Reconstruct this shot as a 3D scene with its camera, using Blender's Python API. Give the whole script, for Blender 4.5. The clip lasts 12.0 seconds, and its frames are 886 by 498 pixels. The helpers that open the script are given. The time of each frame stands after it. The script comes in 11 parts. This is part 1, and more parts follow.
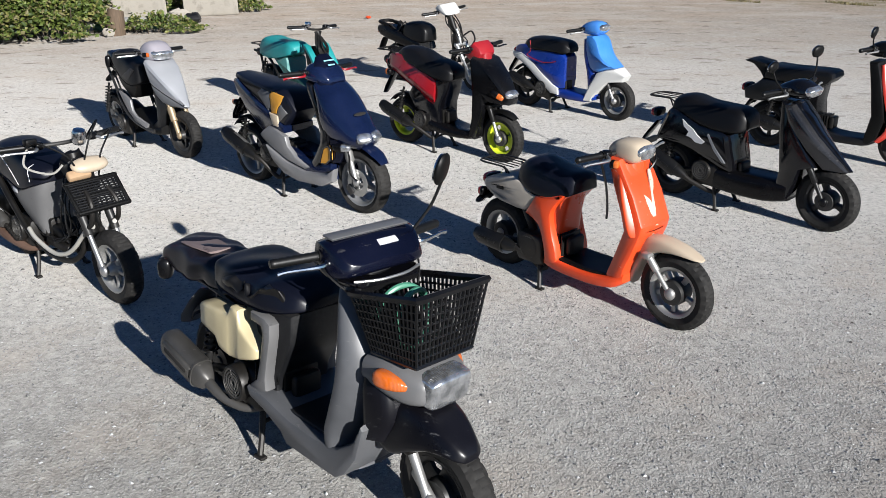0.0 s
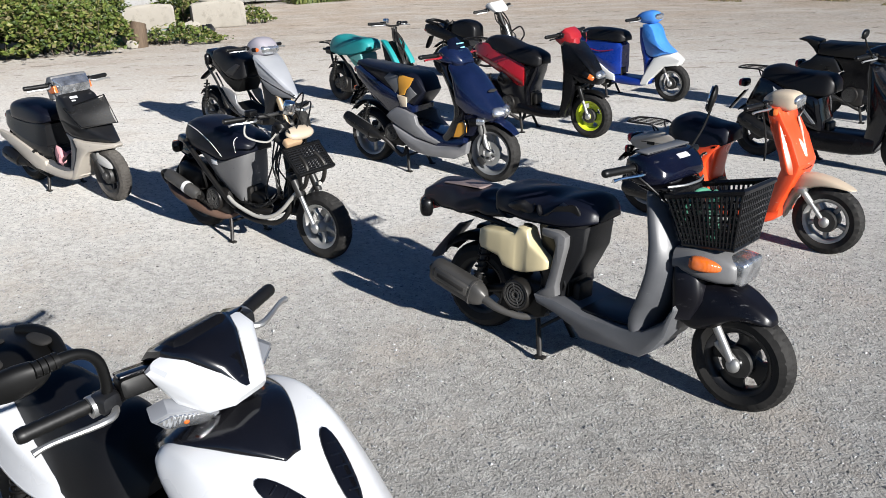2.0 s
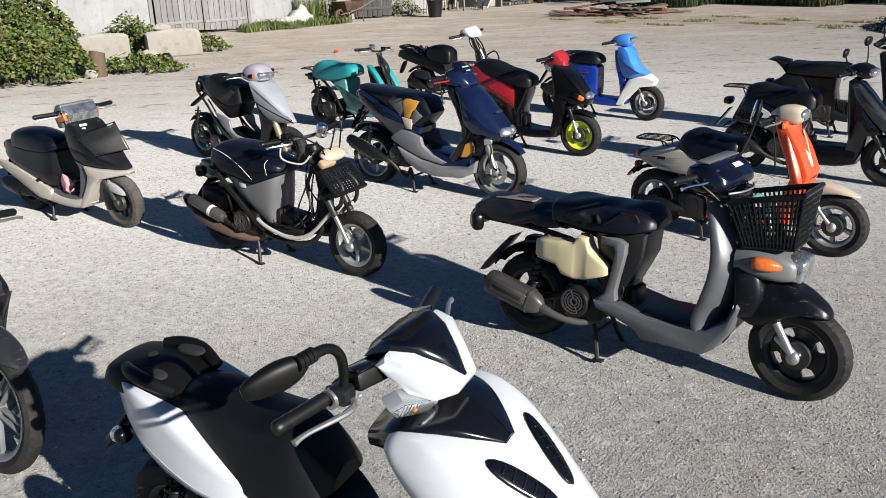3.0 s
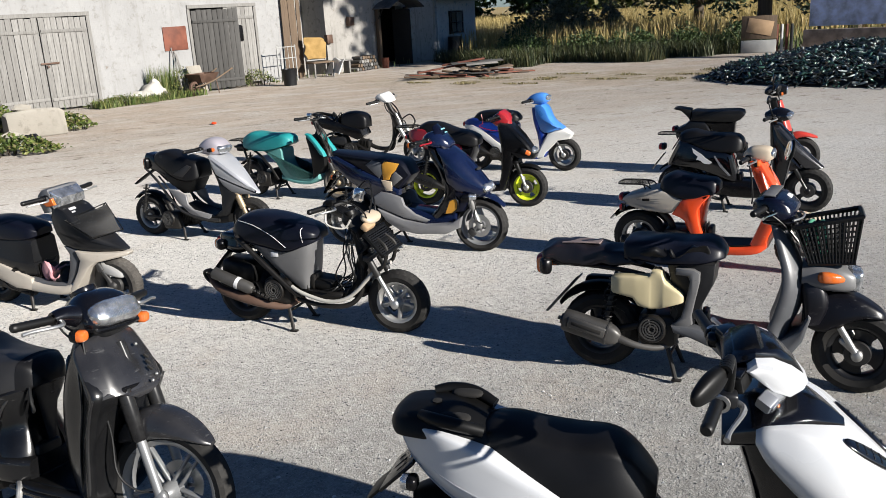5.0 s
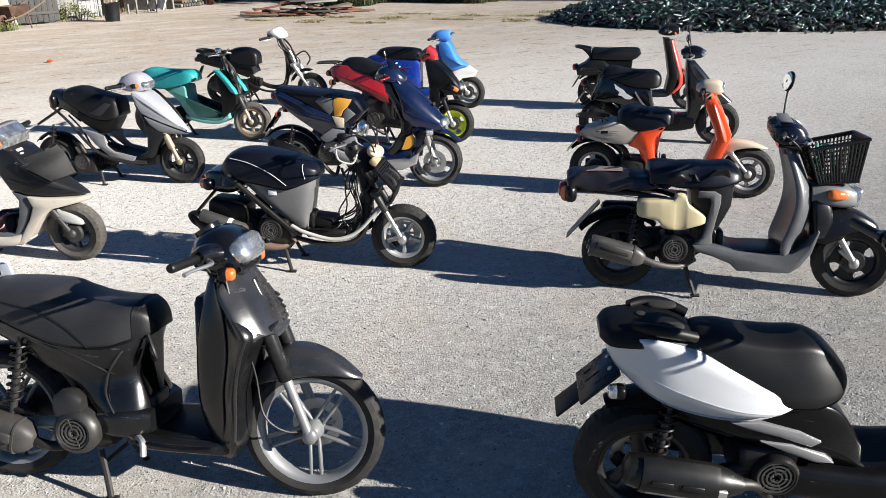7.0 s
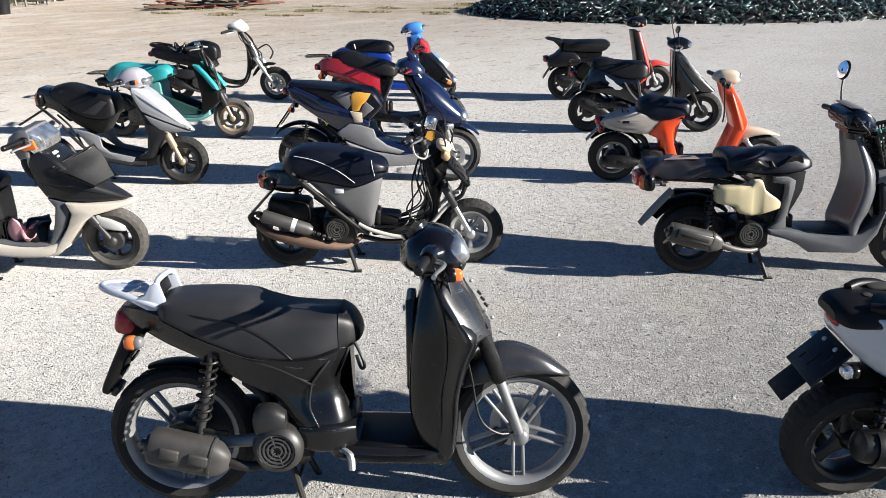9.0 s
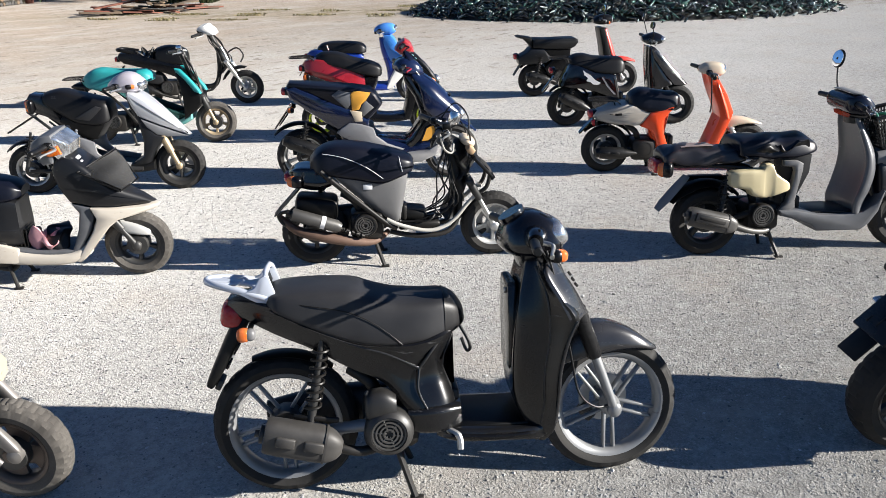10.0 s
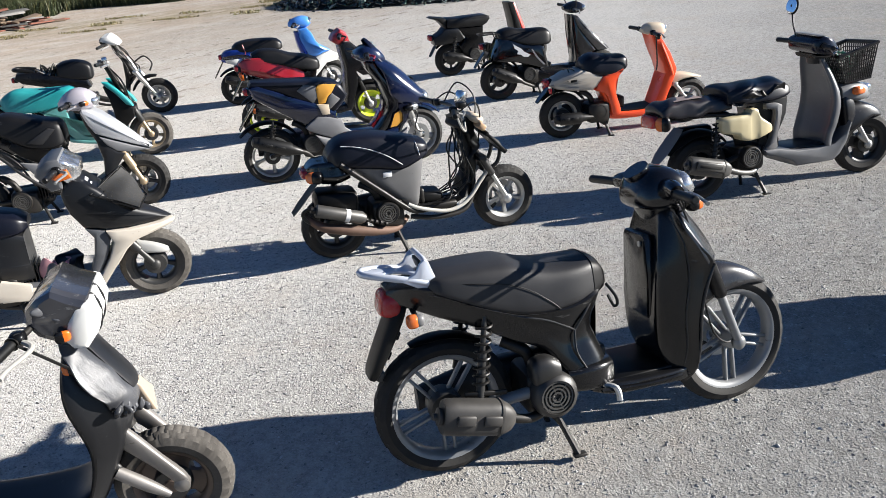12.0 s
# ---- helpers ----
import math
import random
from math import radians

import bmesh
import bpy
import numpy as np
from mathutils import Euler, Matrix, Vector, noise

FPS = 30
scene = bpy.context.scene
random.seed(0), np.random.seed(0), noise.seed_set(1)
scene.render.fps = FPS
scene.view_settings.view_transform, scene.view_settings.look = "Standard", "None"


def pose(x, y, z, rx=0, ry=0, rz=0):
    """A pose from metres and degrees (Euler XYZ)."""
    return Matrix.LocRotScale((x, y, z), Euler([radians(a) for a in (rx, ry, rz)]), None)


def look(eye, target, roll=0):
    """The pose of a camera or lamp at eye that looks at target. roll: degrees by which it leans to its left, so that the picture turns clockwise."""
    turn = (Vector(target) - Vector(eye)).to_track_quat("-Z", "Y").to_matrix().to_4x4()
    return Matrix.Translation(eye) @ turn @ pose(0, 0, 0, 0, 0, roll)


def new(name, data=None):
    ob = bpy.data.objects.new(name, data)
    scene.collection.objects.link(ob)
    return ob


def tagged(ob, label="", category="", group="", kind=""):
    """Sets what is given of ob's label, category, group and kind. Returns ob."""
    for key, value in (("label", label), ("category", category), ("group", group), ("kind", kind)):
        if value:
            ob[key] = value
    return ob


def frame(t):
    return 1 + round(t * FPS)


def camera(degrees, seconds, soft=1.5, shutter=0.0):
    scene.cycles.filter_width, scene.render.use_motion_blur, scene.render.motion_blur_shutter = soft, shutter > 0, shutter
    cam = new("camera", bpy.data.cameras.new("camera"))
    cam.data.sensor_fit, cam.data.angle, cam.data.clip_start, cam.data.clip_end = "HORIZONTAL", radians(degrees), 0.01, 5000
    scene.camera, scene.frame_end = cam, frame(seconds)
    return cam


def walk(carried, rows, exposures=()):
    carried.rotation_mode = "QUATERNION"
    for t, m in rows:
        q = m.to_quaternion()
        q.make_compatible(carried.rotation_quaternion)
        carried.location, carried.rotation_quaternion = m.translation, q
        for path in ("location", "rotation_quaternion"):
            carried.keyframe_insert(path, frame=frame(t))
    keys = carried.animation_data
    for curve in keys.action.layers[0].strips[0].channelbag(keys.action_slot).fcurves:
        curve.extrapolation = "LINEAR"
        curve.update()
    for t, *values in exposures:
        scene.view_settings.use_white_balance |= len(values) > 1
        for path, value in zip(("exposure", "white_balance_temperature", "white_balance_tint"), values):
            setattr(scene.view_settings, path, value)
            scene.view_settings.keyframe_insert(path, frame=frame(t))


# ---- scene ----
cam = camera(55.4, 12.0, soft=0.8)
EXPOSURE = 1.17
PATH = [
    (0, (-0.041, 0.008, 1.949), (-0.051, 1.863, 1.203), -0.8),
    (0.5, (-0.369, -0.17, 1.915), (-0.32, 1.688, 1.176), -0.3),
    (1, (-0.71, -0.336, 1.873), (-0.725, 1.52, 1.128), -1.0),
    (1.5, (-1.03, -0.454, 1.863), (-0.998, 1.408, 1.134), -1.7),
    (2, (-1.374, -0.618, 1.835), (-1.266, 1.247, 1.12), -2.0),
    (2.5, (-1.672, -0.717, 1.834), (-1.492, 1.149, 1.138), -1.9),
    (4.5, (-2.91, -0.724, 1.95), (-2.344, 1.111, 1.391), -3.5),
    (5, (-3.255, -0.667, 1.943), (-2.59, 1.139, 1.399), -3.5),
    (5.5, (-3.571, -0.558, 1.933), (-2.832, 1.223, 1.4), -3.5),
    (6, (-3.833, -0.382, 1.942), (-3.027, 1.36, 1.381), -3.3),
    (6.5, (-4.109, -0.264, 1.937), (-3.17, 1.381, 1.297), -2.2),
    (8.5, (-5.032, 0.395, 1.94), (-3.832, 1.829, 1.231), -1.0),
    (9, (-5.236, 0.608, 1.945), (-3.978, 1.993, 1.238), -0.7),
    (9.5, (-5.513, 0.756, 1.93), (-4.198, 2.088, 1.224), -1.0),
    (10, (-5.739, 0.933, 1.936), (-4.364, 2.203, 1.232), -1.1),
    (10.5, (-5.911, 1.155, 1.952), (-4.491, 2.377, 1.251), -1.6),
    (11, (-6.112, 1.339, 1.935), (-4.638, 2.495, 1.234), -2.2),
    (11.5, (-6.266, 1.512, 1.934), (-4.749, 2.589, 1.198), -3.2),
    (12, (-6.403, 1.693, 1.956), (-4.84, 2.693, 1.21), -5.1),
]
walk(cam, [(t, look(eye, target, roll)) for t, eye, target, roll in PATH], [(0, EXPOSURE - 0.36, 6020, 10), (0.7, EXPOSURE - 0.17, 5980, 10), (2.5, EXPOSURE - 0.21, 6100, 10), (4.5, EXPOSURE - 0.24, 6270, 10), (6.5, EXPOSURE + 0.13, 6270, 10), (8.5, EXPOSURE + 0.36, 6270, 10), (12, EXPOSURE + 0.42, 6230, 10)])

# ---- world and sun ----
SUN_DIR = Vector((0.536, -0.770, 0.346)).normalized()
SUN_EL = math.asin(SUN_DIR.z)
world = bpy.data.worlds.new("world")
scene.world = world
world.use_nodes = True
wn = world.node_tree
sky = wn.nodes.new("ShaderNodeTexSky")
sky.sky_type, sky.sun_disc = "NISHITA", False
sky.sun_elevation, sky.sun_rotation = SUN_EL, math.atan2(SUN_DIR.x, SUN_DIR.y)
sky.air_density, sky.dust_density, sky.ozone_density = 0.8, 0.1, 6.0
wn.links.new(sky.outputs[0], wn.nodes["Background"].inputs[0])
wn.nodes["Background"].inputs[1].default_value = 0.037
sun_data = bpy.data.lights.new("sun", "SUN")
sun_data.energy, sun_data.angle, sun_data.color = 5.0, radians(0.55), (1.0, 0.935, 0.84)
sun = new("sun", sun_data)
sun.matrix_world = look((0, 0, 30), Vector((0, 0, 30)) - SUN_DIR)

# ---- materials ----
def _nodes(name):
    m = bpy.data.materials.new(name)
    m.use_nodes = True
    nt = m.node_tree
    return m, nt, nt.nodes["Principled BSDF"]


def _noise(nt, vec, scale, detail=4.0, rough=0.6):
    n = nt.nodes.new("ShaderNodeTexNoise")
    n.inputs["Scale"].default_value, n.inputs["Detail"].default_value, n.inputs["Roughness"].default_value = scale, detail, rough
    nt.links.new(vec, n.inputs["Vector"])
    return n.outputs["Fac"]


def _ramp(nt, fac, lo, hi, a=0.0, b=1.0):
    n = nt.nodes.new("ShaderNodeMapRange")
    n.inputs["From Min"].default_value, n.inputs["From Max"].default_value = lo, hi
    n.inputs["To Min"].default_value, n.inputs["To Max"].default_value = a, b
    nt.links.new(fac, n.inputs["Value"])
    return n.outputs["Result"]


def _mix(nt, fac, a, b, blend="MIX"):
    n = nt.nodes.new("ShaderNodeMix")
    n.data_type, n.blend_type = "RGBA", blend
    for k, v in ((0, fac), (6, a), (7, b)):
        if isinstance(v, (int, float)):
            n.inputs[k].default_value = v
        elif isinstance(v, tuple):
            n.inputs[k].default_value = (*v[:3], 1.0)
        else:
            nt.links.new(v, n.inputs[k])
    return n.outputs[2]


def _math(nt, op, a, b=0.0, c=0.0):
    n = nt.nodes.new("ShaderNodeMath")
    n.operation = op
    for k, v in enumerate((a, b, c)):
        if isinstance(v, (int, float)):
            n.inputs[k].default_value = v
        else:
            nt.links.new(v, n.inputs[k])
    return n.outputs[0]


def _bump(nt, bsdf, height, strength, dist=0.002):
    b = nt.nodes.new("ShaderNodeBump")
    b.inputs["Strength"].default_value, b.inputs["Distance"].default_value = strength, dist
    nt.links.new(height, b.inputs["Height"])
    nt.links.new(b.outputs[0], bsdf.inputs["Normal"])


def _coords(nt):
    return nt.nodes.new("ShaderNodeTexCoord").outputs["Object"]


DUST = (0.33, 0.31, 0.28)


def mat(name, col, rough=0.45, metal=0.0, var=0.25, dust=0.25, bump=0.15, scale=60.0, coat=0.0, spec=0.5, worn=None, wear=0.0, edge=0.0):
    """A worn surface: two scales of tone, patches of dust, scuffs, fine relief."""
    m, nt, p = _nodes(name)
    co = _coords(nt)
    fine, big = _noise(nt, co, scale, 5), _noise(nt, co, 3.0, 4, 0.55)
    lo, hi = tuple(c * (1 - var) for c in col), tuple(min(1, c * (1 + var)) for c in col)
    c = _mix(nt, _ramp(nt, big, 0.35, 0.65), lo, hi)
    d = _math(nt, "MULTIPLY", _ramp(nt, big, 0.40, 0.72, 0.15, 1), _ramp(nt, fine, 0.3, 0.7, 0.5, 1))
    d = _math(nt, "MULTIPLY", d, dust)
    if wear:
        mp = nt.nodes.new("ShaderNodeMapping")
        mp.inputs["Scale"].default_value = (1.0, 1.0, 4.0)
        mp.inputs["Rotation"].default_value = (0.3, 0.5, 0.2)
        nt.links.new(co, mp.inputs[0])
        s = _noise(nt, mp.outputs[0], 13.0, 7, 0.7)
        c = _mix(nt, _ramp(nt, s, 0.66 - 0.1 * wear, 0.72 - 0.06 * wear, 0, 0.8), c, worn or (0.25, 0.24, 0.22))
    if edge:
        pt = nt.nodes.new("ShaderNodeNewGeometry").outputs["Pointiness"]
        e = _math(nt, "MULTIPLY", _ramp(nt, pt, 0.565, 0.66, 0, edge), _ramp(nt, fine, 0.3, 0.65, 0.3, 1))
        c = _mix(nt, e, c, worn or (0.25, 0.24, 0.22))
    c = _mix(nt, d, c, DUST)
    nt.links.new(c, p.inputs["Base Color"])
    p.inputs["Metallic"].default_value = metal
    p.inputs["Specular IOR Level"].default_value = spec
    p.inputs["Coat Weight"].default_value = coat
    p.inputs["Coat Roughness"].default_value = 0.06
    r = _math(nt, "ADD", _ramp(nt, big, 0.3, 0.7, rough - 0.06, rough + 0.08), _math(nt, "MULTIPLY", d, 0.8))
    nt.links.new(r, p.inputs["Roughness"])
    if bump:
        _bump(nt, p, fine, bump, 0.0012)
    return m


def glass_mat(name, col, rough=0.08, trans=0.7):
    m, nt, p = _nodes(name)
    co = _coords(nt)
    c = _mix(nt, _ramp(nt, _noise(nt, co, 30), 0.35, 0.7), col, tuple(min(1, x * 0.8 + 0.05) for x in col))
    nt.links.new(c, p.inputs["Base Color"])
    p.inputs["Transmission Weight"].default_value = trans
    p.inputs["IOR"].default_value = 1.45
    n = _noise(nt, co, 50)
    nt.links.new(_ramp(nt, n, 0.3, 0.7, rough, rough + 0.12), p.inputs["Roughness"])
    wv = nt.nodes.new("ShaderNodeTexWave")
    wv.inputs["Scale"].default_value = 45.0
    wv.bands_direction = "Y"
    nt.links.new(co, wv.inputs["Vector"])
    _bump(nt, p, wv.outputs["Fac"], 0.25, 0.002)
    return m


def lens_mat(name, lo, hi):
    """A clear fluted lens over a bright reflector."""
    m, nt, p = _nodes(name)
    co = _coords(nt)
    c = _mix(nt, _ramp(nt, _noise(nt, co, 22, 3), 0.35, 0.65), lo, hi)
    wv = nt.nodes.new("ShaderNodeTexWave")
    wv.inputs["Scale"].default_value, wv.inputs["Distortion"].default_value = 38.0, 2.0
    wv.bands_direction = "Y"
    nt.links.new(co, wv.inputs["Vector"])
    nt.links.new(c, p.inputs["Base Color"])
    p.inputs["Metallic"].default_value, p.inputs["Roughness"].default_value = 0.85, 0.16
    p.inputs["Coat Weight"].default_value, p.inputs["Coat Roughness"].default_value = 1.0, 0.03
    _bump(nt, p, wv.outputs["Fac"], 0.35, 0.003)
    return m


def tape_mat():
    """Glossy clear packing tape, creased, over a dark shell."""
    m, nt, p = _nodes("packing_tape")
    co = _coords(nt)
    mp = nt.nodes.new("ShaderNodeMapping")
    mp.inputs["Scale"].default_value, mp.inputs["Rotation"].default_value = (1.0, 2.6, 1.0), (0.5, 0.4, 0.3)
    nt.links.new(co, mp.inputs[0])
    big, crease = _noise(nt, co, 6.0, 3, 0.5), _noise(nt, mp.outputs[0], 16, 6, 0.7)
    c = _mix(nt, _ramp(nt, big, 0.42, 0.58), (0.016, 0.017, 0.020), (0.060, 0.062, 0.068))
    c = _mix(nt, _ramp(nt, crease, 0.64, 0.70, 0, 0.4), c, (0.22, 0.22, 0.22))
    nt.links.new(c, p.inputs["Base Color"])
    p.inputs["Roughness"].default_value, p.inputs["Metallic"].default_value = 0.4, 0.0
    p.inputs["Coat Weight"].default_value, p.inputs["Coat Roughness"].default_value = 0.22, 0.03
    p.inputs["Specular IOR Level"].default_value = 0.3
    _bump(nt, p, _math(nt, "ADD", crease, _math(nt, "MULTIPLY", big, 1.5)), 0.25, 0.010)
    return m


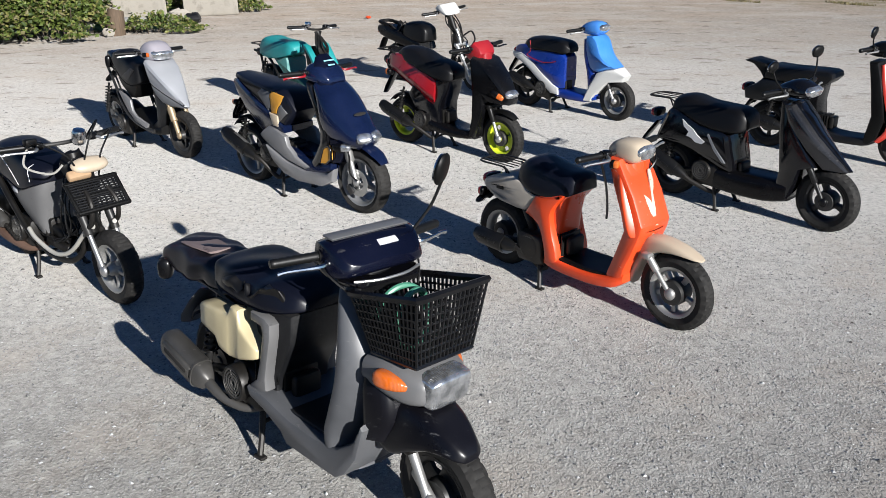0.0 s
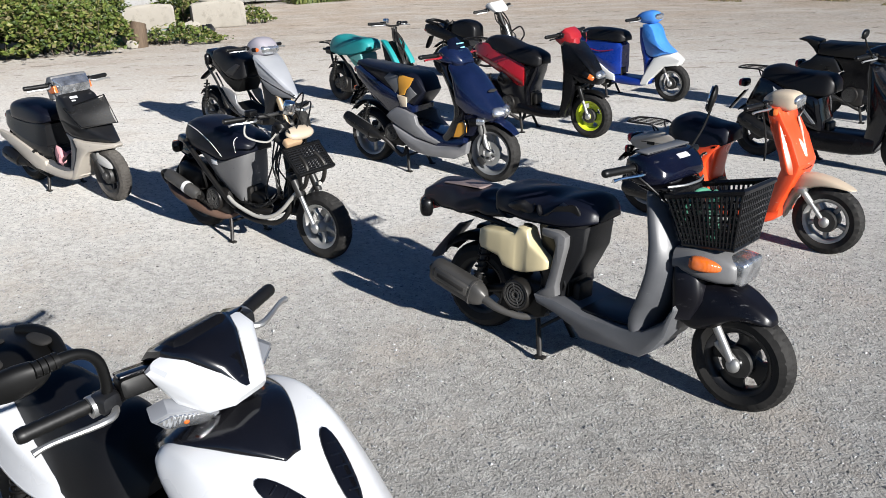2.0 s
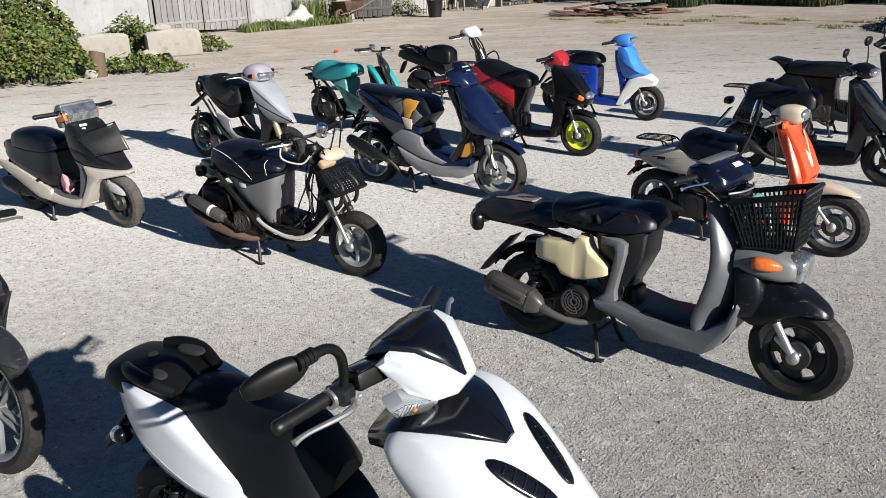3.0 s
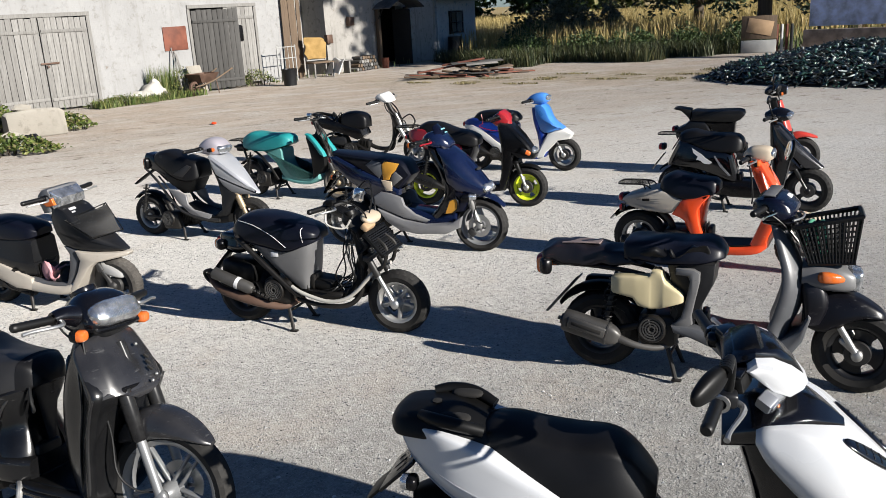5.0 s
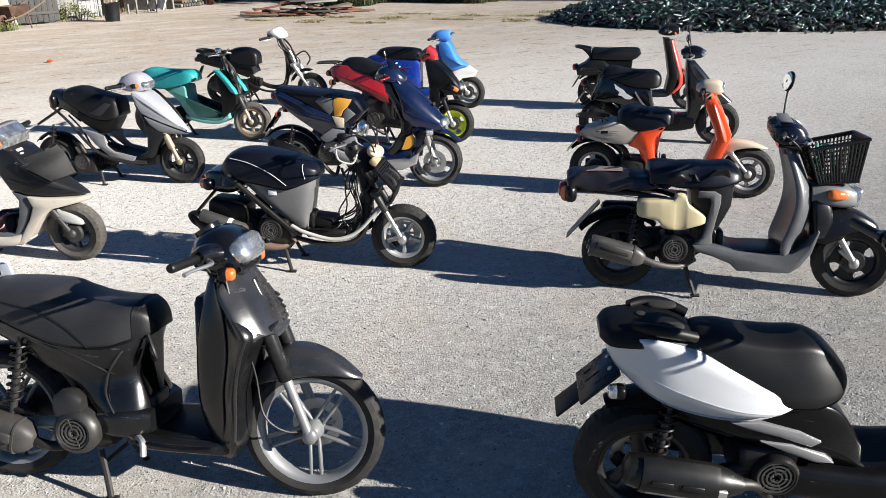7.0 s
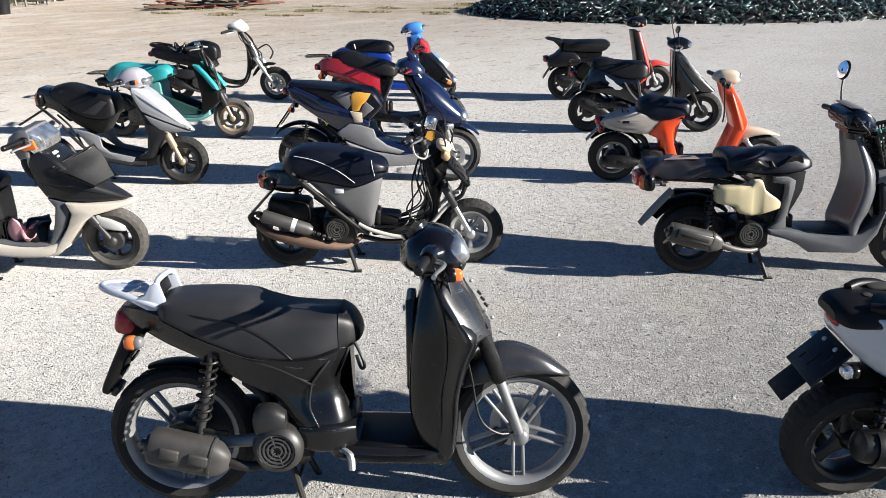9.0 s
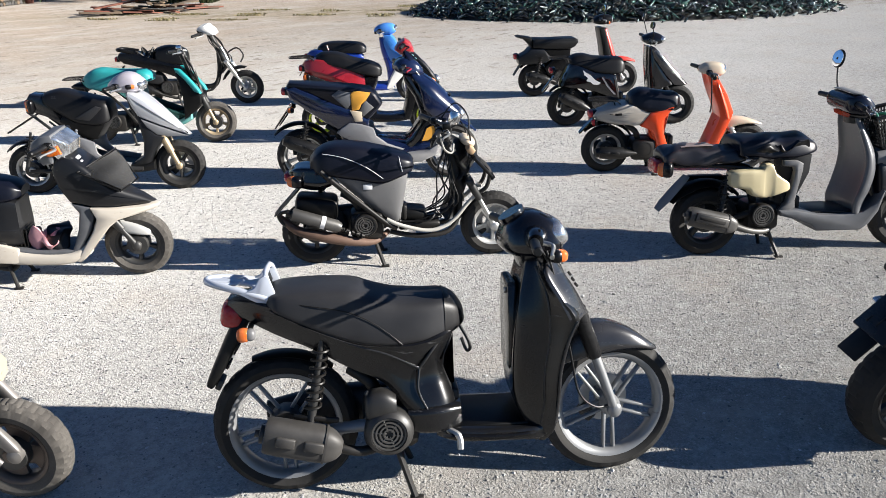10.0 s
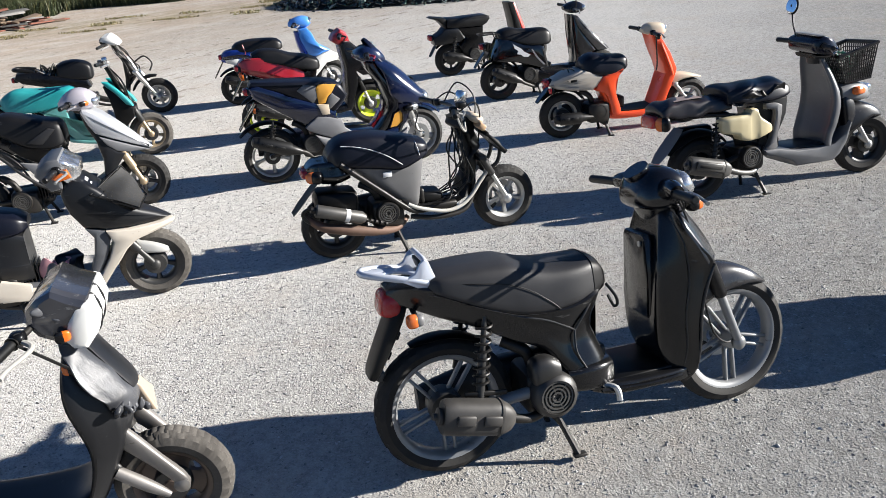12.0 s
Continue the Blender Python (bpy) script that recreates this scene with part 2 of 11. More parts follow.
M = dict(
    black=mat("black_plastic", (0.0030, 0.0030, 0.0036), 0.24, dust=0.004, var=0.3, bump=0.03, spec=0.26, wear=0.12, worn=(0.05, 0.05, 0.05), edge=0.8),
    # scuffed black plastic, its base lightened to carry the sunlit sheen
    sheenblack=mat("sheen_lightened_black_plastic", (0.017, 0.017, 0.019), 0.22, dust=0.03, var=0.35, bump=0.05, spec=0.6, wear=0.5, worn=(0.07, 0.07, 0.07)),
    wrapped=mat("tape_wrapped_shell", (0.022, 0.023, 0.028), 0.2, dust=0.03, var=0.5, bump=0.35, scale=26, coat=0.7, wear=0.5, worn=(0.20, 0.20, 0.20)),
    # scuffed edges with the ridge highlights put into the paler colour
    wornglint=mat("worn_highlit_black_edge", (0.017, 0.017, 0.018), 0.34, dust=0.05, var=0.4, bump=0.1),
    satin=mat("satin_black_plastic", (0.0050, 0.0051, 0.0056), 0.21, dust=0.009, var=0.45, bump=0.02, spec=0.50, wear=0.34, worn=(0.06, 0.06, 0.06), edge=0.9),
    scuffed=mat("scuffed_black_plastic", (0.0038, 0.0038, 0.006), 0.3, dust=0.008, var=0.3, bump=0.06, spec=0.30, wear=0.6, worn=(0.09, 0.09, 0.092), edge=0.8),
    mdark=mat("dusty_dark_plastic", (0.014, 0.0135, 0.013), 0.45, dust=0.05, var=0.2, bump=0.1, edge=0.5, worn=(0.09, 0.085, 0.08)),
    dullmuf=mat("dull_steel_muffler", (0.035, 0.033, 0.031), 0.55, metal=0.2, dust=0.10, var=0.25, bump=0.15, edge=0.4, worn=(0.12, 0.11, 0.10)),
    seatc=mat("charcoal_vinyl", (0.0185, 0.0185, 0.0200), 0.42, dust=0.010, bump=0.15, scale=300, spec=0.30),
    wsilver=mat("pale_silver_cast", (0.44, 0.47, 0.53), 0.36, metal=0.25, dust=0.05, var=0.06, bump=0.05),
    foam2=mat("bared_foam", (0.16, 0.12, 0.115), 0.7, dust=0.1, var=0.35, bump=0.3, wear=0.4, worn=(0.03, 0.012, 0.015)),
    gloss=mat("black_gloss", (0.0028, 0.0028, 0.0040), 0.14, dust=0.004, coat=0.3, bump=0.0, wear=0.05, worn=(0.03, 0.03, 0.03)),
    matt=mat("matt_black", (0.0034, 0.0034, 0.0034), 0.45, dust=0.005, bump=0.08, spec=0.22),
    grey=mat("grey_plastic", (0.074, 0.077, 0.084), 0.40, dust=0.06, var=0.2, bump=0.05, wear=0.35, worn=(0.15, 0.15, 0.145), edge=0.5),
    mgrey=mat("mid_grey_plastic", (0.115, 0.115, 0.117), 0.38, dust=0.06, var=0.12, bump=0.03, wear=0.2, worn=(0.05, 0.05, 0.05)),
    dgrey=mat("dark_grey_plastic", (0.008, 0.0083, 0.0095), 0.36, spec=0.35, dust=0.012, var=0.2, bump=0.04, wear=0.2, worn=(0.07, 0.07, 0.07), edge=0.5),
    lgrey=mat("light_grey_plastic", (0.30, 0.30, 0.29), 0.45, dust=0.15, var=0.12, bump=0.05, wear=0.15),
    psilver=mat("bright_silver_paint", (0.40, 0.41, 0.43), 0.34, metal=0.35, dust=0.04, var=0.06, bump=0.0, wear=0.1, worn=(0.25, 0.25, 0.25)),
    silver=mat("silver_paint", (0.27, 0.28, 0.30), 0.36, metal=0.5, dust=0.06, var=0.06, bump=0.0),
    lilac=mat("faded_silver_paint", (0.38, 0.355, 0.39), 0.34, metal=0.3, dust=0.1, var=0.08, bump=0.0),
    orange=mat("orange_paint", (0.70, 0.062, 0.010), 0.32, dust=0.06, var=0.08, coat=0.2, bump=0.0, wear=0.10, worn=(0.52, 0.34, 0.25)),
    cream=mat("cream_plastic", (0.46, 0.38, 0.28), 0.4, dust=0.12, var=0.08, bump=0.03, wear=0.1),
    beige=mat("beige_paint", (0.38, 0.345, 0.295), 0.4, dust=0.12, var=0.1, bump=0.03, wear=0.12, worn=(0.12, 0.10, 0.08)),
    red=mat("red_paint", (0.26, 0.005, 0.010), 0.26, dust=0.05, var=0.12, coat=0.4, bump=0.0),
    redo=mat("coral_red_paint", (0.50, 0.035, 0.02), 0.32, dust=0.08, var=0.1, coat=0.2, bump=0.0),
    blue=mat("blue_paint", (0.045, 0.20, 0.58), 0.3, dust=0.1, var=0.12, coat=0.2, bump=0.0, wear=0.1, worn=(0.2, 0.3, 0.45)),
    deepblue=mat("deep_blue_paint", (0.004, 0.026, 0.22), 0.3, dust=0.03, var=0.15, coat=0.2, bump=0.0),
    white=mat("white_paint", (0.475, 0.485, 0.50), 0.28, dust=0.02, var=0.02, coat=0.4, bump=0.0),
    offwhite=mat("worn_white_paint", (0.54, 0.54, 0.52), 0.4, dust=0.15, var=0.06, bump=0.0, wear=0.1),
    navy=mat("navy_paint", (0.0042, 0.0085, 0.032), 0.15, dust=0.006, var=0.25, coat=0.4, bump=0.0, wear=0.12, worn=(0.03, 0.034, 0.06)),
    dnavy=mat("dark_navy_plastic", (0.0022, 0.0030, 0.010), 0.16, dust=0.004, var=0.3, bump=0.0, spec=0.4, wear=0.15, worn=(0.04, 0.04, 0.045)),
    yellow=mat("yellow_foam", (0.58, 0.27, 0.02), 0.6, dust=0.08, var=0.12, bump=0.2),
    lime=mat("lime_paint", (0.58, 0.68, 0.012), 0.42, dust=0.08, var=0.1, bump=0.0),
    teal=mat("teal_vinyl", (0.008, 0.23, 0.235), 0.45, dust=0.1, var=0.15, bump=0.12),
    tealp=mat("worn_teal_paint", (0.07, 0.25, 0.235), 0.5, dust=0.3, var=0.2, bump=0.05, wear=0.6, worn=(0.20, 0.21, 0.19)),
    rubber=mat("tyre_rubber", (0.008, 0.0077, 0.0075), 0.72, dust=0.08, var=0.25, bump=0.25, scale=120, spec=0.3),
    drubber=mat("dusty_tyre_rubber", (0.035, 0.031, 0.027), 0.8, dust=0.35, var=0.2, bump=0.25, scale=120, spec=0.3),
    grip=mat("grip_rubber", (0.0045, 0.0045, 0.0045), 0.45, dust=0.006, bump=0.15, spec=0.35),
    seat=mat("black_vinyl", (0.0038, 0.0038, 0.0045), 0.42, dust=0.005, bump=0.12, scale=300, spec=0.27),
    seatg=mat("dark_grey_vinyl", (0.0050, 0.0050, 0.0056), 0.40, dust=0.005, bump=0.15, scale=300, spec=0.28),
    seatn=mat("navy_vinyl", (0.0028, 0.0036, 0.0085), 0.36, dust=0.007, bump=0.15, scale=120, spec=0.30),
    worn_seat=mat("torn_vinyl", (0.006, 0.005, 0.008), 0.34, dust=0.02, bump=0.2, wear=0.6, worn=(0.07, 0.022, 0.022), scale=60),
    alloy=mat("cast_alloy", (0.36, 0.36, 0.35), 0.4, metal=0.7, dust=0.2, var=0.15, bump=0.1),
    galloy=mat("grey_alloy", (0.195, 0.20, 0.205), 0.38, metal=0.35, dust=0.14, var=0.2, bump=0.03, wear=0.25, worn=(0.09, 0.085, 0.08)),
    dalloy=mat("dark_alloy", (0.030, 0.030, 0.030), 0.42, metal=0.5, dust=0.08, var=0.2, bump=0.08),
    iron=mat("oily_iron", (0.009, 0.008, 0.007), 0.45, metal=0.35, dust=0.035, var=0.4, bump=0.2, wear=0.3, worn=(0.045, 0.024, 0.014)),
    rustdark=mat("heat_stained_steel", (0.07, 0.052, 0.043), 0.45, metal=0.5, dust=0.08, var=0.4, bump=0.2, wear=0.3, worn=(0.16, 0.10, 0.07)),
    brokenp=mat("broken_tan_plastic", (0.27, 0.21, 0.15), 0.5, dust=0.1, var=0.3, bump=0.2, wear=0.5, worn=(0.05, 0.045, 0.04)),
    skirt=mat("faded_silver_skirt", (0.19, 0.19, 0.195), 0.4, metal=0.15, dust=0.12, var=0.15, bump=0.03, wear=0.35, worn=(0.09, 0.09, 0.09), edge=0.4),
    scraped=mat("scraped_pale_paint", (0.62, 0.47, 0.38), 0.5, dust=0.05, var=0.2, bump=0.05, wear=0.5, worn=(0.65, 0.10, 0.03)),
    cyan=mat("cyan_sticker", (0.25, 0.55, 0.62), 0.4, dust=0.05, var=0.2, bump=0.0),
    netting=mat("black_netting", (0.012, 0.012, 0.012), 0.6, dust=0.03, var=0.3, bump=0.4, scale=400),
    rust=mat("rusty_steel", (0.095, 0.052, 0.034), 0.6, metal=0.3, dust=0.12, var=0.35, bump=0.3),
    muffler=mat("grey_muffler", (0.065, 0.063, 0.06), 0.42, metal=0.4, dust=0.12, var=0.25, bump=0.1, wear=0.3, worn=(0.15, 0.14, 0.13)),
    bmuffler=mat("black_muffler", (0.006, 0.006, 0.006), 0.4, metal=0.3, dust=0.03, var=0.25, bump=0.06),
    chrome=mat("chrome", (0.70, 0.70, 0.70), 0.12, metal=1.0, dust=0.06, var=0.06, bump=0.0),
    steel=mat("steel_tube", (0.45, 0.45, 0.44), 0.32, metal=0.85, dust=0.12, var=0.15, bump=0.0),
    wtube=mat("white_tube", (0.34, 0.33, 0.30), 0.4, dust=0.15, var=0.2, bump=0.0, wear=0.5, worn=(0.12, 0.10, 0.08)),
    gold=mat("gold_fork", (0.34, 0.26, 0.16), 0.42, metal=0.5, dust=0.15, var=0.15, bump=0.0),
    tank=mat("yellowed_plastic", (0.50, 0.43, 0.26), 0.36, dust=0.12, var=0.08, bump=0.03),
    basket=mat("basket_plastic", (0.003, 0.003, 0.0035), 0.28, dust=0.006, bump=0.0),
    hose=mat("green_hose", (0.06, 0.22, 0.14), 0.35, dust=0.05, bump=0.0),
    foam=mat("tan_foam", (0.38, 0.25, 0.14), 0.8, dust=0.1, var=0.2, bump=0.3),
    walloy=mat("worn_alloy", (0.17, 0.16, 0.15), 0.45, metal=0.5, dust=0.15, var=0.25, bump=0.15, wear=0.3, worn=(0.07, 0.06, 0.05)),
    tape=tape_mat(),
    cloth=mat("pink_cloth", (0.45, 0.23, 0.25), 0.9, dust=0.1, var=0.3, bump=0.6, scale=35),
    amber=glass_mat("amber_lens", (0.62, 0.125, 0.006), 0.14, 0.15),
    redl=glass_mat("red_lens", (0.40, 0.008, 0.010), 0.1, 0.15),
    clear=lens_mat("clear_lens", (0.34, 0.35, 0.36), (0.85, 0.86, 0.87)),
    decal=mat("white_decal", (0.62, 0.62, 0.62), 0.5, dust=0.1, var=0.05, bump=0.0),
)
mm, nt_, p_ = _nodes("mirror_glass")
p_.inputs["Metallic"].default_value, p_.inputs["Roughness"].default_value = 1.0, 0.03
nt_.links.new(_mix(nt_, _ramp(nt_, _noise(nt_, _coords(nt_), 40), 0.4, 0.7), (0.78, 0.80, 0.82), (0.66, 0.68, 0.70)), p_.inputs["Base Color"])
M["mirror"] = mm
M["netting"].node_tree.nodes["Principled BSDF"].inputs["Alpha"].default_value = 0.72


# ---- mesh kit ----
def spline(rows, res):
    rows = [tuple(map(float, r)) for r in rows]
    if res < 2 or len(rows) < 3:
        return rows
    out = []
    for i in range(len(rows) - 1):
        a, b, c, d = rows[max(i - 1, 0)], rows[i], rows[i + 1], rows[min(i + 2, len(rows) - 1)]
        for k in range(res):
            t = k / res
            out.append(tuple(0.5 * (2 * q + (r - p) * t + (2 * p - 5 * q + 4 * r - s) * t * t + (3 * q - p - 3 * r + s) * t ** 3)
                             for p, q, r, s in zip(a, b, c, d)))
    return out + [rows[-1]]


def _pow(v, e):
    return math.copysign(abs(v) ** (2.0 / e), v)


class Geo:
    """A growing list of corners and faces."""

    def __init__(self):
        self.v, self.f = [], []

    def rings(self, rings, cap=True, loop=False):
        n, base = len(rings[0]), len(self.v)
        for r in rings:
            self.v += [tuple(p) for p in r]
        m = len(rings)
        for i in range(m if loop else m - 1):
            a, b = base + i * n, base + ((i + 1) % m) * n
            for k in range(n):
                j = (k + 1) % n
                self.f.append((a + k, a + j, b + j, b + k))
        if cap and not loop:
            self.f.append(tuple(range(base + n - 1, base - 1, -1)))
            self.f.append(tuple(range(base + (m - 1) * n, base + m * n)))
        return self

    def body(self, st, n=20, e=2.6, res=3, y=0.0):
        """Hull along x: rows of x, underside, top, half width low, half width high."""
        rings = []
        for x, zb, zt, wb, wt in spline(st, res):
            ring = []
            for k in range(n):
                a = 2 * math.pi * (k + 0.5) / n
                c, s = _pow(math.cos(a), e), _pow(math.sin(a), e)
                h = (s + 1) / 2
                ring.append((x, y + (wb + (wt - wb) * h) * c, zb + (zt - zb) * h))
            rings.append(ring)
        return self.rings(rings)

    def column(self, st, n=24, e=2.6, res=3):
        """Hull along z: rows of z, rear x, front x, half width at rear, half width at front."""
        rings = []
        for z, xb, xf, wb, wf in spline(st, res):
            ring = []
            for k in range(n):
                a = 2 * math.pi * (k + 0.5) / n
                c, s = _pow(math.cos(a), e), _pow(math.sin(a), e)
                h = (s + 1) / 2
                ring.append((xb + (xf - xb) * h, -(wb + (wf - wb) * h) * c, z))
            rings.append(ring)
        return self.rings(rings)

    def loft(self, st, axis="x", res=4, across=3):
        """Hull through mirrored half sections, each a place along the axis and its corners from one centre line to the other:
        (y, z) for an axis along x, (y, x) for an axis along z. A corner given twice stays sharp."""
        n = len(st[0][1])
        rows = spline([(q, *[c for ab in sec for c in ab]) for q, sec in st], res)
        rings = []
        for row in rows:
            half = spline([(row[1 + 2 * k], row[2 + 2 * k]) for k in range(n)], across)
            loop = [(max(a, 0.0), b) for a, b in half] + [(-max(a, 0.0), b) for a, b in half[-2:0:-1]]
            rings.append([(row[0], a, b) if axis == "x" else (b, a, row[0]) for a, b in loop])
        return self.rings(rings)

    def cushion(self, st, res=4):
        """Upholstered pad along x: rows of x, underside, top, half width low, half width high, with a flat base and firm shoulders."""
        rows = []
        for x, zb, zt, wb, wt in st:
            h, mid = zt - zb, wb * 0.45 + wt * 0.55
            rows.append((x, [(0, zb), (wb * 0.94, zb), (wb * 0.94, zb), (wb, zb + 0.10 * h), (mid * 1.05, zb + 0.55 * h), (wt * 1.05, zb + 0.86 * h), (wt * 0.86, zt), (wt * 0.4, zt + 0.012), (0, zt + 0.014)]))
        return self.loft(rows, "x", res, 3)

    def shell(self, st, res=4):
        """Panelled body along x, rows as in body(): a crease runs along its widest line and the underside is flat."""
        rows = []
        for x, zb, zt, wb, wt in st:
            h = zt - zb
            rows.append((x, [(0, zb), (wb * 0.82, zb), (wb * 0.82, zb), (wb, zb + 0.22 * h), (wb * 1.02, zb + 0.36 * h), (wb * 1.02, zb + 0.36 * h), (wb * 0.35 + wt * 0.65, zb + 0.70 * h), (wt * 0.97, zt - 0.06 * h), (wt * 0.8, zt), (0, zt)]))
        return self.loft(rows, "x", res, 3)

    def shield(self, st, res=4):
        """Leg shield along z, rows as in column(): hollow rider side, firm side rims, a soft ridge down the front."""
        rows = []
        for z, xb, xf, wb, wf in st:
            d = xf - xb
            rows.append((z, [(0, xb + 0.10 * d), (wb * 0.80, xb + 0.06 * d), (wb * 0.97, xb), (wb * 0.97, xb), (wb * 1.03, xb + 0.16 * d), (wb * 0.45 + wf * 0.55, xb + 0.62 * d), (wf, xb + 0.82 * d), (wf * 0.55, xb + 0.94 * d), (0, xf)]))
        return self.loft(rows, "z", res, 3)

    def slab(self, st, n=24, e=4.0, res=3):
        """Bowed sheet along a line in x and z: rows of x, z, thickness, half width, sweep of the edges."""
        st = spline(st, res)
        rings = []
        for i, (x, z, th, w, bow) in enumerate(st):
            a, b = st[max(i - 1, 0)], st[min(i + 1, len(st) - 1)]
            tx, tz = b[0] - a[0], b[1] - a[1]
            ln = math.hypot(tx, tz) or 1
            nx, nz = tz / ln, -tx / ln
            ring = []
            for k in range(n):
                q = 2 * math.pi * (k + 0.5) / n
                c, s = _pow(math.cos(q), e), _pow(math.sin(q), e)
                o = th / 2 * s - bow * c * c
                ring.append((x + nx * o, -w * c, z + nz * o))
            rings.append(ring)
        return self.rings(rings)

    def tube(self, pts, r, n=8, res=4, loop=False):
        """A round bar through points; r may be a list."""
        rr = list(r) if isinstance(r, (list, tuple)) else [r] * len(pts)
        rows = spline([(*p, q) for p, q in zip(pts, rr)], res) if not loop else [(*p, q) for p, q in zip(pts, rr)]
        P, m = [Vector(q[:3]) for q in rows], len(rows)
        side, rings = None, []
        for i in range(m):
            t = (P[(i + 1) % m] - P[i - 1]) if loop else (P[min(i + 1, m - 1)] - P[max(i - 1, 0)])
            t = t.normalized() if t.length > 1e-9 else Vector((1, 0, 0))
            if side is None:
                side = t.orthogonal().normalized()
            side = (side - t * side.dot(t)).normalized()
            up = t.cross(side)
            rings.append([P[i] + rows[i][3] * (side * math.cos(2 * math.pi * k / n) + up * math.sin(2 * math.pi * k / n)) for k in range(n)])
        return self.rings(rings, True, loop)

    def lathe(self, prof, c, n=32, axis=(0, 1, 0), cap=False):
        """Turned about an axis through c: rows of radius, place along the axis. cap closes the ends, else the outline closes on itself."""
        ax = Vector(axis).normalized()
        u = ax.orthogonal().normalized()
        w = ax.cross(u)
        c = Vector(c)
        rings = []
        for r, h in prof:
            rings.append([c + ax * h + r * (u * math.cos(2 * math.pi * k / n) + w * math.sin(2 * math.pi * k / n)) for k in range(n)])
        return self.rings(rings, cap, not cap)

    def box(self, c, size, turn=None, r=0.006):
        """A box with rounded edges."""
        sx, sy, sz = (s / 2 for s in size)
        r = min(r, sx * 0.9, sy * 0.9, sz * 0.9)
        T = turn.to_3x3() if turn is not None else Matrix.Identity(3)
        rings = []
        for x, q in ((-sx, r), (-sx + 0.3 * r, 0.3 * r), (-sx + r, 0), (sx - r, 0), (sx - 0.3 * r, 0.3 * r), (sx, r)):
            hy, hz = sy - q, sz - q
            ring = []
            for cy, cz, a0 in ((hy - r * 0.9, hz - r * 0.9, 0), (-hy + r * 0.9, hz - r * 0.9, 90), (-hy + r * 0.9, -hz + r * 0.9, 180), (hy - r * 0.9, -hz + r * 0.9, 270)):
                for a in (0, 45, 90):
                    g = radians(a0 + a)
                    ring.append(Vector(c) + T @ Vector((x, cy + 0.9 * r * math.cos(g), cz + 0.9 * r * math.sin(g))))
            rings.append(ring)
        return self.rings(rings)

    def ball(self, c, rad, turn=None, n=16, m=10, e=2.0):
        T = turn.to_3x3() if turn is not None else Matrix.Identity(3)
        rings = []
        for i in range(m + 1):
            f = -math.pi / 2 + math.pi * min(max(i, 0.15), m - 0.15) / m
            ring = []
            for k in range(n):
                a = 2 * math.pi * k / n
                p = Vector((rad[0] * _pow(math.sin(f), e), rad[1] * _pow(math.cos(f), e) * _pow(math.cos(a), e), rad[2] * _pow(math.cos(f), e) * _pow(math.sin(a), e)))
                ring.append(Vector(c) + T @ p)
            rings.append(ring)
        return self.rings(rings)

    def plate(self, out, y0, y1):
        """An outline in x and z, given a thickness across y."""
        return self.rings([[(x, y0, z) for x, z in out], [(x, y1, z) for x, z in out]])

    def fender(self, cx, cz, R, a0, a1, w, drop, th=0.004, steps=16, taper=0.6):
        """A mudguard round an axle: from angle a0 to a1 in degrees (0 forward, 90 up)."""
        rings = []
        for i in range(steps + 1):
            t = i / steps
            a = radians(a0 + (a1 - a0) * t)
            k = 1 - (1 - taper) * max(0, abs(2 * t - 1) - 0.5) / 0.5
            ww, dd = w * k, drop * k
            ring = []
            for sgn, off in ((1, 0), (-1, -th)):
                for j in range(9):
                    f = (-1 + j / 4) * sgn
                    r = R + off - dd * abs(f) ** 2.6
                    ring.append((cx + r * math.cos(a), (ww + off) * f, cz + r * math.sin(a)))
            rings.append(ring)
        return self.rings(rings)

    def coil(self, a, b, rad, wire, turns, n=12):
        a, b = Vector(a), Vector(b)
        t = (b - a).normalized()
        u = t.orthogonal().normalized()
        w = t.cross(u)
        pts = []
        for i in range(int(turns * n) + 1):
            f = i / (turns * n)
            g = 2 * math.pi * i / n
            pts.append(a.lerp(b, f) + rad * (u * math.cos(g) + w * math.sin(g)))
        return self.tube(pts, wire, 6, 1)

    def crumple(self, amp, freq, seed=1):
        """Soft lumps and folds: each corner is moved by a sum of waves."""
        rnd = random.Random(seed)
        w = [(Vector([rnd.gauss(0, 1) for _ in range(3)]).normalized() * freq * rnd.uniform(0.6, 1.8), rnd.uniform(0, 6.28), Vector([rnd.gauss(0, 1) for _ in range(3)])) for _ in range(9)]
        out = []
        for p in self.v:
            q = Vector(p)
            d = Vector((0, 0, 0))
            for k, ph, a in w:
                d += a * math.sin(k.dot(q) + ph)
            out.append(tuple(q + d * amp / 3))
        self.v = out
        return self

    def turned(self, m):
        self.v = [tuple(m @ Vector(p)) for p in self.v]
        return self


def part(name, geo, material, parent=None, label="", flat=False, angle=42):
    me = bpy.data.meshes.new(name)
    me.from_pydata(geo.v, [], geo.f)
    bm = bmesh.new()
    bm.from_mesh(me)
    bmesh.ops.recalc_face_normals(bm, faces=bm.faces)
    bm.to_mesh(me)
    bm.free()
    me.materials.append(M[material] if isinstance(material, str) else material)
    if not flat:
        me.polygons.foreach_set("use_smooth", [True] * len(me.polygons))
        me.set_sharp_from_angle(angle=radians(angle))
    me.update()
    ob = new(name, me)
    if parent is not None:
        ob.parent = parent
    if label:
        ob["label"] = label
    return ob


def thing(name, label, category, m=None, group="", kind=""):
    ob = new(name)
    ob.empty_display_size = 0.1
    if m is not None:
        ob.matrix_world = m
    return tagged(ob, label, category, group, kind)


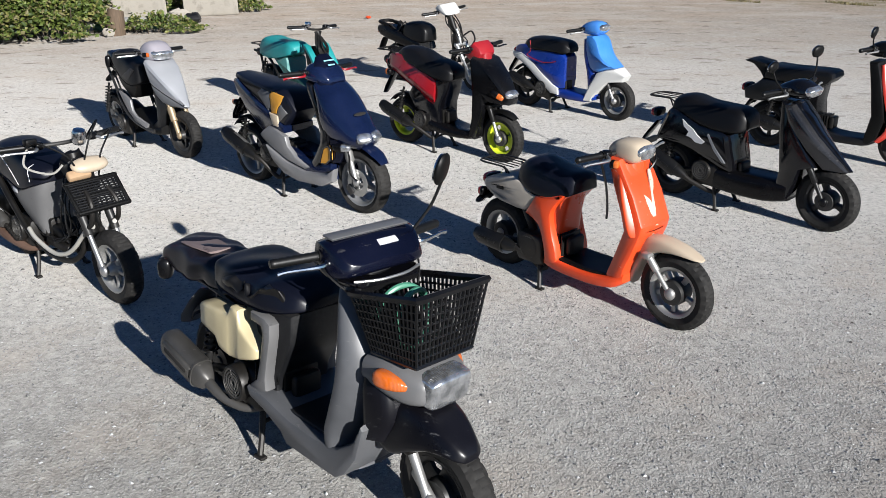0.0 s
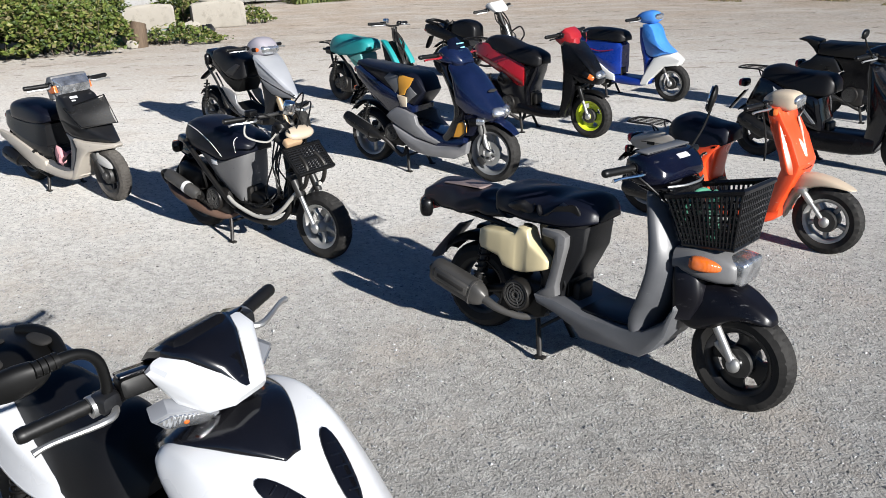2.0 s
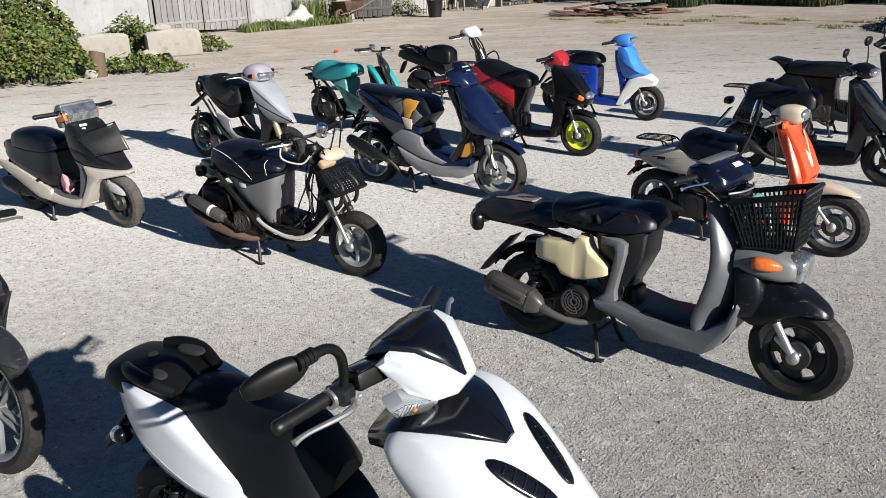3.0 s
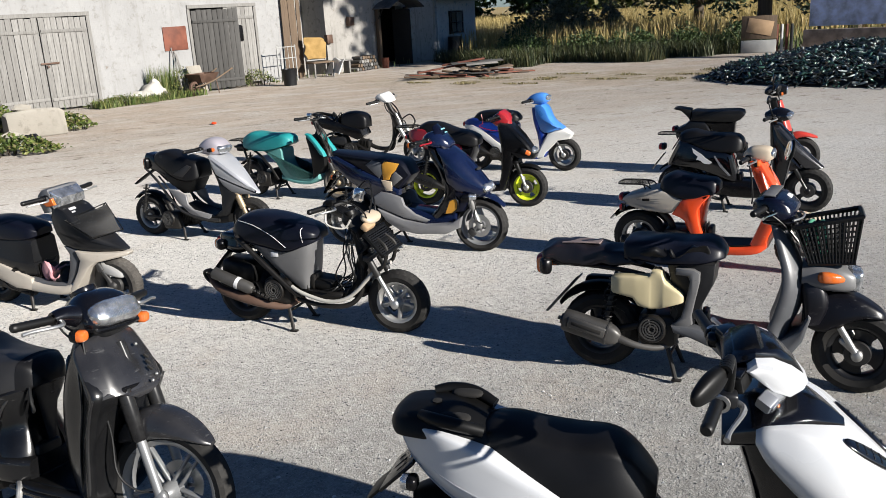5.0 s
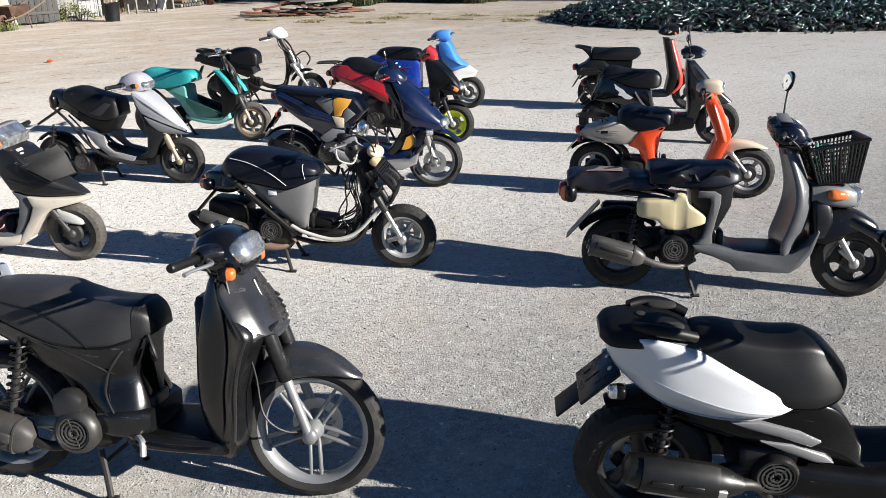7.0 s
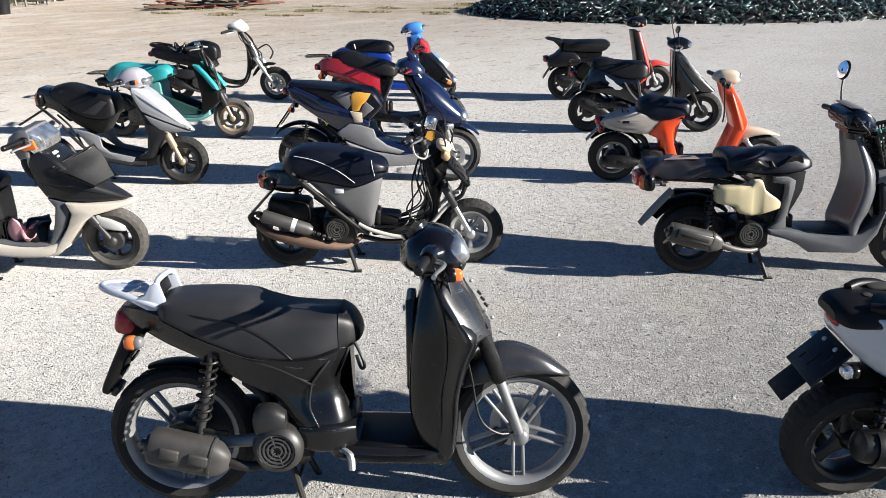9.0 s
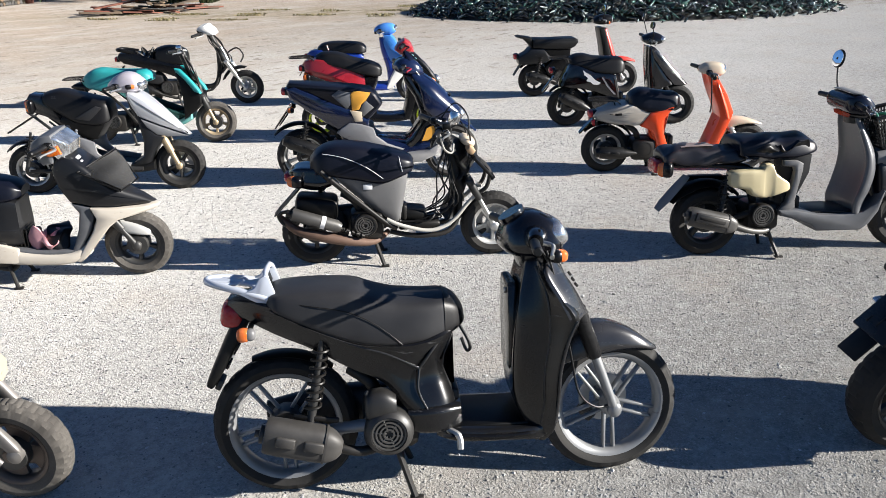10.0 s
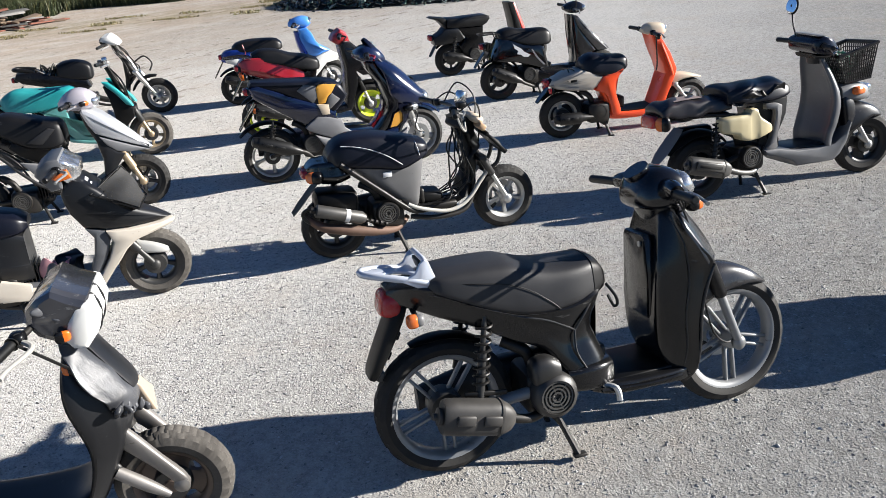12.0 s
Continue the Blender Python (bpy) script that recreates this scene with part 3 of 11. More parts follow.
# ---- ground ----
def ground_material():
    m, nt, p = _nodes("gravel_ground")
    co = _coords(nt)
    sep = nt.nodes.new("ShaderNodeSeparateXYZ")
    nt.links.new(co, sep.inputs[0])
    wob = nt.nodes.new("ShaderNodeTexNoise")
    wob.inputs["Scale"].default_value, wob.inputs["Detail"].default_value = 70.0, 3.0
    nt.links.new(co, wob.inputs["Vector"])
    off = nt.nodes.new("ShaderNodeVectorMath")
    off.operation, off.inputs[1].default_value, off.inputs[2].default_value = "MULTIPLY_ADD", (0.016, 0.016, 0.0), (-0.008, -0.008, 0.0)
    nt.links.new(wob.outputs["Color"], off.inputs[0])
    add = nt.nodes.new("ShaderNodeVectorMath")
    nt.links.new(co, add.inputs[0])
    nt.links.new(off.outputs[0], add.inputs[1])

    far_co = nt.nodes.new("ShaderNodeVectorMath")
    far_co.inputs[1].default_value = (31.7, 11.3, 5.1)
    nt.links.new(add.outputs[0], far_co.inputs[0])
    off2 = far_co.outputs[0]

    def cells(scale):
        n = nt.nodes.new("ShaderNodeTexVoronoi")
        n.inputs["Scale"].default_value = scale
        nt.links.new(add.outputs[0], n.inputs["Vector"])
        k = nt.nodes.new("ShaderNodeSeparateColor")
        nt.links.new(n.outputs["Color"], k.inputs[0])
        return n.outputs["Distance"], k.outputs
    d1, k1 = cells(118.0)
    d2, k2 = cells(58.0)
    d3, k3 = cells(210.0)
    fine, mid, big = _noise(nt, co, 170, 4, 0.7), _noise(nt, co, 7, 6, 0.65), _noise(nt, co, 0.55, 6, 0.6)
    stone = _mix(nt, _ramp(nt, k1[0], 0.15, 0.85), (0.285, 0.278, 0.262), (0.555, 0.545, 0.512))
    stone = _mix(nt, _math(nt, "MULTIPLY", k3[1], 0.5), stone, (0.463, 0.458, 0.422))
    body = _ramp(nt, d2, 0.34, 0.5, 1, 0)
    stone = _mix(nt, _math(nt, "MULTIPLY", _math(nt, "GREATER_THAN", k2[1], 0.86), body), stone, (0.643, 0.640, 0.604))
    stone = _mix(nt, _math(nt, "MULTIPLY", _math(nt, "LESS_THAN", k2[1], 0.09), _math(nt, "MULTIPLY", body, 0.8)), stone, (0.109, 0.105, 0.095))
    c = _mix(nt, _ramp(nt, d1, 0.28, 0.70, 0, 0.76), stone, (0.160, 0.154, 0.142))
    c = _mix(nt, _ramp(nt, fine, 0.38, 0.58, 0.55, 0), c, (0.120, 0.115, 0.105))
    # patches of fine dust fill the stones
    c = _mix(nt, _ramp(nt, mid, 0.45, 0.72, 0, 0.4), c, (0.399, 0.398, 0.371))
    c = _mix(nt, _ramp(nt, big, 0.40, 0.68, 0, 0.4), c, (0.438, 0.432, 0.404))
    c = _mix(nt, _ramp(nt, _noise(nt, co, 2.2, 5, 0.7), 0.52, 0.68, 0, 0.42), c, (0.275, 0.270, 0.252))
    # paler dust-coloured tone, rising with y and fading out before the sheds
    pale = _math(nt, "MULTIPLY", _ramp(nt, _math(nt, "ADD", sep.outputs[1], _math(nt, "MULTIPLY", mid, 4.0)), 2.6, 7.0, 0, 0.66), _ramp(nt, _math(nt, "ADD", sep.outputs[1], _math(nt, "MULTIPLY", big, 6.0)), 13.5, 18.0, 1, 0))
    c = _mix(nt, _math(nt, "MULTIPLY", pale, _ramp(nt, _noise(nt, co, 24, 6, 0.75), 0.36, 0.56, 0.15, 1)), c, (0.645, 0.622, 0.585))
    # earth and damp stains towards the sheds
    far = _ramp(nt, _math(nt, "ADD", sep.outputs[1], _math(nt, "MULTIPLY", mid, 3.0)), 9.0, 20.0)
    c = _mix(nt, _math(nt, "MULTIPLY", far, _ramp(nt, big, 0.34, 0.58, 0.40, 0.95)), c, (0.300, 0.248, 0.198))
    st = nt.nodes.new("ShaderNodeMapping")
    st.inputs["Scale"].default_value = (0.75, 1.9, 1.0)
    st.inputs["Rotation"].default_value = (0, 0, 0.45)
    nt.links.new(co, st.inputs[0])
    spot = _noise(nt, st.outputs[0], 2.9, 5, 0.62)
    c = _mix(nt, _math(nt, "MULTIPLY", _ramp(nt, spot, 0.59, 0.625, 0, 0.85), _ramp(nt, sep.outputs[1], 6, 13, 0.0, 1)), c, (0.115, 0.092, 0.070))
    tone = _noise(nt, st.outputs[0], 0.8, 6, 0.65)
    c = _mix(nt, _math(nt, "MULTIPLY", far, _ramp(nt, tone, 0.42, 0.62, 0, 0.55)), c, (0.265, 0.207, 0.156))
    c = _mix(nt, _math(nt, "MULTIPLY", far, _ramp(nt, tone, 0.50, 0.36, 0, 0.5)), c, (0.419, 0.386, 0.346))
    # a strip of thin olive growth across the yard
    line = _math(nt, "ADD", sep.outputs[1], _math(nt, "MULTIPLY", sep.outputs[0], 0.95))
    strip = _ramp(nt, _math(nt, "ABSOLUTE", _math(nt, "SUBTRACT", line, 27.5)), 0.6, 3.0, 1, 0)
    strip = _math(nt, "MULTIPLY", strip, _ramp(nt, sep.outputs[0], 2.0, 6.0))
    c = _mix(nt, _math(nt, "MULTIPLY", strip, _ramp(nt, _noise(nt, st.outputs[0], 1.7, 6, 0.7), 0.40, 0.58, 0, 0.75)), c, (0.16, 0.125, 0.055))
    # meadow soil far off
    grass = _ramp(nt, _math(nt, "ADD", sep.outputs[1], _math(nt, "MULTIPLY", sep.outputs[0], 0.25)), 33.0, 36.0)
    c = _mix(nt, grass, c, (0.24, 0.18, 0.07))
    # darker tone by position: strongest at low y and outward in x
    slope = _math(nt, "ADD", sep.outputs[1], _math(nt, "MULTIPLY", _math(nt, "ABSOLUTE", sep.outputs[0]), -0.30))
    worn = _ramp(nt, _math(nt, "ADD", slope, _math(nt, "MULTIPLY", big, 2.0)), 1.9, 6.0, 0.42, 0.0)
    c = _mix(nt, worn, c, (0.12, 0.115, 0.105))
    clump = _noise(nt, co, 15, 5, 0.75)
    c = _mix(nt, _ramp(nt, clump, 0.58, 0.70, 0, 0.42), c, (0.115, 0.110, 0.100))
    c = _mix(nt, _ramp(nt, clump, 0.50, 0.34, 0, 0.40), c, (0.56, 0.550, 0.515))
    # faint tan stains
    c = _mix(nt, _ramp(nt, _noise(nt, off2, 1.4, 5, 0.65), 0.50, 0.66, 0, 0.32), c, (0.40, 0.345, 0.285))
    # loose dark crumbs and pale chips
    crumb = _noise(nt, add.outputs[0], 34, 3, 0.55)
    c = _mix(nt, _ramp(nt, crumb, 0.665, 0.70, 0, 0.5), c, (0.085, 0.080, 0.072))
    chip = _noise(nt, off2, 27, 3, 0.55)
    c = _mix(nt, _ramp(nt, chip, 0.68, 0.715, 0, 0.42), c, (0.62, 0.61, 0.58))
    nt.links.new(c, p.inputs["Base Color"])
    p.inputs["Roughness"].default_value = 0.9
    p.inputs["Diffuse Roughness"].default_value = 0.45
    p.inputs["Specular IOR Level"].default_value = 0.2
    h = _math(nt, "MULTIPLY", _math(nt, "SUBTRACT", 1.0, d1), _ramp(nt, mid, 0.35, 0.75, 0.8, 0.35))
    h = _math(nt, "ADD", h, _math(nt, "MULTIPLY", _math(nt, "MULTIPLY", body, k2[0]), 0.9))
    h = _math(nt, "ADD", h, _math(nt, "MULTIPLY", fine, 0.6))
    h = _math(nt, "ADD", h, _math(nt, "MULTIPLY", _ramp(nt, crumb, 0.62, 0.72), 0.8))
    _bump(nt, p, h, 0.58, 0.0065)
    return m


def raw(name, v, f, material, smooth=False):
    me = bpy.data.meshes.new(name)
    me.from_pydata(v, [], f)
    me.materials.append(material)
    if smooth:
        me.polygons.foreach_set("use_smooth", [True] * len(me.polygons))
    me.update()
    return new(name, me)


def build_ground():
    xs = [-3000, -300, -60] + [-30 + 1.5 * k for k in range(48)] + [80, 400, 3000]
    ys = [-3000, -300, -40] + [-15 + 1.5 * k for k in range(48)] + [90, 400, 3000]
    v = [(x, y, 0.0) for y in ys for x in xs]
    n = len(xs)
    f = [(j * n + i, j * n + i + 1, (j + 1) * n + i + 1, (j + 1) * n + i) for j in range(len(ys) - 1) for i in range(n - 1)]
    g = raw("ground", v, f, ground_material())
    tagged(g, "sunlit pale grey compacted gravel yard with earth patches", "ground", kind="structure")


def stones(name, label, count, area, size, seed, material, z=0.0):
    """Loose stones joined into one sheet."""
    rng = np.random.default_rng(seed)
    base = np.array([(1, 0, 0), (0, 1, 0), (-1, 0, 0), (0, -1, 0), (0, 0, 0.75), (0, 0, -0.4)], float)
    tri = np.array([(0, 1, 4), (1, 2, 4), (2, 3, 4), (3, 0, 4), (1, 0, 5), (2, 1, 5), (3, 2, 5), (0, 3, 5)])
    x, y = rng.uniform(area[0], area[1], count), rng.uniform(area[2], area[3], count)
    sz = size[0] * (size[1] / size[0]) ** (rng.random(count) ** 2.2)
    a = rng.uniform(0, 6.28, count)
    sx, sy, sc = sz * rng.uniform(0.8, 1.3, count), sz * rng.uniform(0.6, 1.0, count), sz * rng.uniform(0.5, 0.9, count)
    px = base[None, :, 0] * sx[:, None] * rng.uniform(0.7, 1.2, (count, 6))
    py = base[None, :, 1] * sy[:, None] * rng.uniform(0.7, 1.2, (count, 6))
    pz = base[None, :, 2] * sc[:, None] + z
    X = x[:, None] + px * np.cos(a)[:, None] - py * np.sin(a)[:, None]
    Y = y[:, None] + px * np.sin(a)[:, None] + py * np.cos(a)[:, None]
    V = np.stack([X, Y, pz + 0.1 * sz[:, None]], -1).reshape(-1, 3)
    F = (tri[None] + 6 * np.arange(count)[:, None, None]).reshape(-1, 3)
    ob = raw(name, V.tolist(), F.tolist(), material)
    return tagged(ob, label, "gravel", kind="stuff")


def island_mat(name, cols, rough=0.85, trans=0.0, spec=0.3):
    """Each loose piece takes its own tone from a row of colours."""
    m, nt, p = _nodes(name)
    geo = nt.nodes.new("ShaderNodeNewGeometry")
    r = nt.nodes.new("ShaderNodeValToRGB")
    r.color_ramp.interpolation = "CONSTANT" if len(cols) > 3 else "LINEAR"
    while len(r.color_ramp.elements) < len(cols):
        r.color_ramp.elements.new(0.5)
    for k, c in enumerate(cols):
        r.color_ramp.elements[k].position = k / max(len(cols) - (0 if len(cols) > 3 else 1), 1)
        r.color_ramp.elements[k].color = (*c, 1)
    nt.links.new(geo.outputs["Random Per Island"], r.inputs[0])
    nz = _noise(nt, _coords(nt), 35, 5)
    c = _mix(nt, _ramp(nt, nz, 0.3, 0.7, 0, 0.35), r.outputs[0], tuple(x * 0.55 for x in cols[0]))
    nt.links.new(c, p.inputs["Base Color"])
    p.inputs["Roughness"].default_value = rough
    p.inputs["Specular IOR Level"].default_value = spec
    p.inputs["Transmission Weight"].default_value = trans
    return m


build_ground()
pebble = island_mat("pebble", [(0.248, 0.249, 0.250), (0.346, 0.348, 0.350), (0.297, 0.299, 0.297), (0.429, 0.431, 0.430), (0.182, 0.180, 0.180)])
stones("gravel", "loose pale pebbles on the yard", 95000, (-7.0, 2.8, 0.4, 7.5), (0.0028, 0.0085), 3, pebble)
stones("gravel", "scattered darker stones on the yard", 520, (-8.0, 6.0, 0.6, 14.0), (0.004, 0.013), 8, island_mat("dark_pebble", [(0.090, 0.089, 0.086), (0.157, 0.142, 0.129), (0.066, 0.063, 0.060)]))
stones("gravel", "scattered white chips on the yard", 2600, (-7.0, 3.5, 0.5, 10.0), (0.005, 0.013), 21, island_mat("white_chip", [(0.485, 0.486, 0.483), (0.596, 0.596, 0.592), (0.397, 0.392, 0.384)]))
stones("gravel", "scattered grey chips on the yard", 4200, (-7.0, 3.5, 0.5, 10.0), (0.005, 0.012), 22, island_mat("grey_chip", [(0.165, 0.163, 0.157), (0.221, 0.218, 0.208), (0.121, 0.119, 0.115)]))


# ---- surroundings: sheds, yard clutter, plants ----
WALL_P, WALL_A = Vector((-3.8, 24.2, 0)), radians(33)
WU = Vector((math.cos(WALL_A), math.sin(WALL_A), 0))
WN = Vector((math.sin(WALL_A), -math.cos(WALL_A), 0))


def wall_m(s=0.0, out=0.0, z=0.0):
    """Along the shed wall, out of it towards the yard, and up."""
    return Matrix.Translation(WALL_P + WU * s + WN * out + Vector((0, 0, z))) @ Matrix.Rotation(WALL_A, 4, "Z")


def plaster(name, col, stain, flake=0.8):
    m, nt, p = _nodes(name)
    co = _coords(nt)
    a, b, c = _noise(nt, co, 1.1, 8, 0.7), _noise(nt, co, 6, 8, 0.7), _noise(nt, co, 45, 4)
    d = _noise(nt, co, 2.6, 9, 0.75)
    k = _mix(nt, _ramp(nt, a, 0.35, 0.7, 0, 0.8), col, tuple(x * 0.80 for x in col))
    k = _mix(nt, _ramp(nt, b, 0.55, 0.66, 0, 0.75), k, stain)
    k = _mix(nt, _ramp(nt, d, 0.57, 0.60, 0, 0.55), k, tuple(x * 0.78 for x in col))
    k = _mix(nt, _ramp(nt, d, 0.655, 0.67, 0, flake), k, (0.20, 0.165, 0.135))
    run = nt.nodes.new("ShaderNodeMapping")
    run.inputs["Scale"].default_value = (3.0, 3.0, 0.25)
    nt.links.new(co, run.inputs[0])
    k = _mix(nt, _ramp(nt, _noise(nt, run.outputs[0], 2.0, 6, 0.6), 0.55, 0.70, 0, 0.45), k, stain)
    nt.links.new(k, p.inputs["Base Color"])
    p.inputs["Roughness"].default_value = 0.9
    p.inputs["Diffuse Roughness"].default_value = 0.8
    _bump(nt, p, _math(nt, "ADD", _math(nt, "ADD", b, d), _math(nt, "MULTIPLY", c, 0.4)), 0.6, 0.02)
    return m


def wood(name, col, dark, scale=1.0):
    m, nt, p = _nodes(name)
    co = _coords(nt)
    info = nt.nodes.new("ShaderNodeObjectInfo")
    mp = nt.nodes.new("ShaderNodeMapping")
    mp.inputs["Scale"].default_value = (14 * scale, 14 * scale, 0.9 * scale)
    nt.links.new(co, mp.inputs[0])
    g = _noise(nt, mp.outputs[0], 3.0, 8, 0.65)
    big = _noise(nt, co, 1.7, 4)
    c = _mix(nt, _ramp(nt, g, 0.3, 0.7), dark, col)
    c = _mix(nt, _ramp(nt, big, 0.4, 0.7, 0, 0.5), c, tuple(x * 0.7 for x in col))
    c = _mix(nt, _math(nt, "MULTIPLY", info.outputs["Random"], 0.45), c, tuple(x * 0.6 for x in dark))
    nt.links.new(c, p.inputs["Base Color"])
    p.inputs["Roughness"].default_value = 0.85
    _bump(nt, p, g, 0.6, 0.004)
    return m


M["plaster"] = plaster("white_plaster", (0.345, 0.343, 0.338), (0.215, 0.205, 0.19))
M["oldplaster"] = plaster("grey_plaster", (0.34, 0.325, 0.30), (0.14, 0.125, 0.11))
M["blueplaster"] = plaster("blue_white_plaster", (0.33, 0.37, 0.39), (0.09, 0.16, 0.22))
M["greywood"] = wood("weathered_boards", (0.30, 0.292, 0.275), (0.135, 0.128, 0.118))
M["darkwood"] = wood("dark_boards", (0.10, 0.097, 0.092), (0.04, 0.038, 0.035))
M["brownwood"] = wood("brown_boards", (0.18, 0.125, 0.08), (0.08, 0.055, 0.035))
M["concrete"] = plaster("concrete", (0.33, 0.305, 0.26), (0.20, 0.18, 0.15), 0.3)
M["redpanel"] = mat("rust_red_sheet", (0.135, 0.040, 0.021), 0.75, dust=0.06, var=0.3, bump=0.3)
# near-black paint for the shade in openings, slots and between bottles
M["void"] = mat("unlit_black", (0.010, 0.009, 0.008), 0.9, dust=0.0, var=0.2, bump=0.0)
M["felt"] = mat("roof_felt", (0.055, 0.055, 0.06), 0.85, dust=0.3, var=0.4, bump=0.6, scale=30)
M["ycloth"] = mat("mustard_cloth", (0.27, 0.165, 0.045), 0.9, dust=0.15, var=0.2, bump=0.5)
M["bark"] = wood("bark", (0.12, 0.09, 0.06), (0.05, 0.035, 0.025), 0.5)


def wbox(g, s0, s1, z0, z1, d0, d1, r=0.01):
    """A box in the wall's own directions."""
    return g.box(((s0 + s1) / 2, -(d0 + d1) / 2, (z0 + z1) / 2), (s1 - s0, d1 - d0, z1 - z0), None, r)


def build_wall():
    # main shed: plastered wall with two gate openings that go through it
    g = Geo()
    for s0, s1, z0, z1 in ((-16.0, -2.62, 0, 4.6), (0.12, 3.42, 0, 4.6), (5.95, 6.9, 0, 4.6), (-2.62, 0.12, 2.42, 4.6), (3.42, 5.95, 2.48, 4.6)):
        wbox(g, s0, s1, z0, z1, -0.45, 0.0, 0.004)
    w = part("wall_shed", g.turned(wall_m()), "plaster", flat=True)
    tagged(w, "whitewashed plaster shed wall with flaking patches", "wall", kind="structure")
    g = Geo()
    wbox(g, 6.9, 7.35, 0, 4.6, -3.0, 0.0, 0.004)
    wbox(g, -16.0, -15.6, 0, 4.6, -6.0, -0.45, 0.004)
    wbox(g, -16.0, 6.9, 0, 4.6, -6.3, -6.0, 0.004)
    tagged(part("wall_shed_side", g.turned(wall_m()), "plaster", flat=True), "whitewashed plaster end wall", "wall", kind="structure")
    g = Geo()
    wbox(g, -16.3, 7.5, 4.6, 4.75, -6.5, 0.5, 0.01)
    tagged(part("roof_shed", g.turned(wall_m()), "felt", flat=True), "dark felt shed roof", "roof", kind="structure")
    # lower old building
    g = Geo()
    for s0, s1, z0, z1, d in ((7.35, 9.5, 0, 3.4, -1.1), (9.5, 11.95, 0, 3.6, -0.05), (13.55, 15.7, 0, 3.0, -0.05), (11.95, 13.55, 2.2, 3.2, -0.05)):
        wbox(g, s0, s1, z0, z1, d - 0.35, d, 0.004)
    wbox(g, 9.15, 9.5, 0, 3.4, -1.1, 0.0, 0.004)
    tagged(part("wall_old", g.turned(wall_m()), "oldplaster", flat=True), "stained grey plaster wall of the old building", "wall", kind="structure")
    g = Geo()
    for s0, s1, z0, z1 in ((15.7, 16.5, 0, 2.35), (17.6, 18.5, 0, 2.35), (16.5, 17.6, 0, 0.95), (16.5, 17.6, 1.9, 2.35)):
        wbox(g, s0, s1, z0, z1, -0.35, 0.05, 0.004)
    wbox(g, 18.2, 18.5, 0, 2.35, -4.0, -0.35, 0.004)
    tagged(part("wall_annex", g.turned(wall_m()), "blueplaster", flat=True), "flaking blue and white plaster annex wall", "wall", kind="structure")
    g = Geo()
    wbox(g, 7.3, 15.9, 3.4, 3.5, -4.5, 0.45, 0.01)
    wbox(g, 15.5, 18.9, 2.35, 2.45, -4.3, 0.55, 0.01)
    tagged(part("roof_old", g.turned(wall_m()), "felt", flat=True), "dark felt eaves of the old building", "roof", kind="structure")
    # backing panels coloured near-black, so the openings look unlit
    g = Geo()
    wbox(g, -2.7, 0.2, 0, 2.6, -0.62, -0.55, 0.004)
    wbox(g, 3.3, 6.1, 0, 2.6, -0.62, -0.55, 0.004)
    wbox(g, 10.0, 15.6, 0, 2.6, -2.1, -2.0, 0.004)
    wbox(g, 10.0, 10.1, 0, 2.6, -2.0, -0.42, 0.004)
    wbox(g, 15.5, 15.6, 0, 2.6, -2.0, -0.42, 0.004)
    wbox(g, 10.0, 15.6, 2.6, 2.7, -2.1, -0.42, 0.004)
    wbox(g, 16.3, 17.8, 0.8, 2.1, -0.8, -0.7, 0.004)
    tagged(part("shade_backing", g.turned(wall_m()), "void", flat=True), "near-black backing painted as the unlit interior behind the openings", "wall", kind="structure")


def gate(name, s0, s1, z0, z1, out, ang, material, n, label, hinge=0):
    """A boarded leaf, each board a piece, hung at one end and swung out."""
    g = thing(name, label, "door", wall_m(s0 if hinge == 0 else s1, out, 0) @ Matrix.Rotation(radians(ang), 4, "Z"), kind="structure")
    L = s1 - s0
    x0 = 0 if hinge == 0 else -L
    rnd = random.Random(int(s0 * 10) + 7)
    for k in range(n):
        w = L / n
        b = Geo().box((x0 + w * (k + 0.5), rnd.uniform(-0.004, 0.004), (z0 + z1) / 2 + rnd.uniform(-0.02, 0.015)), (w - rnd.uniform(0.006, 0.014), 0.03, z1 - z0 - rnd.uniform(0, 0.03)), None, 0.004)
        part("plank", b, material, g)
    for z in (z0 + 0.25, z1 - 0.35):
        part("cross_rail", Geo().box((x0 + L / 2, -0.03, z), (L * 0.96, 0.025, 0.08), Matrix.Rotation(rnd.uniform(-0.01, 0.01), 4, "Y"), 0.006), material, g)
    return g


